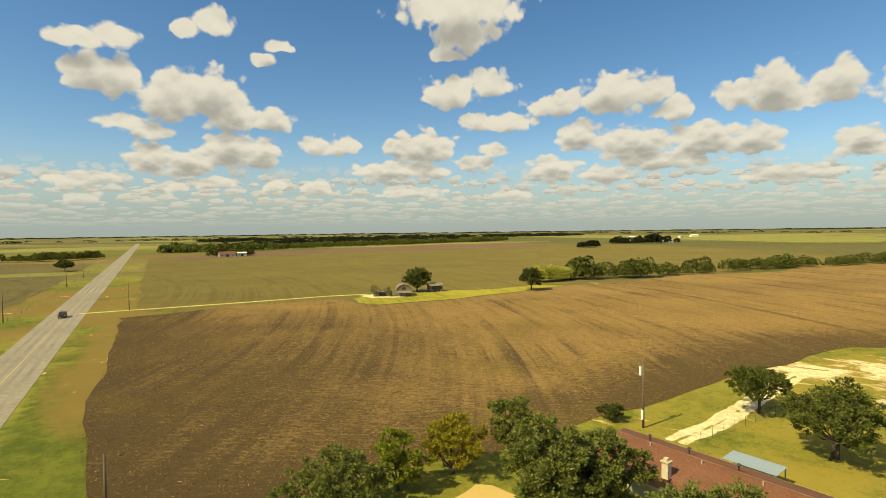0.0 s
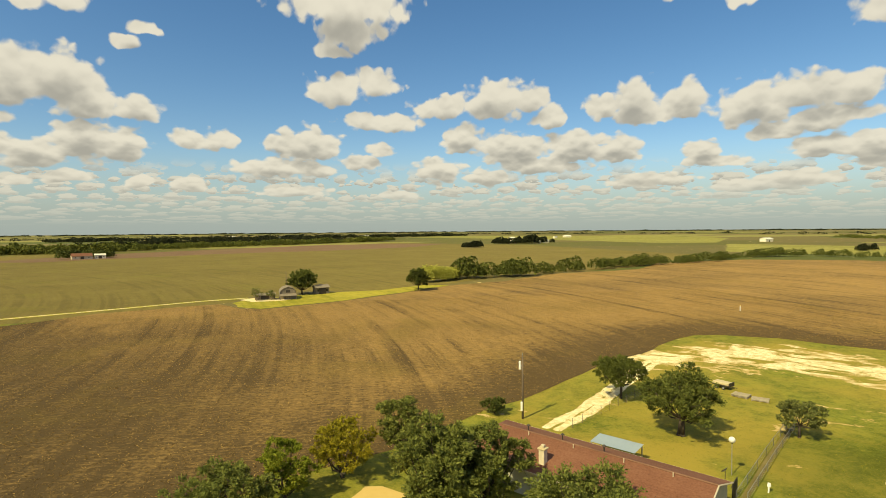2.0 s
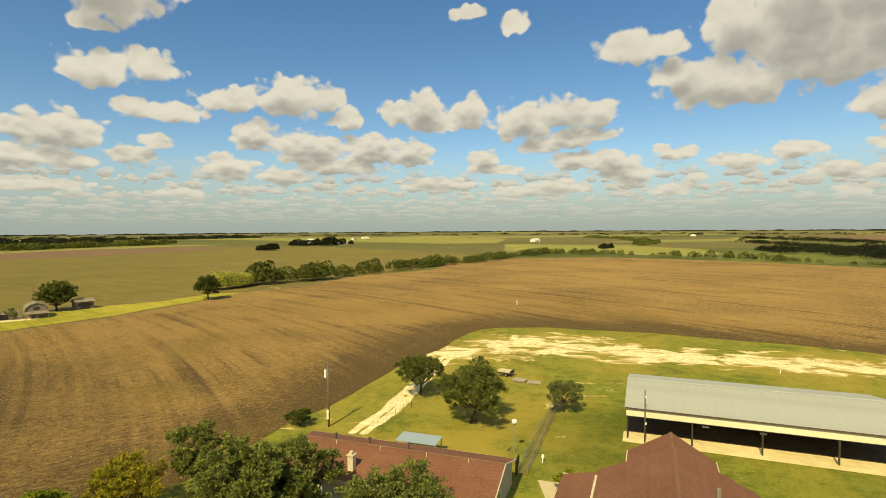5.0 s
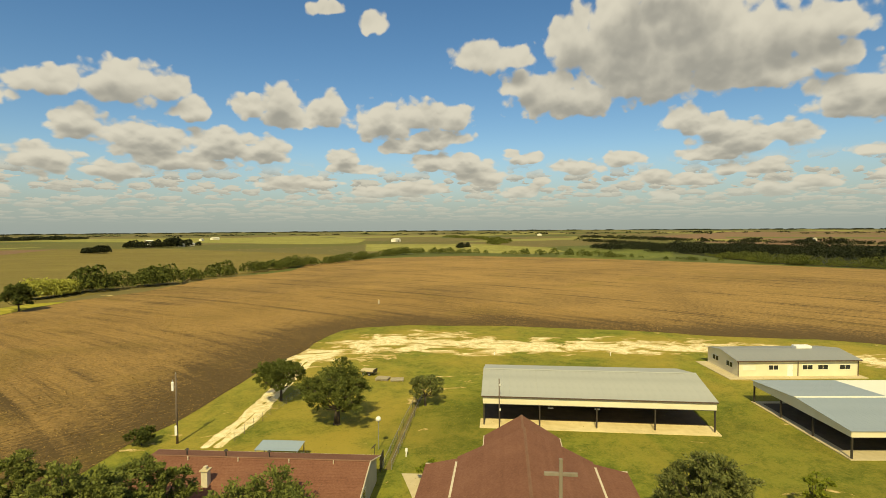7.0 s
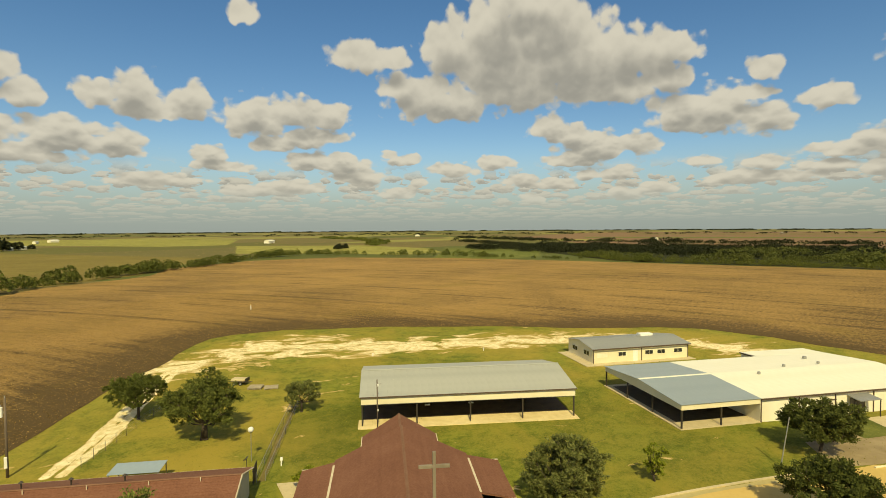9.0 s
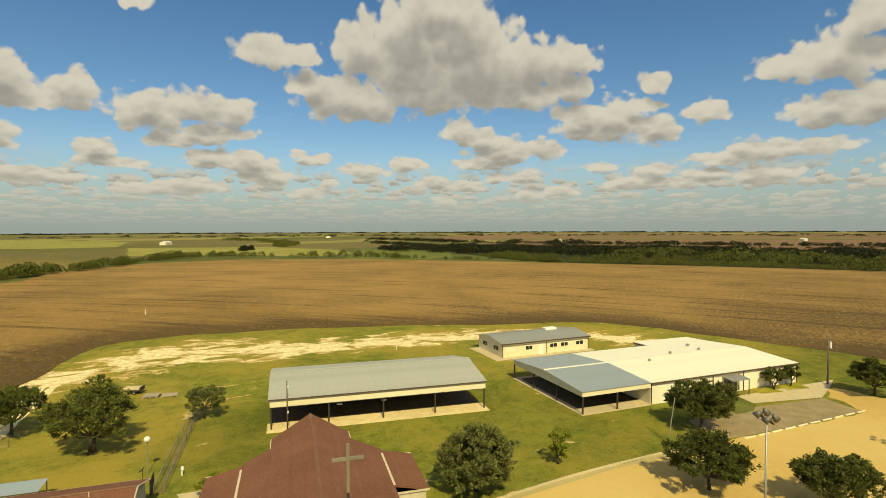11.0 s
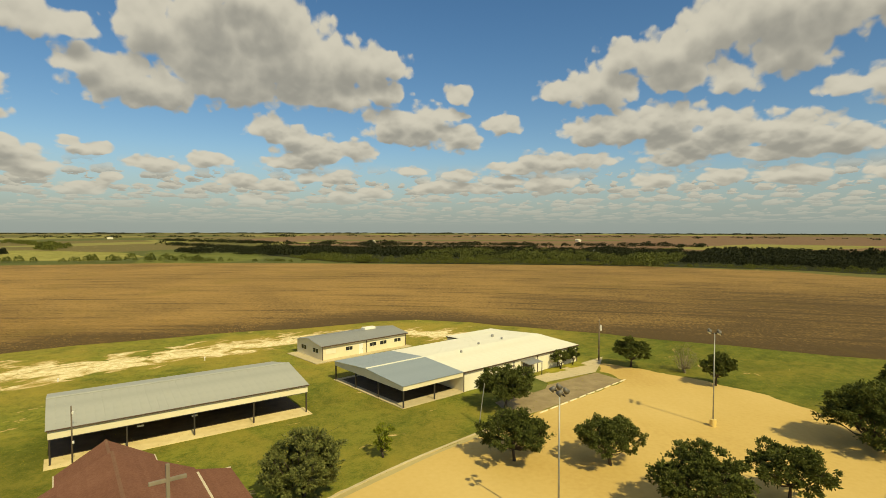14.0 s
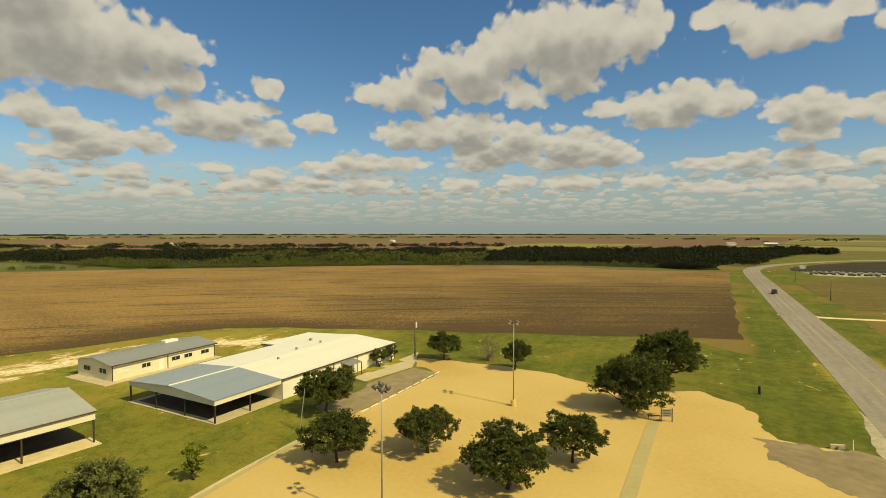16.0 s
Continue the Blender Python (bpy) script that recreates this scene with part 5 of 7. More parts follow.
for x, y, h, s in ((-26, 199, 5.0, 32), (-21, 200, 4.0, 33)):
    place(tree(h, h * 0.9, 0.8, s, L_SILVER, bark=M_BARK_PALE, count=160, leaf=0.3, lobes=10, label="bare grey farmyard tree", stems=2, name="bare_tree"), x, y)
place(tree(7.5, 11, 2.4, 34, L_DARK, count=1800, leaf=0.6, lobes=16, label="dark broad tree beside the far road", name="field_tree"), -258, 360)


def belt(name, line, width, count, low, high, mat, label, cards=110, card=0.9, seed=0, floor=0.0, wide=1.0):
    """A far belt of trees: many crowns of leaf clumps, one object."""
    rng = np.random.default_rng(seed)
    seg = [math.hypot(b[0] - a[0], b[1] - a[1]) for a, b in zip(line, line[1:])]
    cum = np.concatenate([[0], np.cumsum(seg)])
    out = []
    for _ in range(count):
        s = rng.uniform(0, cum[-1])
        i = min(len(seg) - 1, int(np.searchsorted(cum, s) - 1))
        i = max(i, 0)
        f = (s - cum[i]) / seg[i]
        (x0, y0), (x1, y1) = line[i], line[i + 1]
        dx, dy = (x1 - x0) / seg[i], (y1 - y0) / seg[i]
        o = min(1.5, max(-1.5, rng.normal())) * width * 0.35
        x, y = x0 + (x1 - x0) * f - dy * o, y0 + (y1 - y0) * f + dx * o
        h = rng.uniform(low, high) * (0.7 + 0.6 * (noise.noise(Vector((x * 0.02, y * 0.02, seed))) + 0.5))
        w = h * rng.uniform(0.45, 0.75) * wide
        d = rng.normal(size=(cards, 3))
        d /= np.linalg.norm(d, axis=1)[:, None]
        d[:, 2] = np.abs(d[:, 2]) * 1.2 - 0.35
        lump = 1 + 0.3 * np.sin(4 * d[:, 0] + s) * np.cos(5 * d[:, 1] + s)
        p = np.stack([x + d[:, 0] * w * lump, y + d[:, 1] * w * lump, np.maximum(floor, h * 0.42 + d[:, 2] * h * 0.6 * lump)], 1)
        out.append(leaf_cards(p, card * (h / 6) * rng.uniform(0.6, 1.3, cards), rng))
    me = cards_mesh(name, np.concatenate(out), mat)
    return tagged(new(name, me), label, "trees", kind="stuff")


belt("hedgerow", [(57, 257), (77, 264), (103, 269), (150, 294), (205, 315)], 9, 52, 3.8, 9.0, L_HEDGE, "uneven green hedgerow of trees along the stubble field", 420, 0.42, 1)
belt("hedgerow", [(200, 313), (270, 338), (340, 374), (400, 374), (422, 310)], 11, 100, 3.4, 7.2, L_HEDGE, "low green hedgerow along the far side of the stubble field", 260, 0.45, 21)
belt("hedgerow", [(420, 290), (432, 200), (424, 120), (414, 40)], 10, 46, 3.4, 5.6, L_HEDGE, "gappy hedgerow at the far field edge", 260, 0.45, 2)
belt("reed_bed", [(43, 248), (50, 250), (57, 254), (62, 266)], 6, 130, 6.2, 7.8, L_REED, "pale yellow-green stand of cane", 150, 0.30, 3, wide=0.6)
# the dark wood belts carry cloud shadow in their leaf colour
belt("woodland", [(930, 460), (800, 340), (690, 235)], 30, 110, 4.0, 6.0, L_WOOD_SHADED, "thin dark end of the woodland", 80, 0.7, 34, wide=1.4)
belt("woodland", [(690, 235), (640, 170), (600, 30), (580, -120), (520, -250), (420, -320)], 190, 2000, 4.5, 7.0, L_WOOD_SHADED, "dark dense belt of woodland behind the field", 84, 0.70, 4, wide=1.5)
belt("woodland", [(500, 128), (430, 70), (412, 16), (402, -66), (378, -168), (346, -232), (296, -292)], 16, 330, 1.8, 4.2, L_FAR, "lighter green scrub before the woodland", 220, 0.42, 5, wide=1.3)
belt("woodland", [(440, -250), (385, -285), (320, -318), (290, -335)], 60, 330, 4.0, 6.5, L_WOOD_SHADED, "dark end of the woodland beside the road", 110, 0.55, 24, wide=1.3)
belt("woodland", [(300, -286), (280, -292), (266, -296)], 14, 90, 3.0, 5.0, L_WOOD_SHADED, "dark scrub at the field corner by the road", 160, 0.45, 25, wide=1.3)
belt("woodland", [(330, -325), (385, -415), (440, -520), (480, -620)], 110, 620, 4.5, 7.0, L_WOOD_SHADED, "dark woodland behind the field corner", 90, 0.65, 26, wide=1.4)
belt("woodland", [(560, -10), (500, -90), (440, -150), (410, -195)], 110, 430, 4.5, 7.4, L_COPSE, "lighter green trees among the dark wood", 130, 0.6, 22, wide=1.1)
belt("woodland", [(470, 100), (440, 60), (425, 10), (420, -50)], 22, 60, 4.0, 6.0, L_COPSE, "green copses before the dark wood", 170, 0.5, 31, wide=1.1)
belt("woodland", [(1250, 620), (980, 300), (900, 60), (880, -200), (800, -420)], 40, 330, 4.0, 7.0, L_WOOD_SHADED, "thin dark treeline beyond the woodland", 60, 1.0, 32, wide=1.6)
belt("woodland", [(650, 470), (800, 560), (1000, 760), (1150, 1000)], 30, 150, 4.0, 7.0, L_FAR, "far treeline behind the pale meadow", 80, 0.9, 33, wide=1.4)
belt("woodland", [(560, -300), (520, -420), (480, -560), (400, -640)], 60, 420, 5, 8, L_WOOD_SHADED, "dark far woodland", 60, 1.0, 6, wide=1.3)
belt("woodland", [(-372, 705), (-340, 708), (-292, 705), (-262, 790), (-200, 850), (-90, 960), (20, 1060), (120, 1180)], 60, 620, 5, 9, L_FAR, "long far belt of trees beyond the fields", 90, 1.0, 7)
belt("woodland", [(-330, 880), (-200, 1060), (0, 1280)], 120, 420, 6, 10, L_WOOD_SHADED, "far dark woods beyond the tree belt", 90, 1.1, 23, wide=1.4)
belt("woodland", [(-700, 1500), (-200, 1700), (500, 2000)], 250, 420, 4, 7.5, L_WOOD_SHADED, "far woods on the horizon", 36, 3.0, 8, wide=3)
belt("woodland", [(-620, 520), (-500, 490), (-405, 486), (-368, 508), (-352, 540)], 14, 130, 5, 8.5, L_FAR, "tree belt across the road", 260, 0.6, 9)
belt("farm_trees", [(-247, 548), (-230, 566), (-206, 574)], 8, 20, 6, 9, L_DARK, "trees round a far farmhouse", 220, 0.6, 10)
belt("field_clump", [(176, 690), (200, 690)], 10, 16, 8, 10, L_WOOD_SHADED, "dark clump of trees in a far field", 220, 0.8, 11)
belt("farm_trees", [(270, 850), (330, 840), (380, 860)], 25, 30, 8, 12, L_WOOD_SHADED, "trees round a far farm", 200, 0.9, 12)
belt("field_clump", [(520, 430), (545, 440)], 8, 12, 5, 8, L_WOOD_SHADED, "clump of trees in a far meadow", 160, 0.7, 13)
belt("horizon_woods", [(-3800, 2500), (-2500, 3400), (-900, 4100), (900, 4200), (2600, 3500), (3800, 2200), (4300, 300), (4000, -1500), (2900, -3200)], 600, 1100, 3, 6, L_WOOD_SHADED, "far woods along the horizon", 26, 5.0, 14, wide=7)
belt("far_hedges", [(-1500, 1500), (-300, 2600), (900, 2300), (1600, 1600), (2200, 700), (2300, -400), (1500, -1300), (900, -1500)], 500, 360, 3, 6.5, L_WOOD_SHADED, "far scattered hedges and trees", 30, 2.4, 15, wide=3.5)


# ---- buildings ----
def frame_at(x, y, ux, uy):
    """A pose at (x, y) whose x axis runs along (ux, uy); its y axis points to the left of that."""
    return pose(x, y, 0, 0, 0, math.degrees(math.atan2(uy, ux)))


def ribs(parent, mat, corners, pitch, name="roof_sheet", lip=0.007):
    """Ribbed roof sheets side by side over a slope: corners a, b along the eave, c, d along the ridge (d over a)."""
    a, b, c, d = (Vector(p) for p in corners)
    n = max(1, round((b - a).length / pitch))
    nrm = (b - a).cross(d - a).normalized()
    if nrm.z < 0:
        nrm = -nrm
    first = None
    e0, e1 = (b - a) / n, (c - d) / n
    for i in range(n):
        p, q = a + e0 * i, d + e1 * i
        if first is None:
            bm = bmesh.new()
            slab([Vector((0, 0, 0)), e0 * 0.997, q - p + e1 * 0.997, q - p], 0.02, bm)
            k = e0.normalized() * 0.05
            for s in (0.0, 0.5):
                o = e0 * s
                box_on = [o, o + k, o + k + (q - p), o + (q - p)]
                slab([v + nrm * lip for v in box_on], lip, bm)
            first = finish(bm, name, mat)
        ob = new(name, first)
        ob.parent = parent
        ob.location = p


def gable_wall(bm, x0, x1, y0, y1, eave, ridge):
    """A pentagon wall, thin along x."""
    ym = (y0 + y1) / 2
    prof = [(y0, 0), (y1, 0), (y1, eave), (ym, ridge), (y0, eave)]
    a = [bm.verts.new((x0, y, z)) for y, z in prof]
    b = [bm.verts.new((x1, y, z)) for y, z in prof]
    bm.faces.new(a[::-1])
    bm.faces.new(b)
    for i in range(5):
        j = (i + 1) % 5
        bm.faces.new((a[i], a[j], b[j], b[i]))
    return bm


def pavilion():
    """The long open shed: local x along its front, y towards the rear."""
    L, D, E, R = 29.3, 15.8, 4.0, 5.45
    root = empty("pavilion", frame_at(53.8, 40.2, 0.571, -0.821), "long open-sided metal pavilion with grey gable roof and cream fascia", "shed")
    # the earth floor's dark colour includes the shade under the roof
    part("floor_slab", boxed(0, L, -0.1, D, 0, 0.09), M_SHADED_FLOOR, root, "earth floor darkened in colour for the roof's shade")
    part("apron", boxed(-0.5, L + 0.4, -1.0, 2.3, 0, 0.10), M_SAND, root, "pale sandy strip along the front")
    for i in range(5):
        for y in (0.1, D - 0.1):
            part("post", boxed(i * 7.3 - 0.09 + 0.05, i * 7.3 + 0.09 + 0.05, y - 0.09, y + 0.09, 0.02, E - 0.25, 0.015), M_STEEL_DARK, root)
    part("front_fascia", boxed(-0.1, L + 0.1, -0.06, 0.0, E - 1.05, E - 0.1), M_WALL_CREAM, root, "cream sheet-metal fascia")
    part("eave_trim", boxed(-0.25, L + 0.25, -0.30, -0.12, E - 0.10, E + 0.03), M_TRIM_BROWN, root)
    part("fascia_trim", boxed(-0.1, L + 0.1, -0.10, -0.062, E - 1.10, E - 1.04), M_STEEL_DARK, root)
    # unseen wall, added at the rear to keep the inside dark
    part("unseen_rear_wall", boxed(0, L, D - 0.05, D, 0.09, E - 0.12), M_WALL_CREAM, root)
    for x in (0.0, L):
        bm = bmesh.new()
        ym = D / 2
        pts = [(0.1, E - 0.95), (D - 0.1, E - 0.95), (D - 0.1, E - 0.18), (ym, R - 0.12), (0.1, E - 0.18)]
        a = [bm.verts.new((x - 0.03, y, z)) for y, z in pts]
        b = [bm.verts.new((x + 0.03, y, z)) for y, z in pts]
        bm.faces.new(a[::-1])
        bm.faces.new(b)
        for i in range(5):
            bm.faces.new((a[i], a[(i + 1) % 5], b[(i + 1) % 5], b[i]))
        part("gable_panel", bm, M_WALL_CREAM, root)
    for i in range(5):
        x = i * 7.3 + 0.05
        bm = bmesh.new()
        rod(bm, (x, 0.1, E - 0.35), (x, D / 2, R - 0.35), 0.12, n=4)
        rod(bm, (x, D - 0.1, E - 0.35), (x, D / 2, R - 0.35), 0.12, n=4)
        part("rafter", bm, M_STEEL_DARK, root)
    for y, z in ((-0.3, 1), (D + 0.3, -1)):
        ez = E - 0.3 * (R - E) / (D / 2)
        ribs(root, M_ROOF_GREY, [(-0.3, y, ez + 0.06), (L + 0.3, y, ez + 0.06), (L + 0.3, D / 2, R + 0.06), (-0.3, D / 2, R + 0.06)], 0.92)
    part("ridge_cap", slab([(-0.3, D / 2 - 0.25, R + 0.06), (L + 0.3, D / 2 - 0.25, R + 0.06), (L + 0.3, D / 2, R + 0.14), (-0.3, D / 2, R + 0.14)], 0.02,
         slab([(-0.3, D / 2, R + 0.14), (L + 0.3, D / 2, R + 0.14), (L + 0.3, D / 2 + 0.25, R + 0.06), (-0.3, D / 2 + 0.25, R + 0.06)], 0.02)), M_ROOF_GREY, root)
    return root


def window(parent, x0, x1, z0, z1, y, depth=0.05, axis="x", glass=None):
    """A window on a wall face at y (looking along -y), or on an end wall at x = y when axis is 'y'."""
    def b(a0, a1, d0, d1, c0, c1):
        return boxed(a0, a1, d0, d1, c0, c1) if axis == "x" else boxed(d0, d1, a0, a1, c0, c1)
    fr = bmesh.new()
    t = 0.09
    for a0, a1, c0, c1 in ((x0 - t, x1 + t, z1, z1 + t), (x0 - t, x1 + t, z0 - t, z0), (x0 - t, x0, z0, z1), (x1, x1 + t, z0, z1), ((x0 + x1) / 2 - 0.03, (x0 + x1) / 2 + 0.03, z0, z1)):
        if axis == "x":
            box(fr, a0, a1, y - depth, y + 0.01, c0, c1)
        else:
            box(fr, y - depth, y + 0.01, a0, a1, c0, c1)
    w = part("window", fr, M_WALL_WHITE, parent)
    part("pane", b(x0, x1, y - 0.02, y - 0.005, z0, z1), glass or M_GLASS, w, "dark glass")
    return w


def small_hall():
    L, D, E, R = 21.0, 10.3, 2.95, 3.75
    root = empty("small_hall", frame_at(100.3, 20.1, 0.664, -0.748), "low cream metal building with grey gable roof and dark windows", "building")
    part("slab", boxed(-2.2, L + 0.6, -1.6, D + 0.3, 0, 0.10), M_CONCRETE, root, "pale concrete apron")
    part("wall", boxed(0, L, 0, 0.12, 0.1, E), M_WALL_CREAM, root)
    part("wall", boxed(0, L, D - 0.12, D, 0.1, E), M_WALL_CREAM, root)
    part("end_wall", gable_wall(bmesh.new(), 0, 0.12, 0.125, D - 0.125, E, R), M_WALL_CREAM, root)
    part("end_wall", gable_wall(bmesh.new(), L - 0.12, L, 0.125, D - 0.125, E, R), M_WALL_CREAM, root)
    for x0, x1, g in ((0.9, 3.0, M_WALL_WHITE), (5.4, 7.0, M_GLASS), (11.3, 13.0, M_GLASS), (14.0, 15.7, M_GLASS), (17.8, 19.6, M_GLASS)):
        window(root, x0, x1, 1.25, 2.0, 0.0, glass=g)
    for y0, y1 in ((1.6, 3.6), (6.3, 8.4)):
        window(root, y0, y1, 1.25, 2.1, 0.0, axis="y")
    d = part("door", boxed(8.6, 9.6, -0.05, 0.0, 0.1, 2.15), M_WHITE, root, "white steel door")
    part("handle", boxed(9.45, 9.52, -0.10, -0.05, 1.0, 1.08), M_STEEL, d)
    for x in (0.0, 10.4, L - 0.12):
        part("downpipe", boxed(x, x + 0.12, -0.12, -0.02, 0.1, E), M_TRIM_BROWN, root)
    for y0 in (-0.4, D + 0.4):
        ez = E - 0.4 * (R - E) / (D / 2)
        ribs(root, M_ROOF_DULL, [(-0.4, y0, ez + 0.05), (L + 0.4, y0, ez + 0.05), (L + 0.4, D / 2, R + 0.05), (-0.4, D / 2, R + 0.05)], 1.05)
    part("eave_trim", boxed(-0.4, L + 0.4, -0.5, -0.42, E - 0.24, E - 0.03), M_TRIM_BROWN, root)
    part("roof_unit", boxed(L - 7.5, L - 4.6, D / 2 - 0.2, D / 2 + 1.2, R - 0.1, R + 0.45, 0.05), M_WHITE, root, "white roof unit")


def main_hall():
    """The white-roofed hall with the open carport at its end, one low gable roof over both."""
    P, L, D, E, R = 11.9, 42.9, 19.5, 3.3, 3.98
    root = empty("community_hall", frame_at(72.0, 2.6, 0.643, -0.766), "large low white hall with a coated roof and an open carport", "building")
    part("carport_slab", boxed(-0.2, P, -0.2, D + 0.2, 0, 0.10), M_CONCRETE, root, "pale concrete carport floor")
    # dark sheet on the pale slab paints in the carport roof's shade
    part("carport_shade", boxed(0.9, P - 0.1, 2.4, D - 0.8, 0.1, 0.115), M_SHADED_FLOOR, root, "dark sheet standing in for the shade under the roof")
    for x, y in ((0.1, 0.1), (6, 0.1), (0.1, 6.5), (0.1, 13), (0.1, D - 0.1), (6, D - 0.1)):
        part("post", boxed(x - 0.1, x + 0.1, y - 0.1, y + 0.1, 0.1, E - 0.2, 0.02), M_STEEL_DARK, root)
    part("front_fascia", boxed(0, P, -0.05, 0.02, E - 0.75, E - 0.08), M_WALL_CREAM, root, "cream fascia")
    bm = bmesh.new()
    pts = [(0, E - 0.75), (D, E - 0.75), (D, E - 0.1), (D / 2, R - 0.1), (0, E - 0.1)]
    a = [bm.verts.new((-0.05, y, z)) for y, z in pts]
    b = [bm.verts.new((0.0, y, z)) for y, z in pts]
    bm.faces.new(a[::-1])
    bm.faces.new(b)
    for i in range(5):
        bm.faces.new((a[i], a[(i + 1) % 5], b[(i + 1) % 5], b[i]))
    part("gable_panel", bm, M_WALL_CREAM, root)
    part("wall", boxed(P, L, 0, 0.15, 0, E - 0.05), M_WALL_WHITE, root)
    part("wall", boxed(P, L, D - 0.15, D, 0, E - 0.05), M_WALL_WHITE, root)
    part("end_wall", gable_wall(bmesh.new(), P, P + 0.15, 0.155, D - 0.155, E - 0.05, R - 0.05), M_WALL_WHITE, root)
    part("end_wall", gable_wall(bmesh.new(), L - 0.15, L, 0.155, D - 0.155, E - 0.05, R - 0.05), M_WALL_WHITE, root)
    for x in (P + 0.05, 18.0, 24.0, 30.5, 36.5, L - 0.2):
        part("downpipe", boxed(x, x + 0.11, -0.13, -0.02, 0, E - 0.1), M_TRIM_BROWN, root)
    part("gutter", boxed(P, L + 0.2, -0.36, -0.2, E - 0.2, E - 0.04), M_TRIM_BROWN, root)
    for x0, x1, mat, pitch in ((-0.2, P, M_ROOF_BLUE, 0.99), (P, L + 0.2, M_ROOF_WHITE, 1.55)):
        for y0 in (-0.2, D + 0.2):
            ribs(root, mat, [(x0, y0, E), (x1, y0, E), (x1, D / 2, R), (x0, D / 2, R)], pitch, lip=0.007 if x0 < 0 else 0.005)
    part("ridge_cap", boxed(-0.2, P, D / 2 - 0.2, D / 2 + 0.2, R - 0.02, R + 0.05), M_ROOF_WHITE, root, "pale ridge flashing")
    for x, y, w in ((19, 8.0, 0.35), (26, 10.6, 0.35), (33.0, 11.0, 0.35), (34.5, 15.0, 0.5)):
        z = R - abs(y - D / 2) * (R - E) / (D / 2)
        u = part("roof_vent", boxed(x, x + w, y, y + w, z, z + 0.3 + w * 0.3, 0.04), M_STEEL, root, "small grey roof vent")
    # entrance
    c = part("entrance_canopy", slab([(26.0, -2.0, 2.5), (29.6, -2.0, 2.5), (29.6, 0, 2.75), (26.0, 0, 2.75)], 0.12), M_STEEL, root, "grey metal entrance canopy")
    for x in (26.1, 29.5):
        part("canopy_post", boxed(x - 0.05, x + 0.05, -1.95, -1.85, 0, 2.4), M_STEEL_DARK, c)
    d = part("entrance_door", boxed(26.5, 29.1, -0.06, 0.0, 0.05, 2.3), M_GLASS, root, "dark glazed double door")
    part("door_frame", boxed(27.70, 27.80, -0.09, -0.06, 0.05, 2.15), M_TRIM_BROWN, d)
    # three dark bars on the wall
    for i, (x0, x1) in enumerate(((20.9, 24.3), (21.5, 23.7), (22.0, 23.2))):
        part("wall_bar", boxed(x0, x1, -0.02, 0.0, 2.1 - i * 0.5, 2.32 - i * 0.5), M_TRIM_BROWN, root, "thin dark bar on the white wall")
    # rear wing under the same white roof
    W0, W1, WD = 29.3, L + 0.2, D + 4.2
    part("wing_wall", boxed(W0 + 0.2, W1 - 0.3, WD - 0.35, WD - 0.2, 0, 3.0), M_WALL_WHITE, root)
    for x in (W0 + 0.2, W1 - 0.45):
        part("wing_wall", boxed(x, x + 0.15, D + 0.005, WD - 0.355, 0, 3.0), M_WALL_WHITE, root)
    part("wing_roof", slab([(W0, D + 0.205, E + 0.01), (W1, D + 0.205, E + 0.01), (W1, WD, 3.14), (W0, WD, 3.14)], 0.10), M_ROOF_WHITE, root, "white coated roof of the rear wing")
    part("wing_trim", boxed(W0 - 0.06, W0 - 0.005, D + 0.21, WD, 2.92, 3.12), M_TRIM_BROWN, root, "dark brown roof edge")
    part("wing_trim", boxed(W0, W1, WD + 0.005, WD + 0.06, 2.92, 3.10), M_TRIM_BROWN, root)


def shingles(parent, corners, course=0.42, width=1.15, mat=None):
    """Courses of shingle strips over a slope: a, b at the eave, c, d at the top (d over a)."""
    a, b, c, d = (Vector(p) for p in corners)
    n = max(1, round((d - a).length / course))
    nrm = (b - a).cross(d - a).normalized()
    if nrm.z < 0:
        nrm = -nrm
    for i in range(n):
        p0, p1 = a.lerp(d, i / n), b.lerp(c, i / n)
        q0, q1 = a.lerp(d, (i + 1) / n), b.lerp(c, (i + 1) / n)
        bm = bmesh.new()
        lo, hi = nrm * 0.024, nrm * 0.010
        k = (q0 - p0) * 0.08
        v = [bm.verts.new(x) for x in (p0 + lo, p1 + lo, q1 + hi + k, q0 + hi + k, p0, p1)]
        bm.faces.new((v[0], v[1], v[2], v[3]))
        bm.faces.new((v[4], v[5], v[1], v[0]))
        part("shingle_course", bm, mat or M_SHINGLE, parent)


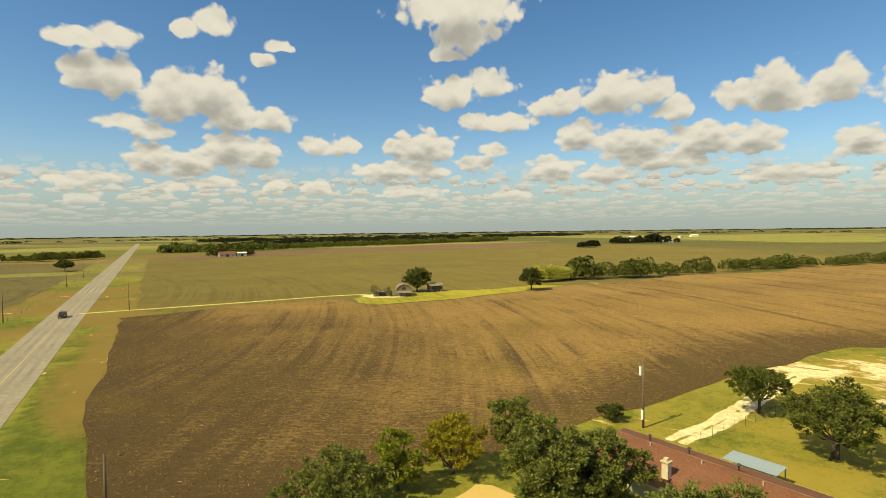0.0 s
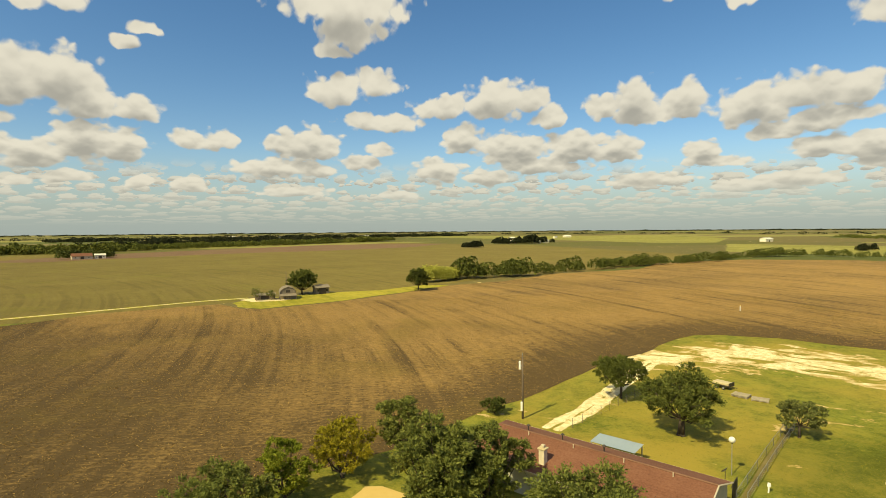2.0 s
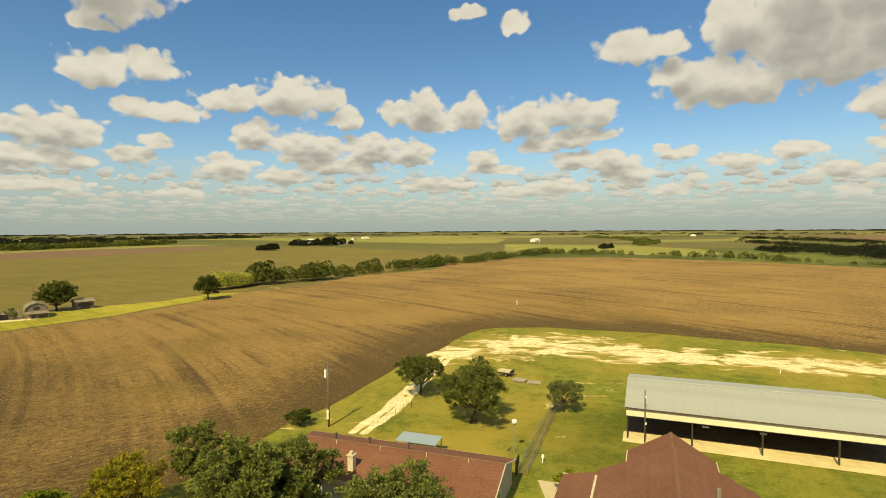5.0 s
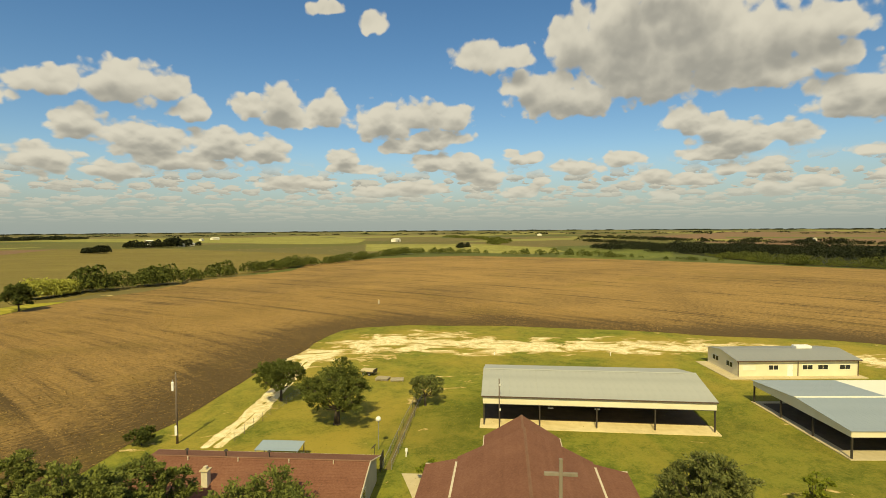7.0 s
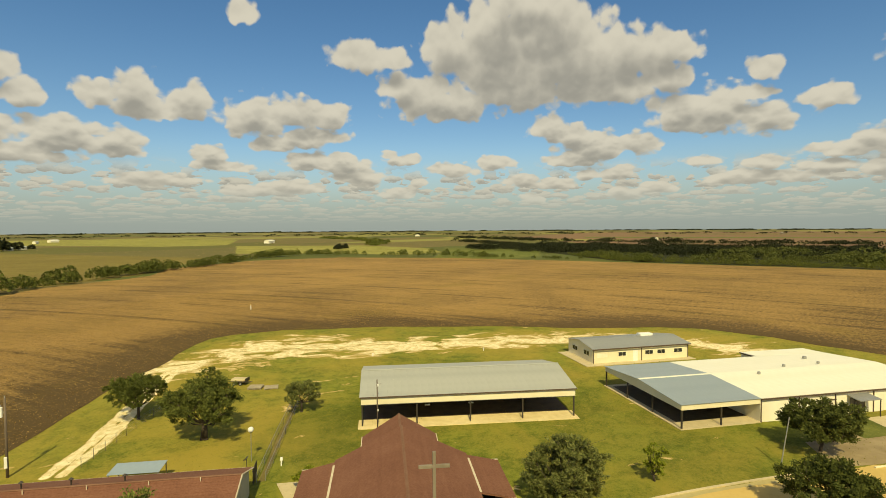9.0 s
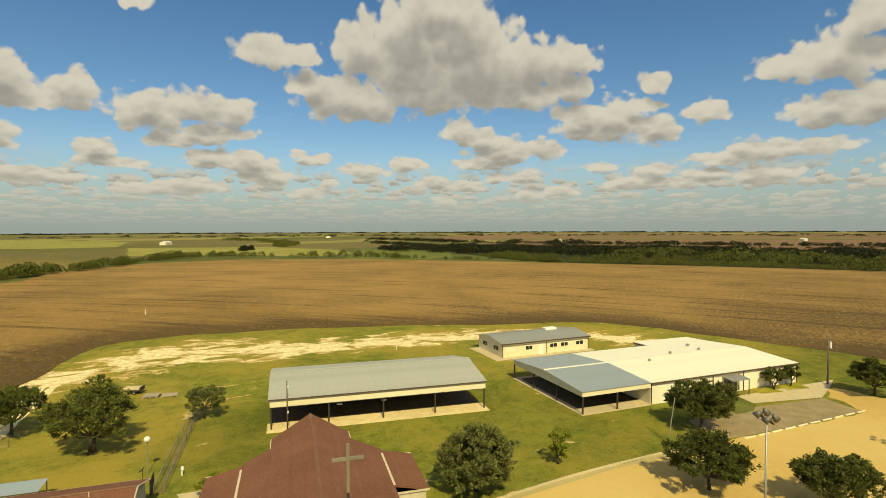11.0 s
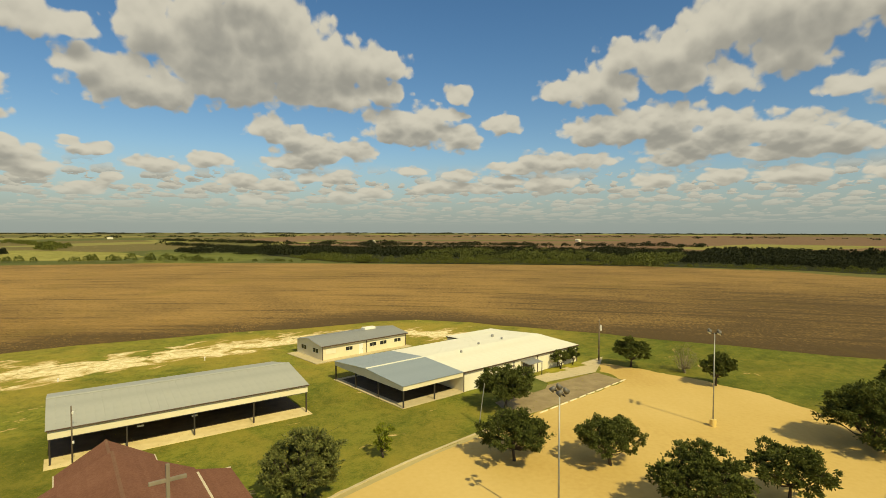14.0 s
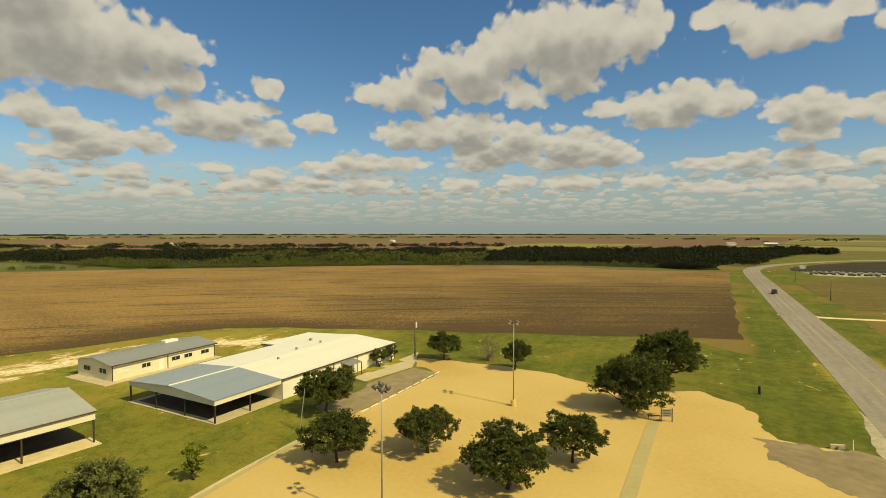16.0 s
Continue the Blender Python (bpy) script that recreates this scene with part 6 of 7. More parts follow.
def house():
    """The long brown-roofed house; local x along (0.6, -0.8), y away from the road's side."""
    L, D, E, R = 24.2, 9.9, 2.6, 4.2
    o = (0.6 * -34.8 + 0.8 * 41.3, -0.8 * -34.8 + 0.6 * 41.3)
    root = empty("house", frame_at(o[0], o[1], 0.6, -0.8), "long low house with red-brown shingle roof and pale chimney", "house")
    w = 0.35
    part("wall", boxed(w, L - w, w, w + 0.15, 0, E), M_WALL_GREYGREEN, root)
    part("wall", boxed(w, L - w, D - w - 0.15, D - w, 0, E), M_WALL_GREYGREEN, root)
    part("end_wall", gable_wall(bmesh.new(), L - w - 0.15, L - w, w + 0.155, D - w - 0.155, E, R - 0.15), M_WALL_GREYGREEN, root)
    part("end_wall", boxed(w, w + 0.15, w + 0.155, D - w - 0.155, 0, E), M_WALL_GREYGREEN, root)
    hip = 2.8
    deck = bmesh.new()
    slab([(0, 0, E), (L, 0, E), (L, D / 2, R), (hip, D / 2, R)], 0.12, deck)
    slab([(L, D, E), (0, D, E), (hip, D / 2, R), (L, D / 2, R)], 0.12, deck)
    slab([(0, D, E), (0, 0, E), (hip, D / 2, R)], 0.12, deck)
    roof = part("roof", deck, M_SHINGLE, root, "red-brown shingle roof")
    shingles(roof, [(0.02, 0, E), (L, 0, E), (L, D / 2, R), (hip, D / 2, R)])
    shingles(roof, [(0.02, D, E), (L, D, E), (L, D / 2, R), (hip, D / 2, R)])
    part("ridge_cap", slab([(hip, D / 2 - 0.14, R + 0.02), (L, D / 2 - 0.14, R + 0.02), (L, D / 2, R + 0.07), (hip, D / 2, R + 0.07)], 0.02,
         slab([(hip, D / 2, R + 0.07), (L, D / 2, R + 0.07), (L, D / 2 + 0.14, R + 0.02), (hip, D / 2 + 0.14, R + 0.02)], 0.02)), M_SHINGLE_CAP, roof)
    part("fascia", boxed(0, L, D, D + 0.04, E - 0.18, E + 0.02), M_BRICK, root, "pale eave board")
    part("fascia", boxed(0, L, -0.04, 0, E - 0.18, E + 0.02), M_BRICK, root)
    bm = bmesh.new()
    rod(bm, (L + 0.02, -0.02, E - 0.05), (L + 0.02, D / 2, R - 0.05), 0.08, n=4)
    rod(bm, (L + 0.02, D + 0.02, E - 0.05), (L + 0.02, D / 2, R - 0.05), 0.08, n=4)
    part("rake_board", bm, M_BRICK, root)
    # chimney on the near slope
    ch = part("chimney", boxed(9.55, 10.15, 1.25, 1.85, 2.5, 4.45, 0.02), M_BRICK, root, "pale masonry chimney")
    part("chimney_cap", boxed(9.45, 10.25, 1.15, 1.95, 4.45, 4.58, 0.02), M_CONCRETE, ch)
    part("flue", boxed(9.68, 10.02, 1.38, 1.72, 4.58, 4.85, 0.02), M_BRICK, ch)
    for x in (5.6, 9.6, 14.0):
        bm = bmesh.new()
        rod(bm, (x, D / 2 + 0.9, R - 0.4), (x, D / 2 + 0.9, R + 0.25), 0.07)
        rod(bm, (x, D / 2 + 0.9, R + 0.25), (x, D / 2 + 0.9, R + 0.40), 0.22, 0.05)
        part("roof_vent", bm, M_STEEL_DARK, root, "small dark turbine vent")
    for x in (6.5, 11.5, 16.5, 20.8):
        part("pipe_vent", rod(bmesh.new(), (x, D / 2 - 0.5, R - 0.3), (x, D / 2 - 0.5, R + 0.2), 0.05), M_BRICK, root)
    window(root, 3.0, 4.2, 0.9, 2.0, L - w + 0.05, axis="y")
    return root


def church():
    """The brown-roofed church; local x along (0.571, -0.821), y along its axis, away from the cross."""
    root = empty("church", frame_at(41.0, 25.7, 0.571, -0.821), "church with steep red-brown shingle roofs and low side wings", "church")
    def gable(y0, y1, half, eave, ridge, name, over=0.0):
        deck = bmesh.new()
        slab([(-half, y0, eave), (-half, y1, eave), (0, y1 + over, ridge), (0, y0, ridge)], 0.12, deck)
        slab([(half, y1, eave), (half, y0, eave), (0, y0, ridge), (0, y1 + over, ridge)], 0.12, deck)
        roof = part(name, deck, M_SHINGLE, root, "red-brown shingle roof")
        shingles(roof, [(-half, y0, eave), (-half, y1, eave), (0, y1 + over, ridge), (0, y0, ridge)])
        shingles(roof, [(half, y0, eave), (half, y1, eave), (0, y1 + over, ridge), (0, y0, ridge)])
        part("ridge_cap", slab([(-0.14, y0, ridge + 0.01), (-0.14, y1 + over, ridge + 0.01), (0, y1 + over, ridge + 0.08), (0, y0, ridge + 0.08)], 0.02,
             slab([(0, y0, ridge + 0.08), (0, y1 + over, ridge + 0.08), (0.14, y1 + over, ridge + 0.01), (0.14, y0, ridge + 0.01)], 0.02)), M_SHINGLE_CAP, roof)
        return roof
    # main nave, chancel beyond it
    gable(-24.0, -0.3, 6.4, 4.0, 7.1, "nave_roof")
    gable(-1.2, 7.2, 4.1, 3.2, 5.65, "chancel_roof")
    for half, y0, y1, eave, ridge in ((6.1, -23.6, -0.6, 3.9, 6.9), (3.8, -0.55, 6.9, 3.1, 5.45)):
        bm = bmesh.new()
        for y in (y0, y1 - 0.15):
            pr = [(-half, 0), (half, 0), (half, eave), (0, ridge), (-half, eave)]
            a = [bm.verts.new((x, y, z)) for x, z in pr]
            b = [bm.verts.new((x, y + 0.15, z)) for x, z in pr]
            bm.faces.new(a[::-1])
            bm.faces.new(b)
            for i in range(5):
                bm.faces.new((a[i], a[(i + 1) % 5], b[(i + 1) % 5], b[i]))
        part("gable_wall", bm, M_BRICK, root)
        for s in (-1, 1):
            part("side_wall", boxed(s * half - 0.08, s * half + 0.08, y0 + 0.155, y1 - 0.155, 0, eave), M_BRICK, root)
    for s in (-1, 1):
        deck = slab([(s * 6.35, -8.2, 4.0), (s * 6.35, -0.7, 4.0), (s * 9.5, -0.7, 3.3), (s * 9.5, -8.2, 3.3)], 0.12)
        wing = part("wing_roof", deck, M_SHINGLE, root, "low red-brown wing roof")
        shingles(wing, [(s * 9.5, -8.2, 3.3), (s * 9.5, -0.7, 3.3), (s * 6.4, -0.7, 4.0), (s * 6.4, -8.2, 4.0)])
        part("wing_wall", boxed(min(s * 6.2, s * 9.2), max(s * 6.2, s * 9.2), -1.15, -1.0, 0, 3.2), M_BRICK, root)
        part("wing_wall", boxed(min(s * 9.05, s * 9.2), max(s * 9.05, s * 9.2), -8.0, -1.16, 0, 3.2), M_BRICK, root)
        part("wing_wall", boxed(min(s * 6.2, s * 9.2), max(s * 6.2, s * 9.2), -8.15, -8.0, 0, 3.2), M_BRICK, root)
        part("valley_flashing", slab([(s * 6.32, -8.2, 4.06), (s * 6.32, -1.5, 4.06), (s * 6.52, -1.5, 4.06), (s * 6.52, -8.2, 4.06)], 0.04), M_BRICK, root, "pale metal flashing")
        part("eave_board", boxed(s * 4.12 - 0.05, s * 4.12 + 0.05, 3.0, 7.2, 2.98, 3.24), M_BRICK, root, "pale eave board")
        part("eave_board", boxed(min(s * 6.5, s * 9.5), max(s * 6.5, s * 9.5), -8.3, -8.2, 3.2, 3.36), M_BRICK, root, "pale eave board")
        part("eave_board", boxed(min(s * 6.6, s * 9.5), max(s * 6.6, s * 9.5), -0.7, -0.62, 3.25, 3.42), M_BRICK, root, "pale eave board")
    # cross on its lattice mast
    cr = part("cross_mast", bmesh.new(), M_STEEL_DARK, root, "dark lattice mast")
    bm = bmesh.new()
    cx, cy, z0, z1 = 1.3, -20.3, 6.2, 10.15
    for i in range(4):
        dx, dy = (0.42 if i in (0, 3) else -0.42), (0.42 if i < 2 else -0.42)
        rod(bm, (cx + dx, cy + dy, z0), (cx, cy, z1), 0.05, 0.03, 6)
    for k in range(5):
        f = k / 5
        zz, r = z0 + (z1 - z0) * f, 0.42 * (1 - f)
        ring = [(cx + r, cy + r, zz), (cx - r, cy + r, zz), (cx - r, cy - r, zz), (cx + r, cy - r, zz)]
        for i in range(4):
            rod(bm, ring[i], ring[(i + 1) % 4], 0.022, n=5)
            rod(bm, ring[i], (ring[(i + 1) % 4][0] * 0.8 + cx * 0.2, ring[(i + 1) % 4][1] * 0.8 + cy * 0.2, zz + 0.7), 0.018, n=5)
    bm.to_mesh(cr.data)
    bm.free()
    cb = part("cross", boxed(cx - 0.10, cx + 0.10, cy - 0.10, cy + 0.10, 10.0, 12.95, 0.015), M_WOOD_GREY, root, "tall grey cross")
    part("cross_arm", boxed(cx - 0.95, cx + 0.95, cy - 0.09, cy + 0.09, 11.95, 12.15, 0.015), M_WOOD_GREY, cb)


pavilion()
small_hall()
main_hall()
house()
church()


# ---- poles and lamps ----
def utility_pole(x, y, height, turn=0.0, gear=True, label="weathered wooden utility pole with a grey transformer can", group=""):
    root = empty("utility_pole", pose(x, y, 0, 0, 0, turn), label, "utility pole", group)
    part("pole", rod(bmesh.new(), (0, 0, -0.1), (0, 0, height), 0.15, 0.10, 10), M_WOOD_POLE, root, smooth=True)
    if gear:
        bm = bmesh.new()
        rod(bm, (-0.35, 0, height - 2.0), (-0.35, 0, height - 1.0), 0.16, 0.16, 14)
        rod(bm, (-0.35, 0, height - 1.0), (-0.35, 0, height - 0.92), 0.18, 0.13, 14)
        t = part("transformer", bm, M_WHITE, root, "pale transformer can")
        part("bushing", rod(bmesh.new(), (-0.35, 0, height - 0.93), (-0.35, 0, height - 0.65), 0.05, 0.03), M_STEEL, t)
        part("bracket", boxed(-0.15, 0.02, -0.05, 0.05, height - 1.6, height - 1.4), M_STEEL, root)
        part("insulator", rod(bmesh.new(), (0, 0, height), (0, 0, height + 0.25), 0.05, 0.03), M_STEEL, root)
        part("meter_box", boxed(-0.22, 0.05, -0.35, -0.12, 1.1, 2.3, 0.02), M_WHITE, root, "pale meter box")
    return root


def floodlight(x, y, height, turn, base=True):
    root = empty("floodlight", pose(x, y, 0, 0, 0, turn), "tall grey steel floodlight with four lamp heads", "floodlight", "floodlights in the car park")
    part("pole", rod(bmesh.new(), (0, 0, 0), (0, 0, height), 0.10, 0.06, 12), M_STEEL, root, smooth=True)
    if base:
        part("footing", rod(bmesh.new(), (0, 0, -0.05), (0, 0, 0.95), 0.42, 0.42, 16), M_YELLOW, root, "faded yellow concrete footing")
    part("cross_bar", boxed(-0.9, 0.9, -0.05, 0.05, height - 0.1, height), M_STEEL_DARK, root)
    for i, (px, py) in enumerate(((-0.85, 0.25), (-0.35, -0.25), (0.35, 0.25), (0.85, -0.25))):
        bm = bmesh.new()
        rod(bm, (px, py, height + 0.42), (px + 0.12, py + py * 1.2, height + 0.05), 0.12, 0.27, 12)
        h = part("lamp_head", bm, M_LAMP_METAL, root, "dull bronze lamp head", smooth=True)
        part("lens", rod(bmesh.new(), (px + 0.12, py + py * 1.2, height + 0.045), (px + 0.125, py + py * 1.25, height + 0.03), 0.26, 0.26, 12), M_LAMP_GLASS, h)
        part("arm", rod(bmesh.new(), (px, 0, height - 0.05), (px, py, height + 0.35), 0.03), M_STEEL_DARK, root)


utility_pole(24.7, 65.3, 8.6, -30)
utility_pole(99.7, -34.7, 8.0, 100)
utility_pole(-29.6, 45.2, 5.9, 20, False, "short dark wooden pole at the field corner")
utility_pole(-103, 172.5, 9.0, 0, False, "weathered wooden utility pole beside the drive")
utility_pole(-126.2, 150.7, 9.0, 0, False, "weathered wooden utility pole beside the road")
pp = empty("service_pole", pose(54.4, 38.1, 0), "thin grey-brown service pole with pale boxes at the pavilion corner", "pole")
part("pole", rod(bmesh.new(), (0, 0, -0.05), (0, 0, 6.5), 0.085, 0.07, 8), M_WOOD_POLE, pp, smooth=True)
for bz, by in ((5.6, -0.15), (2.3, -0.14)):
    part("service_box", boxed(-0.10, 0.10, by - 0.07, by + 0.07, bz, bz + 0.28, 0.02), M_WHITE, pp, "small pale box")
part("service_arm", rod(bmesh.new(), (0, 0, 5.8), (0.5, -0.35, 5.95), 0.02), M_STEEL, pp)
floodlight(64.4, -38.7, 12.4, 40)
floodlight(40.0, -12.3, 12.2, 15)


# ---- yard, fences and small things ----
def wire_fence(points, height, spacing, label, wires=3, group="wire fences", rail=False):
    """Posts and wires along a line."""
    root = empty("wire_fence", Matrix.Identity(4), label, "fence", group)
    for (x0, y0), (x1, y1) in zip(points, points[1:]):
        d = math.hypot(x1 - x0, y1 - y0)
        n = max(1, round(d / spacing))
        for i in range(n + 1):
            f = i / n
            p = (x0 + (x1 - x0) * f, y0 + (y1 - y0) * f)
            part("post", rod(bmesh.new(), (*p, -0.05), (*p, height + 0.08), 0.034, 0.03, 6), M_STEEL if rail else M_WOOD_POLE, root)
        for k in range(wires):
            z = height * (k + 1) / wires
            part("rail" if rail and k == wires - 1 else "wire", rod(bmesh.new(), (x0, y0, z), (x1, y1, z), 0.03 if rail and k == wires - 1 else 0.008, n=5), M_STEEL, root)
    return root


wire_fence([(29.6, 60.6), (37.5, 65.4), (45.6, 70.3)], 1.2, 2.2, "low dark wire fence beside the pale track", 5)
wire_fence([(36.2, 40.6), (46.7, 48.2), (55.6, 54.4)], 0.95, 4.0, "chain-link fence with grey top rail across the lawn", 5, rail=True)
wire_fence([(36.9, 40.0), (47.3, 47.5), (56.0, 53.6)], 0.95, 4.0, "second chain-link fence running beside the first", 5, rail=True)
sheet("fence_strip", [(36.3, 40.5), (46.8, 48.1), (55.7, 54.3), (56.0, 53.8), (47.2, 47.6), (36.8, 40.1)], 0.02, M_FIELD_WEST, "bare brown strip between two fences", "ground", step=2, amount=0.1)
wire_fence([(183.3, -265.6), (152, -233), (124.8, -206)], 1.3, 6.0, "sagging wire fence with dark posts beside the road", 3)
wire_fence([(-126, 152), (-181, 254), (-240, 362)], 1.2, 9.0, "roadside wire fence with weathered posts", 3)

# lamp with a white globe
g = empty("globe_lamp", pose(39.6, 45.1, 0), "slim garden lamp post with a white globe", "lamp")
part("post", rod(bmesh.new(), (0, 0, -0.05), (0, 0, 3.4), 0.05, 0.04, 8), M_STEEL, g)
bm = bmesh.new()
bmesh.ops.create_icosphere(bm, subdivisions=3, radius=0.32, matrix=Matrix.Translation((0, 0, 3.65)))
part("globe", bm, M_WHITE, g, "white globe", smooth=True)
part("collar", rod(bmesh.new(), (0, 0, 3.3), (0, 0, 3.42), 0.12, 0.10, 10), M_STEEL_DARK, g)


def white_marker(x, y, h, label="short white marker post in the grass"):
    m = empty("marker_post", pose(x, y, 0, 3, 2, 20), label, "post", "white marker posts")
    part("post", rod(bmesh.new(), (0, 0, -0.05), (0, 0, h), 0.09, 0.08, 8), M_WHITE, m)
    part("cap", rod(bmesh.new(), (0, 0, h), (0, 0, h + 0.12), 0.16, 0.10, 10), M_WHITE, m)


for x, y, h in ((77.2, 54.4, 0.6), (100.9, 43.4, 0.6), (86.5, 62.0, 0.5)):
    white_marker(x, y, h)
f = empty("garden_torch", pose(40.3, 41.2, 0, 0, 14, 30), "white leaning garden ornament on the lawn", "ornament")
part("stem", rod(bmesh.new(), (0, 0, -0.05), (0, 0, 0.7), 0.09, 0.13, 8), M_WHITE, f)
part("head", rod(bmesh.new(), (0, 0, 0.7), (0, 0, 1.15), 0.24, 0.20, 10), M_WHITE, f)
f.scale = (0.7, 0.7, 0.8)

# stake in the field
s = empty("survey_stake", pose(120.3, 135.3, 0), "pale survey stake standing in the stubble", "stake")
part("stake", boxed(-0.10, 0.10, -0.10, 0.10, -0.05, 1.5, 0.02), M_WHITE, s)
part("tip", boxed(-0.11, 0.11, -0.11, 0.11, 1.5, 1.8, 0.02), M_YELLOW, s)

# flatbed trailer and stacked pallets on the lawn
t = empty("flatbed_trailer", pose(60.0, 70.6, 0, 0, 0, -66), "old flatbed trailer with pale load on the grass", "trailer")
part("bed", boxed(-1.9, 1.9, -1.0, 1.0, 0.75, 0.95, 0.02), M_STEEL_DARK, t)
part("load", boxed(-1.8, 1.6, -0.95, 0.95, 0.95, 1.45, 0.1), M_CONCRETE, t, "pale stacked boards")
part("headboard", boxed(1.75, 1.9, -1.0, 1.0, 0.95, 1.6, 0.02), M_STEEL_DARK, t)
for x in (-0.9, 0.6):
    for y in (-0.95, 0.95):
        w = part("wheel", rod(bmesh.new(), (x, y - 0.12, 0.38), (x, y + 0.12, 0.38), 0.38, 0.38, 16), M_RUBBER, t)
        part("rim", rod(bmesh.new(), (x, y - 0.125, 0.38), (x, y + 0.125, 0.38), 0.2, 0.2, 12), M_STEEL, w)
part("drawbar", boxed(1.9, 3.0, -0.06, 0.06, 0.6, 0.72), M_STEEL_DARK, t)
t.scale = (0.72, 0.8, 0.72)
for i, (x, y, n) in enumerate(((59.6, 66.4, 3), (60.9, 64.2, 2))):
    p = empty("pallet_stack", pose(x, y, 0, 0, 0, -60 + i * 14), "low stack of pale wooden pallets on the grass", "pallets", "pallet stacks")
    for k in range(n):
        z = k * 0.15
        bm = bmesh.new()
        for a in range(7):
            box(bm, -0.9, 0.9, -0.75 + a * 0.23, -0.62 + a * 0.23, z + 0.11, z + 0.14)
        for a in (-0.85, -0.05, 0.75):
            box(bm, a, a + 0.1, -0.75, 0.75, z, z + 0.11)
        part("pallet", bm, M_PALE_WOOD, p)
    p.scale = (1.25, 1.2, 0.85)

# blue-grey awning behind the house
aw = empty("carport_awning", frame_at(29.3, 53.6, 0.6, -0.8), "small blue-grey metal awning on posts beside the house", "awning")
ribs(aw, M_BLUE_AWNING, [(0, -2.0, 1.75), (5.0, -2.0, 1.75), (5.0, 0.5, 1.9), (0, 0.5, 1.9)], 0.9)
for x in (0.15, 4.85):
    for y in (-1.9, 0.4):
        part("post", boxed(x - 0.05, x + 0.05, y - 0.05, y + 0.05, 0, 1.75), M_STEEL, aw)

# satellite dish and gate at the house's end
d = empty("satellite_dish", pose(34.4, 39.9, 2.9), "grey satellite dish on the roof edge", "dish")
bm = bmesh.new()
bmesh.ops.create_uvsphere(bm, u_segments=16, v_segments=8, radius=0.5)
for v in [v for v in bm.verts if v.co.z > -0.22]:
    bm.verts.remove(v)
for v in bm.verts:
    v.co = Vector((v.co.x, v.co.y, (v.co.z + 0.5) * 0.8))
bmesh.ops.transform(bm, matrix=pose(0, 0, 0.45, 50, 0, 200), verts=bm.verts)
part("reflector", bm, M_STEEL, d, smooth=True)
part("mast", rod(bmesh.new(), (0, 0, -0.35), (0, 0, 0.45), 0.03), M_STEEL_DARK, d)
gt = empty("yard_gate", frame_at(35.6, 40.4, 0.8, 0.6), "dark slatted yard gate beside the house wall", "gate")
for i in range(9):
    part("board", boxed(i * 0.22, i * 0.22 + 0.18, -0.03, 0.03, 0.1, 1.75), M_STEEL_DARK, gt)
part("gate_frame", box(boxed(0, 2.0, 0.03, 0.08, 0.3, 0.4), 0, 2.0, 0.03, 0.08, 1.4, 1.5), M_STEEL_DARK, gt)
sheet("chapel_path", [(37.6, 34.2), (39.6, 35.2), (37.0, 38.6), (34, 34), (30, 28), (32, 26)], 0.03, M_CONCRETE, "pale concrete path beside the church", "path", step=1, amount=0.15)

# leaning pole on the lawn edge
lp = empty("leaning_pole", pose(65.3, -7.8, 0, 0, 0, 0), "thin grey leaning metal pole", "pole")
part("pole", rod(bmesh.new(), (0, 0, -0.05), (0.45, -0.75, 5.5), 0.07, 0.05, 8), M_STEEL, lp)

# kerb along the lawn and wheel stops along the apron
kerb_line = smooth_line([(43.2, 11.0), (53.9, 1.5), (63.2, -8.2), (66.6, -12.2)], 6)
tagged(new("kerb", finish(ribbon(kerb_line, -0.12, 0.14, 0.14, 0.15), "kerb", M_CONCRETE)), "pale concrete kerb between lawn and car park", "kerb", kind="structure")
tagged(new("kerb_path", finish(ribbon(kerb_line, 0.15, 0.9, 0.03, wobble=0.2), "kerb_path", M_STRIP)), "worn concrete strip along the kerb", "path", kind="structure")
stop = empty("wheel_stop", pose(70.3, -17.5, 0, 0, 0, -47.5), "faded yellow-white concrete wheel stop", "wheel stop", "wheel stops along the apron")
part("block", boxed(-0.95, 0.95, -0.10, 0.10, 0, 0.16, 0.03), M_WALL_CREAM, stop)
for i in range(1, 10):
    copy_thing(stop, pose(70.3 + 15.2 * i / 9, -17.5 - 16.8 * i / 9, 0, 0, 0, -47.5 + (i * 7 % 5) - 2))

# concrete strip, sign and low rail in the car park
tagged(new("concrete_strip", finish(ribbon([(34, -33.6), (43.5, -44.2), (51.6, -53.4)], -0.75, 0.75, 0.05, 0.05), "concrete_strip", M_STRIP)), "flat grey-green concrete strip across the car park", "path", kind="structure")
sg = empty("notice_board", frame_at(51.2, -54.3, -0.36, -0.93), "grey notice board on two posts facing the car park", "sign")
for x in (0.0, 1.5):
    part("post", boxed(x - 0.05, x + 0.05, -0.05, 0.05, -0.05, 1.9), M_STEEL_DARK, sg)
board = part("board", boxed(0.05, 1.45, -0.03, 0.03, 0.75, 1.8, 0.01), M_STEEL, sg, "pale grey board")
for k in range(4):
    part("text_bar", boxed(0.2, 1.3 - 0.15 * (k % 2), -0.04, -0.031, 1.58 - k * 0.22, 1.66 - k * 0.22), M_STEEL_DARK, board)
lr = empty("low_rail", frame_at(52.8, -53.6, -0.5, -0.86), "low dark metal rail at the end of the strip", "rail")
for x in (0, 1.5):
    part("post", boxed(x - 0.04, x + 0.04, -0.04, 0.04, -0.05, 0.6), M_STEEL_DARK, lr)
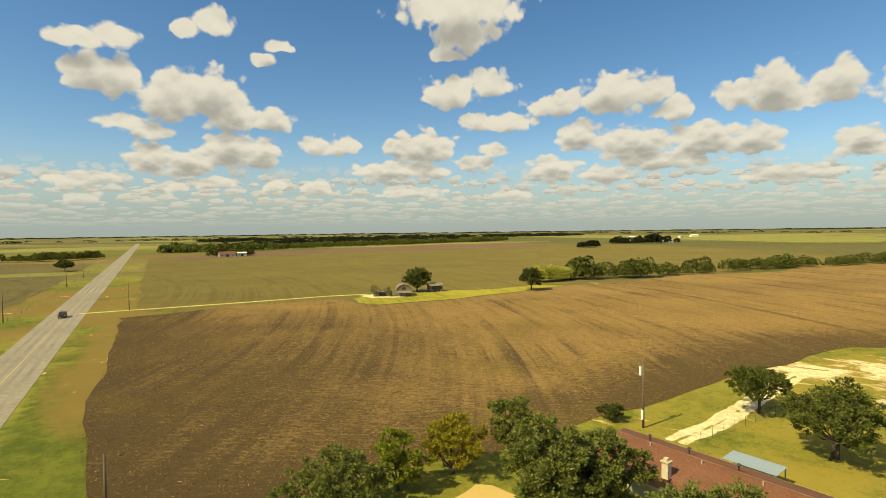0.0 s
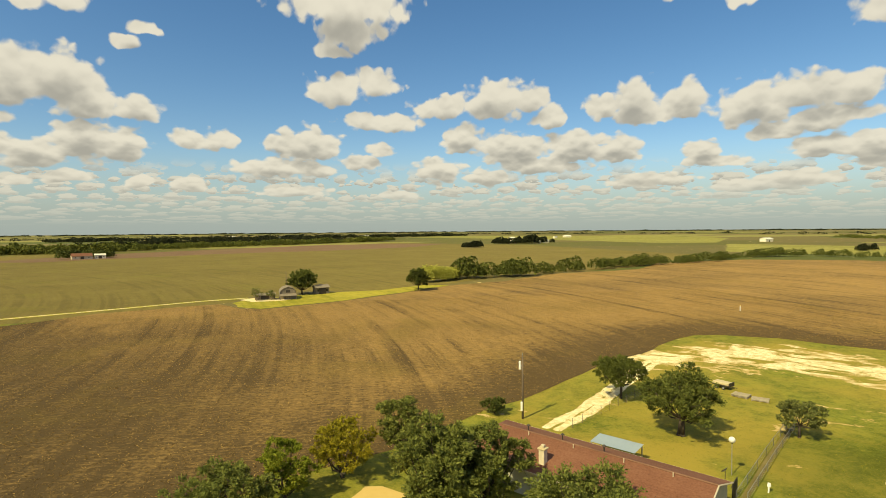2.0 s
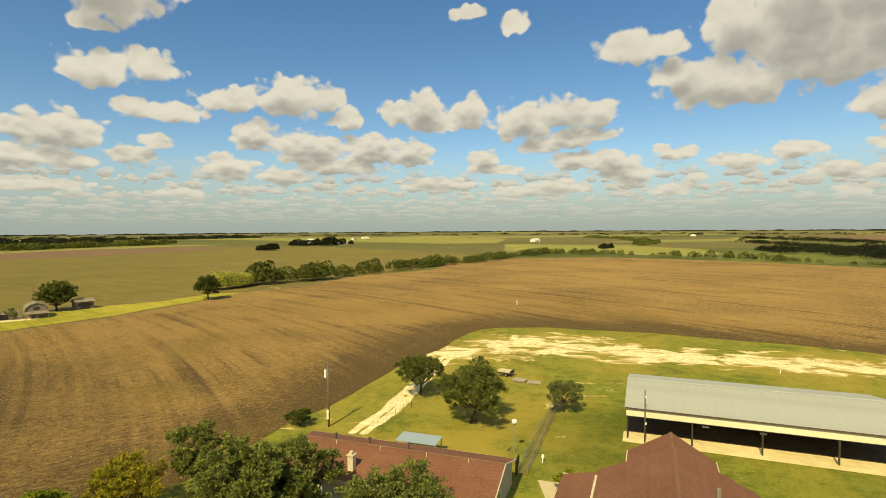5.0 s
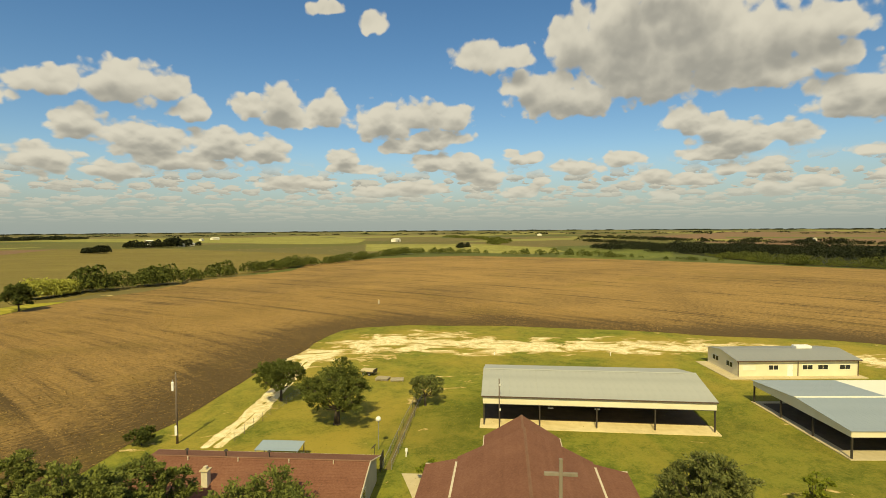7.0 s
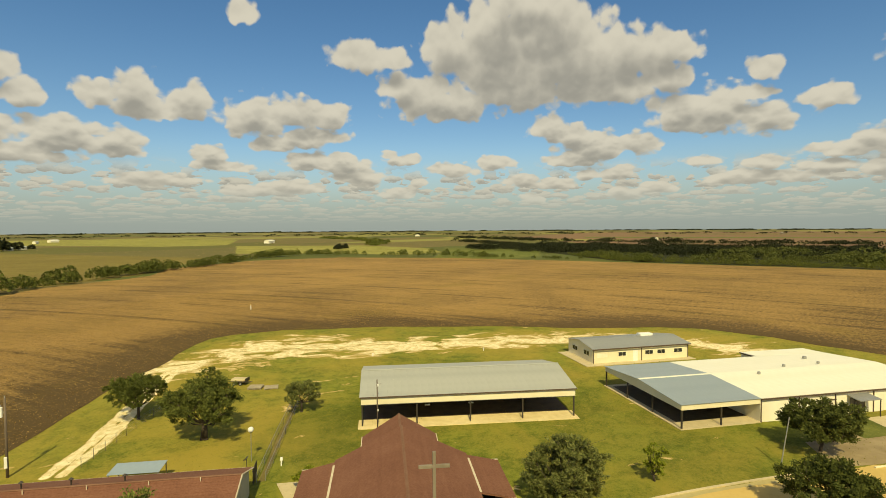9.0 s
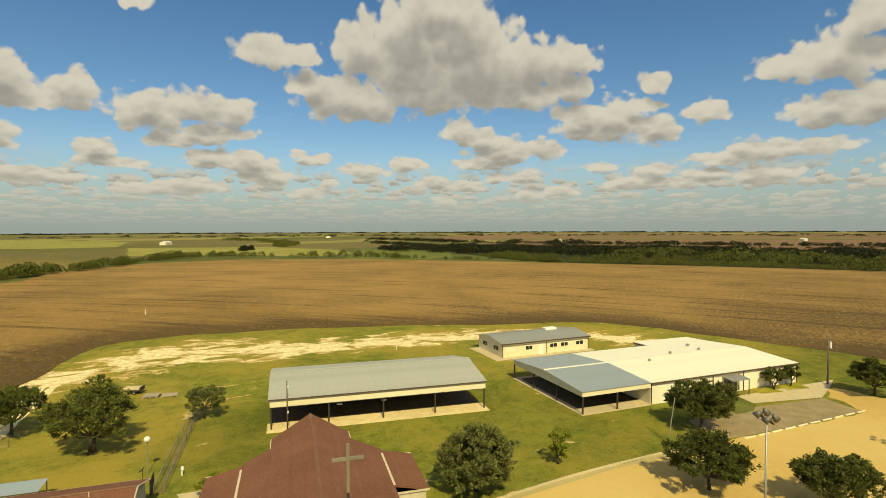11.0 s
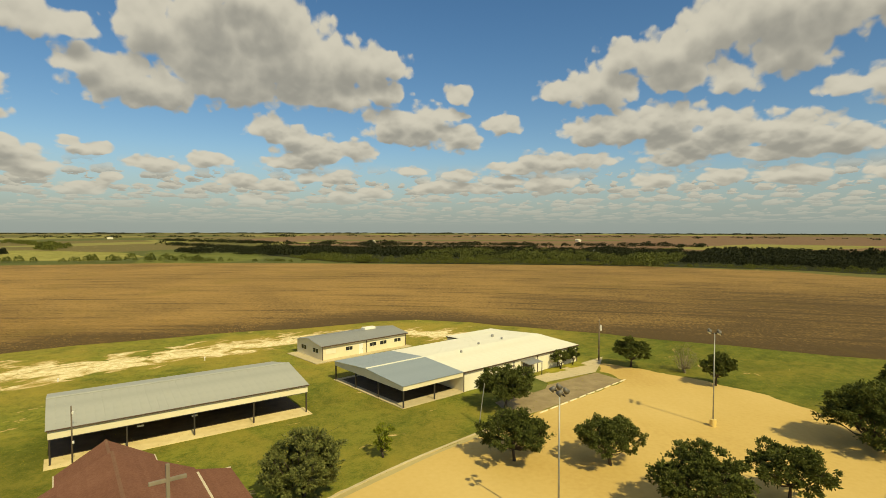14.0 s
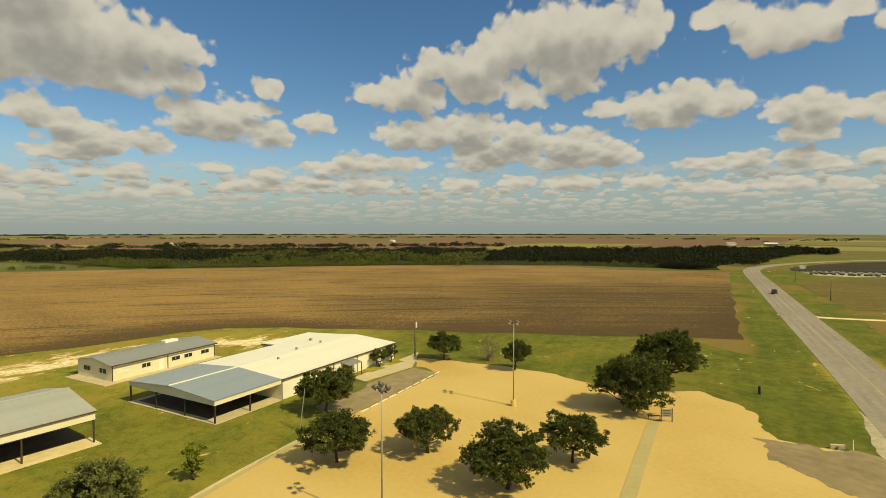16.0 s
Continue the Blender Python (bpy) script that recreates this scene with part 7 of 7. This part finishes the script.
part("bar", boxed(-0.04, 1.54, -0.03, 0.03, 0.5, 0.6), M_STEEL_DARK, lr)
dp = empty("dark_post", pose(55.3, -78.2, 0), "short dark stake in the mown verge", "post")
part("stake", boxed(-0.16, 0.16, -0.14, 0.14, -0.05, 1.35, 0.02), M_STEEL_DARK, dp)
cv = empty("culvert_end", pose(36.7, -67.6, 0, 0, 0, 60), "pale concrete culvert end beside the drive", "culvert")
part("headwall", boxed(-0.9, 0.9, -0.15, 0.15, -0.05, 0.5, 0.05), M_CONCRETE, cv)
part("pipe", rod(bmesh.new(), (0, -0.5, 0.12), (0, 0.6, 0.12), 0.28, 0.28, 14), M_STEEL, cv)
mk = empty("road_marker", pose(35.6, -68.6, 0), "thin white roadside marker post", "post")
part("post", boxed(-0.04, 0.04, -0.04, 0.04, -0.05, 1.3), M_WHITE, mk)


# ---- cars on the road ----
def suv(x, y, heading, label):
    root = empty("suv", pose(x, y, 0.055, 0, 0, heading), label, "car", "cars on the road")
    bm = bmesh.new()
    prof = [(-2.3, 0.45), (-2.3, 1.0), (-2.15, 1.12), (-1.95, 1.70), (0.35, 1.72), (1.0, 1.12), (2.2, 1.0), (2.35, 0.75), (2.35, 0.45)]
    a = [bm.verts.new((px, -0.92 + (0.14 if z > 1.3 else 0), z)) for px, z in prof]
    b = [bm.verts.new((px, 0.92 - (0.14 if z > 1.3 else 0), z)) for px, z in prof]
    bm.faces.new(a)
    bm.faces.new(b[::-1])
    for i in range(len(prof)):
        j = (i + 1) % len(prof)
        bm.faces.new((a[i], b[i], b[j], a[j]))
    bmesh.ops.bevel(bm, geom=list(bm.edges), offset=0.05, segments=2, affect="EDGES")
    part("body", bm, M_BLACK, root, "black paint")
    part("windscreen", slab([(0.45, -0.7, 1.66), (0.45, 0.7, 1.66), (0.97, 0.75, 1.18), (0.97, -0.75, 1.18)], -0.01), M_GLASS, root)
    part("rear_window", slab([(-2.02, -0.68, 1.6), (-2.02, 0.68, 1.6), (-2.14, 0.72, 1.2), (-2.14, -0.72, 1.2)], -0.02), M_GLASS, root)
    for s in (-1, 1):
        part("side_window", boxed(-1.8, 0.3, min(s * 0.80, s * 0.865), max(s * 0.80, s * 0.865), 1.22, 1.60, 0.02), M_GLASS, root)
        for wx in (-1.45, 1.45):
            w = part("wheel", rod(bmesh.new(), (wx, s * 0.72, 0.37), (wx, s * 0.95, 0.37), 0.37, 0.37, 20), M_RUBBER, root)
            part("rim", rod(bmesh.new(), (wx, s * 0.94, 0.37), (wx, s * 0.965, 0.37), 0.22, 0.22, 14), M_STEEL, w)
        part("headlight", boxed(2.28, 2.37, min(s * 0.55, s * 0.85), max(s * 0.55, s * 0.85), 0.72, 0.88, 0.02), M_LAMP_GLASS, root)
        part("tail_light", boxed(-2.33, -2.26, min(s * 0.65, s * 0.88), max(s * 0.65, s * 0.88), 0.95, 1.25, 0.02), M_TRIM_BROWN, root)
    part("bumper", boxed(2.3, 2.42, -0.85, 0.85, 0.42, 0.62, 0.03), M_STEEL_DARK, root)


suv(-115.0, 158.8, -61, "black sport utility car on the two-lane road")
suv(151.6, -209.4, 132, "small dark car far down the road")


# ---- farmsteads and far buildings ----
def barn(name, x, y, turn, L, D, E, R, wall, roof, label, category="barn", opening=True, group=""):
    root = empty(name, pose(x, y, 0, 0, 0, turn), label, category, group)
    part("wall", boxed(-L / 2, L / 2, -D / 2, -D / 2 + 0.15, 0, E), wall, root)
    part("wall", boxed(-L / 2, L / 2, D / 2 - 0.15, D / 2, 0, E), wall, root)
    for x0 in (-L / 2, L / 2 - 0.15):
        part("end_wall", gable_wall(bmesh.new(), x0, x0 + 0.15, -D / 2 + 0.155, D / 2 - 0.155, E, R - 0.05), wall, root)
    for s in (-1, 1):
        part("roof", slab([(-L / 2 - 0.4, s * (D / 2 + 0.4), E - 0.1), (L / 2 + 0.4, s * (D / 2 + 0.4), E - 0.1), (L / 2 + 0.4, 0, R), (-L / 2 - 0.4, 0, R)], 0.12), roof, root)
    if opening:
        d = part("door", boxed(-1.4, 1.4, -D / 2 - 0.05, -D / 2, 0, min(2.6, E - 0.3)), M_STEEL_DARK, root, "dark doorway")
        for wx in (-L * 0.32, L * 0.32):
            part("window", boxed(wx - 0.5, wx + 0.5, -D / 2 - 0.04, -D / 2, 1.1, 2.0), M_GLASS, root)
    return root


def loft_barn(x, y, turn):
    """The old barn with a round-shouldered roof and a loft door."""
    root = empty("old_barn", pose(x, y, 0, 0, 0, turn), "weathered grey barn with arched roof and open loft door", "barn")
    prof = [(-3.4, 0), (-3.4, 2.7), (-3.0, 3.9), (-1.9, 4.9), (0, 5.5), (1.9, 4.9), (3.0, 3.9), (3.4, 2.7), (3.4, 0)]
    for y0 in (-4.2, 4.05):
        bm = bmesh.new()
        a = [bm.verts.new((px, y0, z)) for px, z in prof]
        b = [bm.verts.new((px, y0 + 0.15, z)) for px, z in prof]
        bm.faces.new(a)
        bm.faces.new(b[::-1])
        for i in range(len(prof)):
            j = (i + 1) % len(prof)
            bm.faces.new((a[i], b[i], b[j], a[j]))
        part("end_wall", bm, M_WOOD_GREY, root)
    for s in (-1, 1):
        part("wall", boxed(s * 3.4 - 0.07, s * 3.4 + 0.07, -4.0, 4.0, 0, 2.7), M_WOOD_GREY, root)
    bm = bmesh.new()
    for (x0, z0), (x1, z1) in zip(prof[1:7], prof[2:8]):
        slab([(x0 * 1.06, -4.5, z0 + 0.12), (x1 * 1.06, -4.5, z1 + 0.12), (x1 * 1.06, 4.5, z1 + 0.12), (x0 * 1.06, 4.5, z0 + 0.12)], 0.08, bm)
    part("roof", bm, M_WOOD_GREY, root, "grey weathered sheet roof")
    part("loft_door", boxed(-0.9, 0.9, -4.26, -4.2, 3.1, 4.2), M_STEEL_DARK, root, "dark loft opening")
    part("lean_to_roof", slab([(-3.4, -4.2, 2.6), (3.4, -4.2, 2.6), (3.6, -7.0, 1.9), (-3.6, -7.0, 1.9)], 0.1), M_WOOD_GREY, root)
    for x0 in (-3.3, 0, 3.3):
        part("lean_to_post", boxed(x0 - 0.08, x0 + 0.08, -6.85, -6.7, 0, 1.9), M_WOOD_GREY, root)
    root.scale = (0.82, 0.82, 0.82)


loft_barn(-15.6, 204.0, 8)
barn("grey_shed", -3.6, 215.5, 20, 5.2, 4.2, 2.7, 3.7, M_WOOD_GREY, M_WOOD_GREY, "weathered grey plank shed beside the farm tree", "shed")
barn("low_shed", -23.5, 203.2, 5, 7.0, 3.5, 1.8, 2.4, M_WOOD_GREY, M_WOOD_GREY, "low collapsing farm shed of grey boards", "shed")
for x, y, h in ((-16.2, 207, 10.0),):
    utility_pole(x, y, h, 0, False, "tall farm pole with a yard light")
sheet("farm_gravel", [(-33, 203), (-27, 196), (-18, 197), (-14, 199), (-17, 206), (-27, 208)], 0.09, M_CHALK, "pale bare farmyard gravel", "ground", step=2, amount=0.6)
barn("far_farmhouse", -226, 553, 30, 16, 9, 3.0, 5.5, M_BRICK, M_SHINGLE, "far low farmhouse with brown roof among trees", "house")
barn("far_garage", -214, 562, 25, 9, 7, 3.6, 4.6, M_WALL_WHITE, M_ROOF_WHITE, "far small white garage beside trees", "building")
barn("far_white_barn", 722, 758, 15, 20, 11, 4.8, 6.8, M_WALL_WHITE, M_ROOF_WHITE, "far long white barn", "barn")
far_spots = ((300, 845, 10, 14), (345, 842, 60, 18), (372, 868, 20, 10), (420, 1180, 15, 16), (560, 1250, 40, 12), (640, 1350, 10, 20), (120, 1790, 0, 22), (-320, 1900, 30, 20), (-150, 1650, 20, 16),
             (662, -879, 30, 20), (720, -850, 60, 16), (1250, -350, 20, 14), (1900, -150, 0, 22), (1100, 120, 35, 9), (560, -175, 20, 10), (900, 640, 25, 14), (1500, 900, 30, 26))
for i, (x, y, turn, L) in enumerate(far_spots):
    barn("far_building", x, y, turn, L, L * 0.55, 3.2 + L * 0.05, 4.6 + L * 0.09, M_WALL_WHITE if i % 3 else M_WOOD_GREY, M_ROOF_WHITE if i % 2 else M_ROOF_GREY, "far pale farm building on the plain", "building", False, "far farm buildings")
utility_pole(127.7, -207.4, 8.5, 0, False, "weathered wooden utility pole in the pasture across the road")
utility_pole(185.2, -269.1, 8.5, 0, False, "weathered wooden utility pole far along the road")
utility_pole(-208.5, 305.7, 9, 0, False, "weathered wooden utility pole across the road")
utility_pole(-181.3, 253.7, 9, 0, False, "weathered wooden utility pole across the road")
bs = empty("far_sign", pose(228.6, -336.8, 0, 0, 0, 45), "far white sign on two posts at the bend", "sign")
part("board", boxed(-2.0, 2.0, -0.08, 0.08, 2.0, 4.2, 0.03), M_WHITE, bs)
for x in (-1.6, 1.6):
    part("post", boxed(x - 0.1, x + 0.1, 0.08, 0.25, -0.05, 3.6), M_STEEL_DARK, bs)
rng = random.Random(5)
for i in range(36):
    row, f = i % 3, (i // 3) / 11
    x, y = 190 + 26 * f + rng.uniform(-1.2, 1.2) + row * 3.0, -346 + 20 * f + rng.uniform(-1.2, 1.2) - row * 6.5
    k = empty("stored_trailer", pose(x, y, 0.05, 0, 0, rng.uniform(-14, 14) + 130), "pale piece of farm equipment parked in a row", "equipment", "parked farm equipment")
    part("body", boxed(-1.5, 1.5, -0.7, 0.7, 0.5, 1.2, 0.08), M_STEEL if i % 3 else M_WOOD_GREY, k)
    part("running_gear", box(boxed(-1.1, -0.7, -0.75, 0.75, 0, 0.5), 0.7, 1.1, -0.75, 0.75, 0, 0.5), M_RUBBER, k)
# pavilion lights
for x in (14.6, 8.6):
    q = empty("pavilion_light", frame_at(53.8, 40.2, 0.571, -0.821) @ pose(x + 0.2, 0.6, 2.35), "small white lamp fixture under the pavilion roof", "lamp", "pavilion lamps")
    part("housing", boxed(-0.35, 0.35, -0.15, 0.15, 0, 0.14, 0.03), M_WHITE, q)
    part("stem", rod(bmesh.new(), (0, 0, 0.14), (0, 0, 1.3), 0.025), M_STEEL_DARK, q)


# ---- straw and clods lying on the field, tufts in the grass ----
def litter(name, inside, outside, box_x, box_y, count, size, mat, label, seed, flat=0.25, z=0.05, category="straw"):
    """Many small pieces strewn over a stretch of ground, one object."""
    rng = np.random.default_rng(seed)
    x, y = rng.uniform(*box_x, count), rng.uniform(*box_y, count)
    ok = np.ones(count, bool)
    if inside:
        ok &= poly_inside(x, y, inside)
    for q in outside:
        ok &= ~poly_inside(x, y, q)
    x, y = x[ok], y[ok]
    n = len(x)
    way = rng.normal(size=(n, 3)) * np.array([1, 1, flat])
    p = np.stack([x, y, z + np.abs(rng.normal(size=n)) * 0.04], 1)
    ob = new(name, cards_mesh(name, leaf_cards(p, size * rng.uniform(0.5, 1.5, n), rng, 0.28, way * 1.5), mat))
    return tagged(ob, label, category, kind="stuff")


L_STRAW = leaf_material("loose_straw", (0.16, 0.10, 0.035), (0.46, 0.30, 0.10), 0.0)
L_CLOD = leaf_material("dark_clods", (0.05, 0.032, 0.015), (0.11, 0.07, 0.03), 0.0)
L_TUFT = leaf_material("grass_tufts", (0.14, 0.15, 0.014), (0.33, 0.29, 0.03), 0.0)
litter("loose_straw", FIELD, [], (-95, 150), (45, 190), 130000, 0.13, L_STRAW, "loose pale straw lying on the stubble field", 21)
litter("soil_clods", FIELD, [], (-95, 150), (45, 170), 18000, 0.075, L_CLOD, "dark soil clods lying on the stubble field", 22, 0.6)
litter("grass_tufts", YARD + [(60, -75), (20, -60), (0, 0), (-20, 40)], [LOT, FIELD], (10, 140), (-75, 108), 70000, 0.07, L_TUFT, "short dry grass tufts over the mown yard", 23, 1.6, 0.03, "grass")
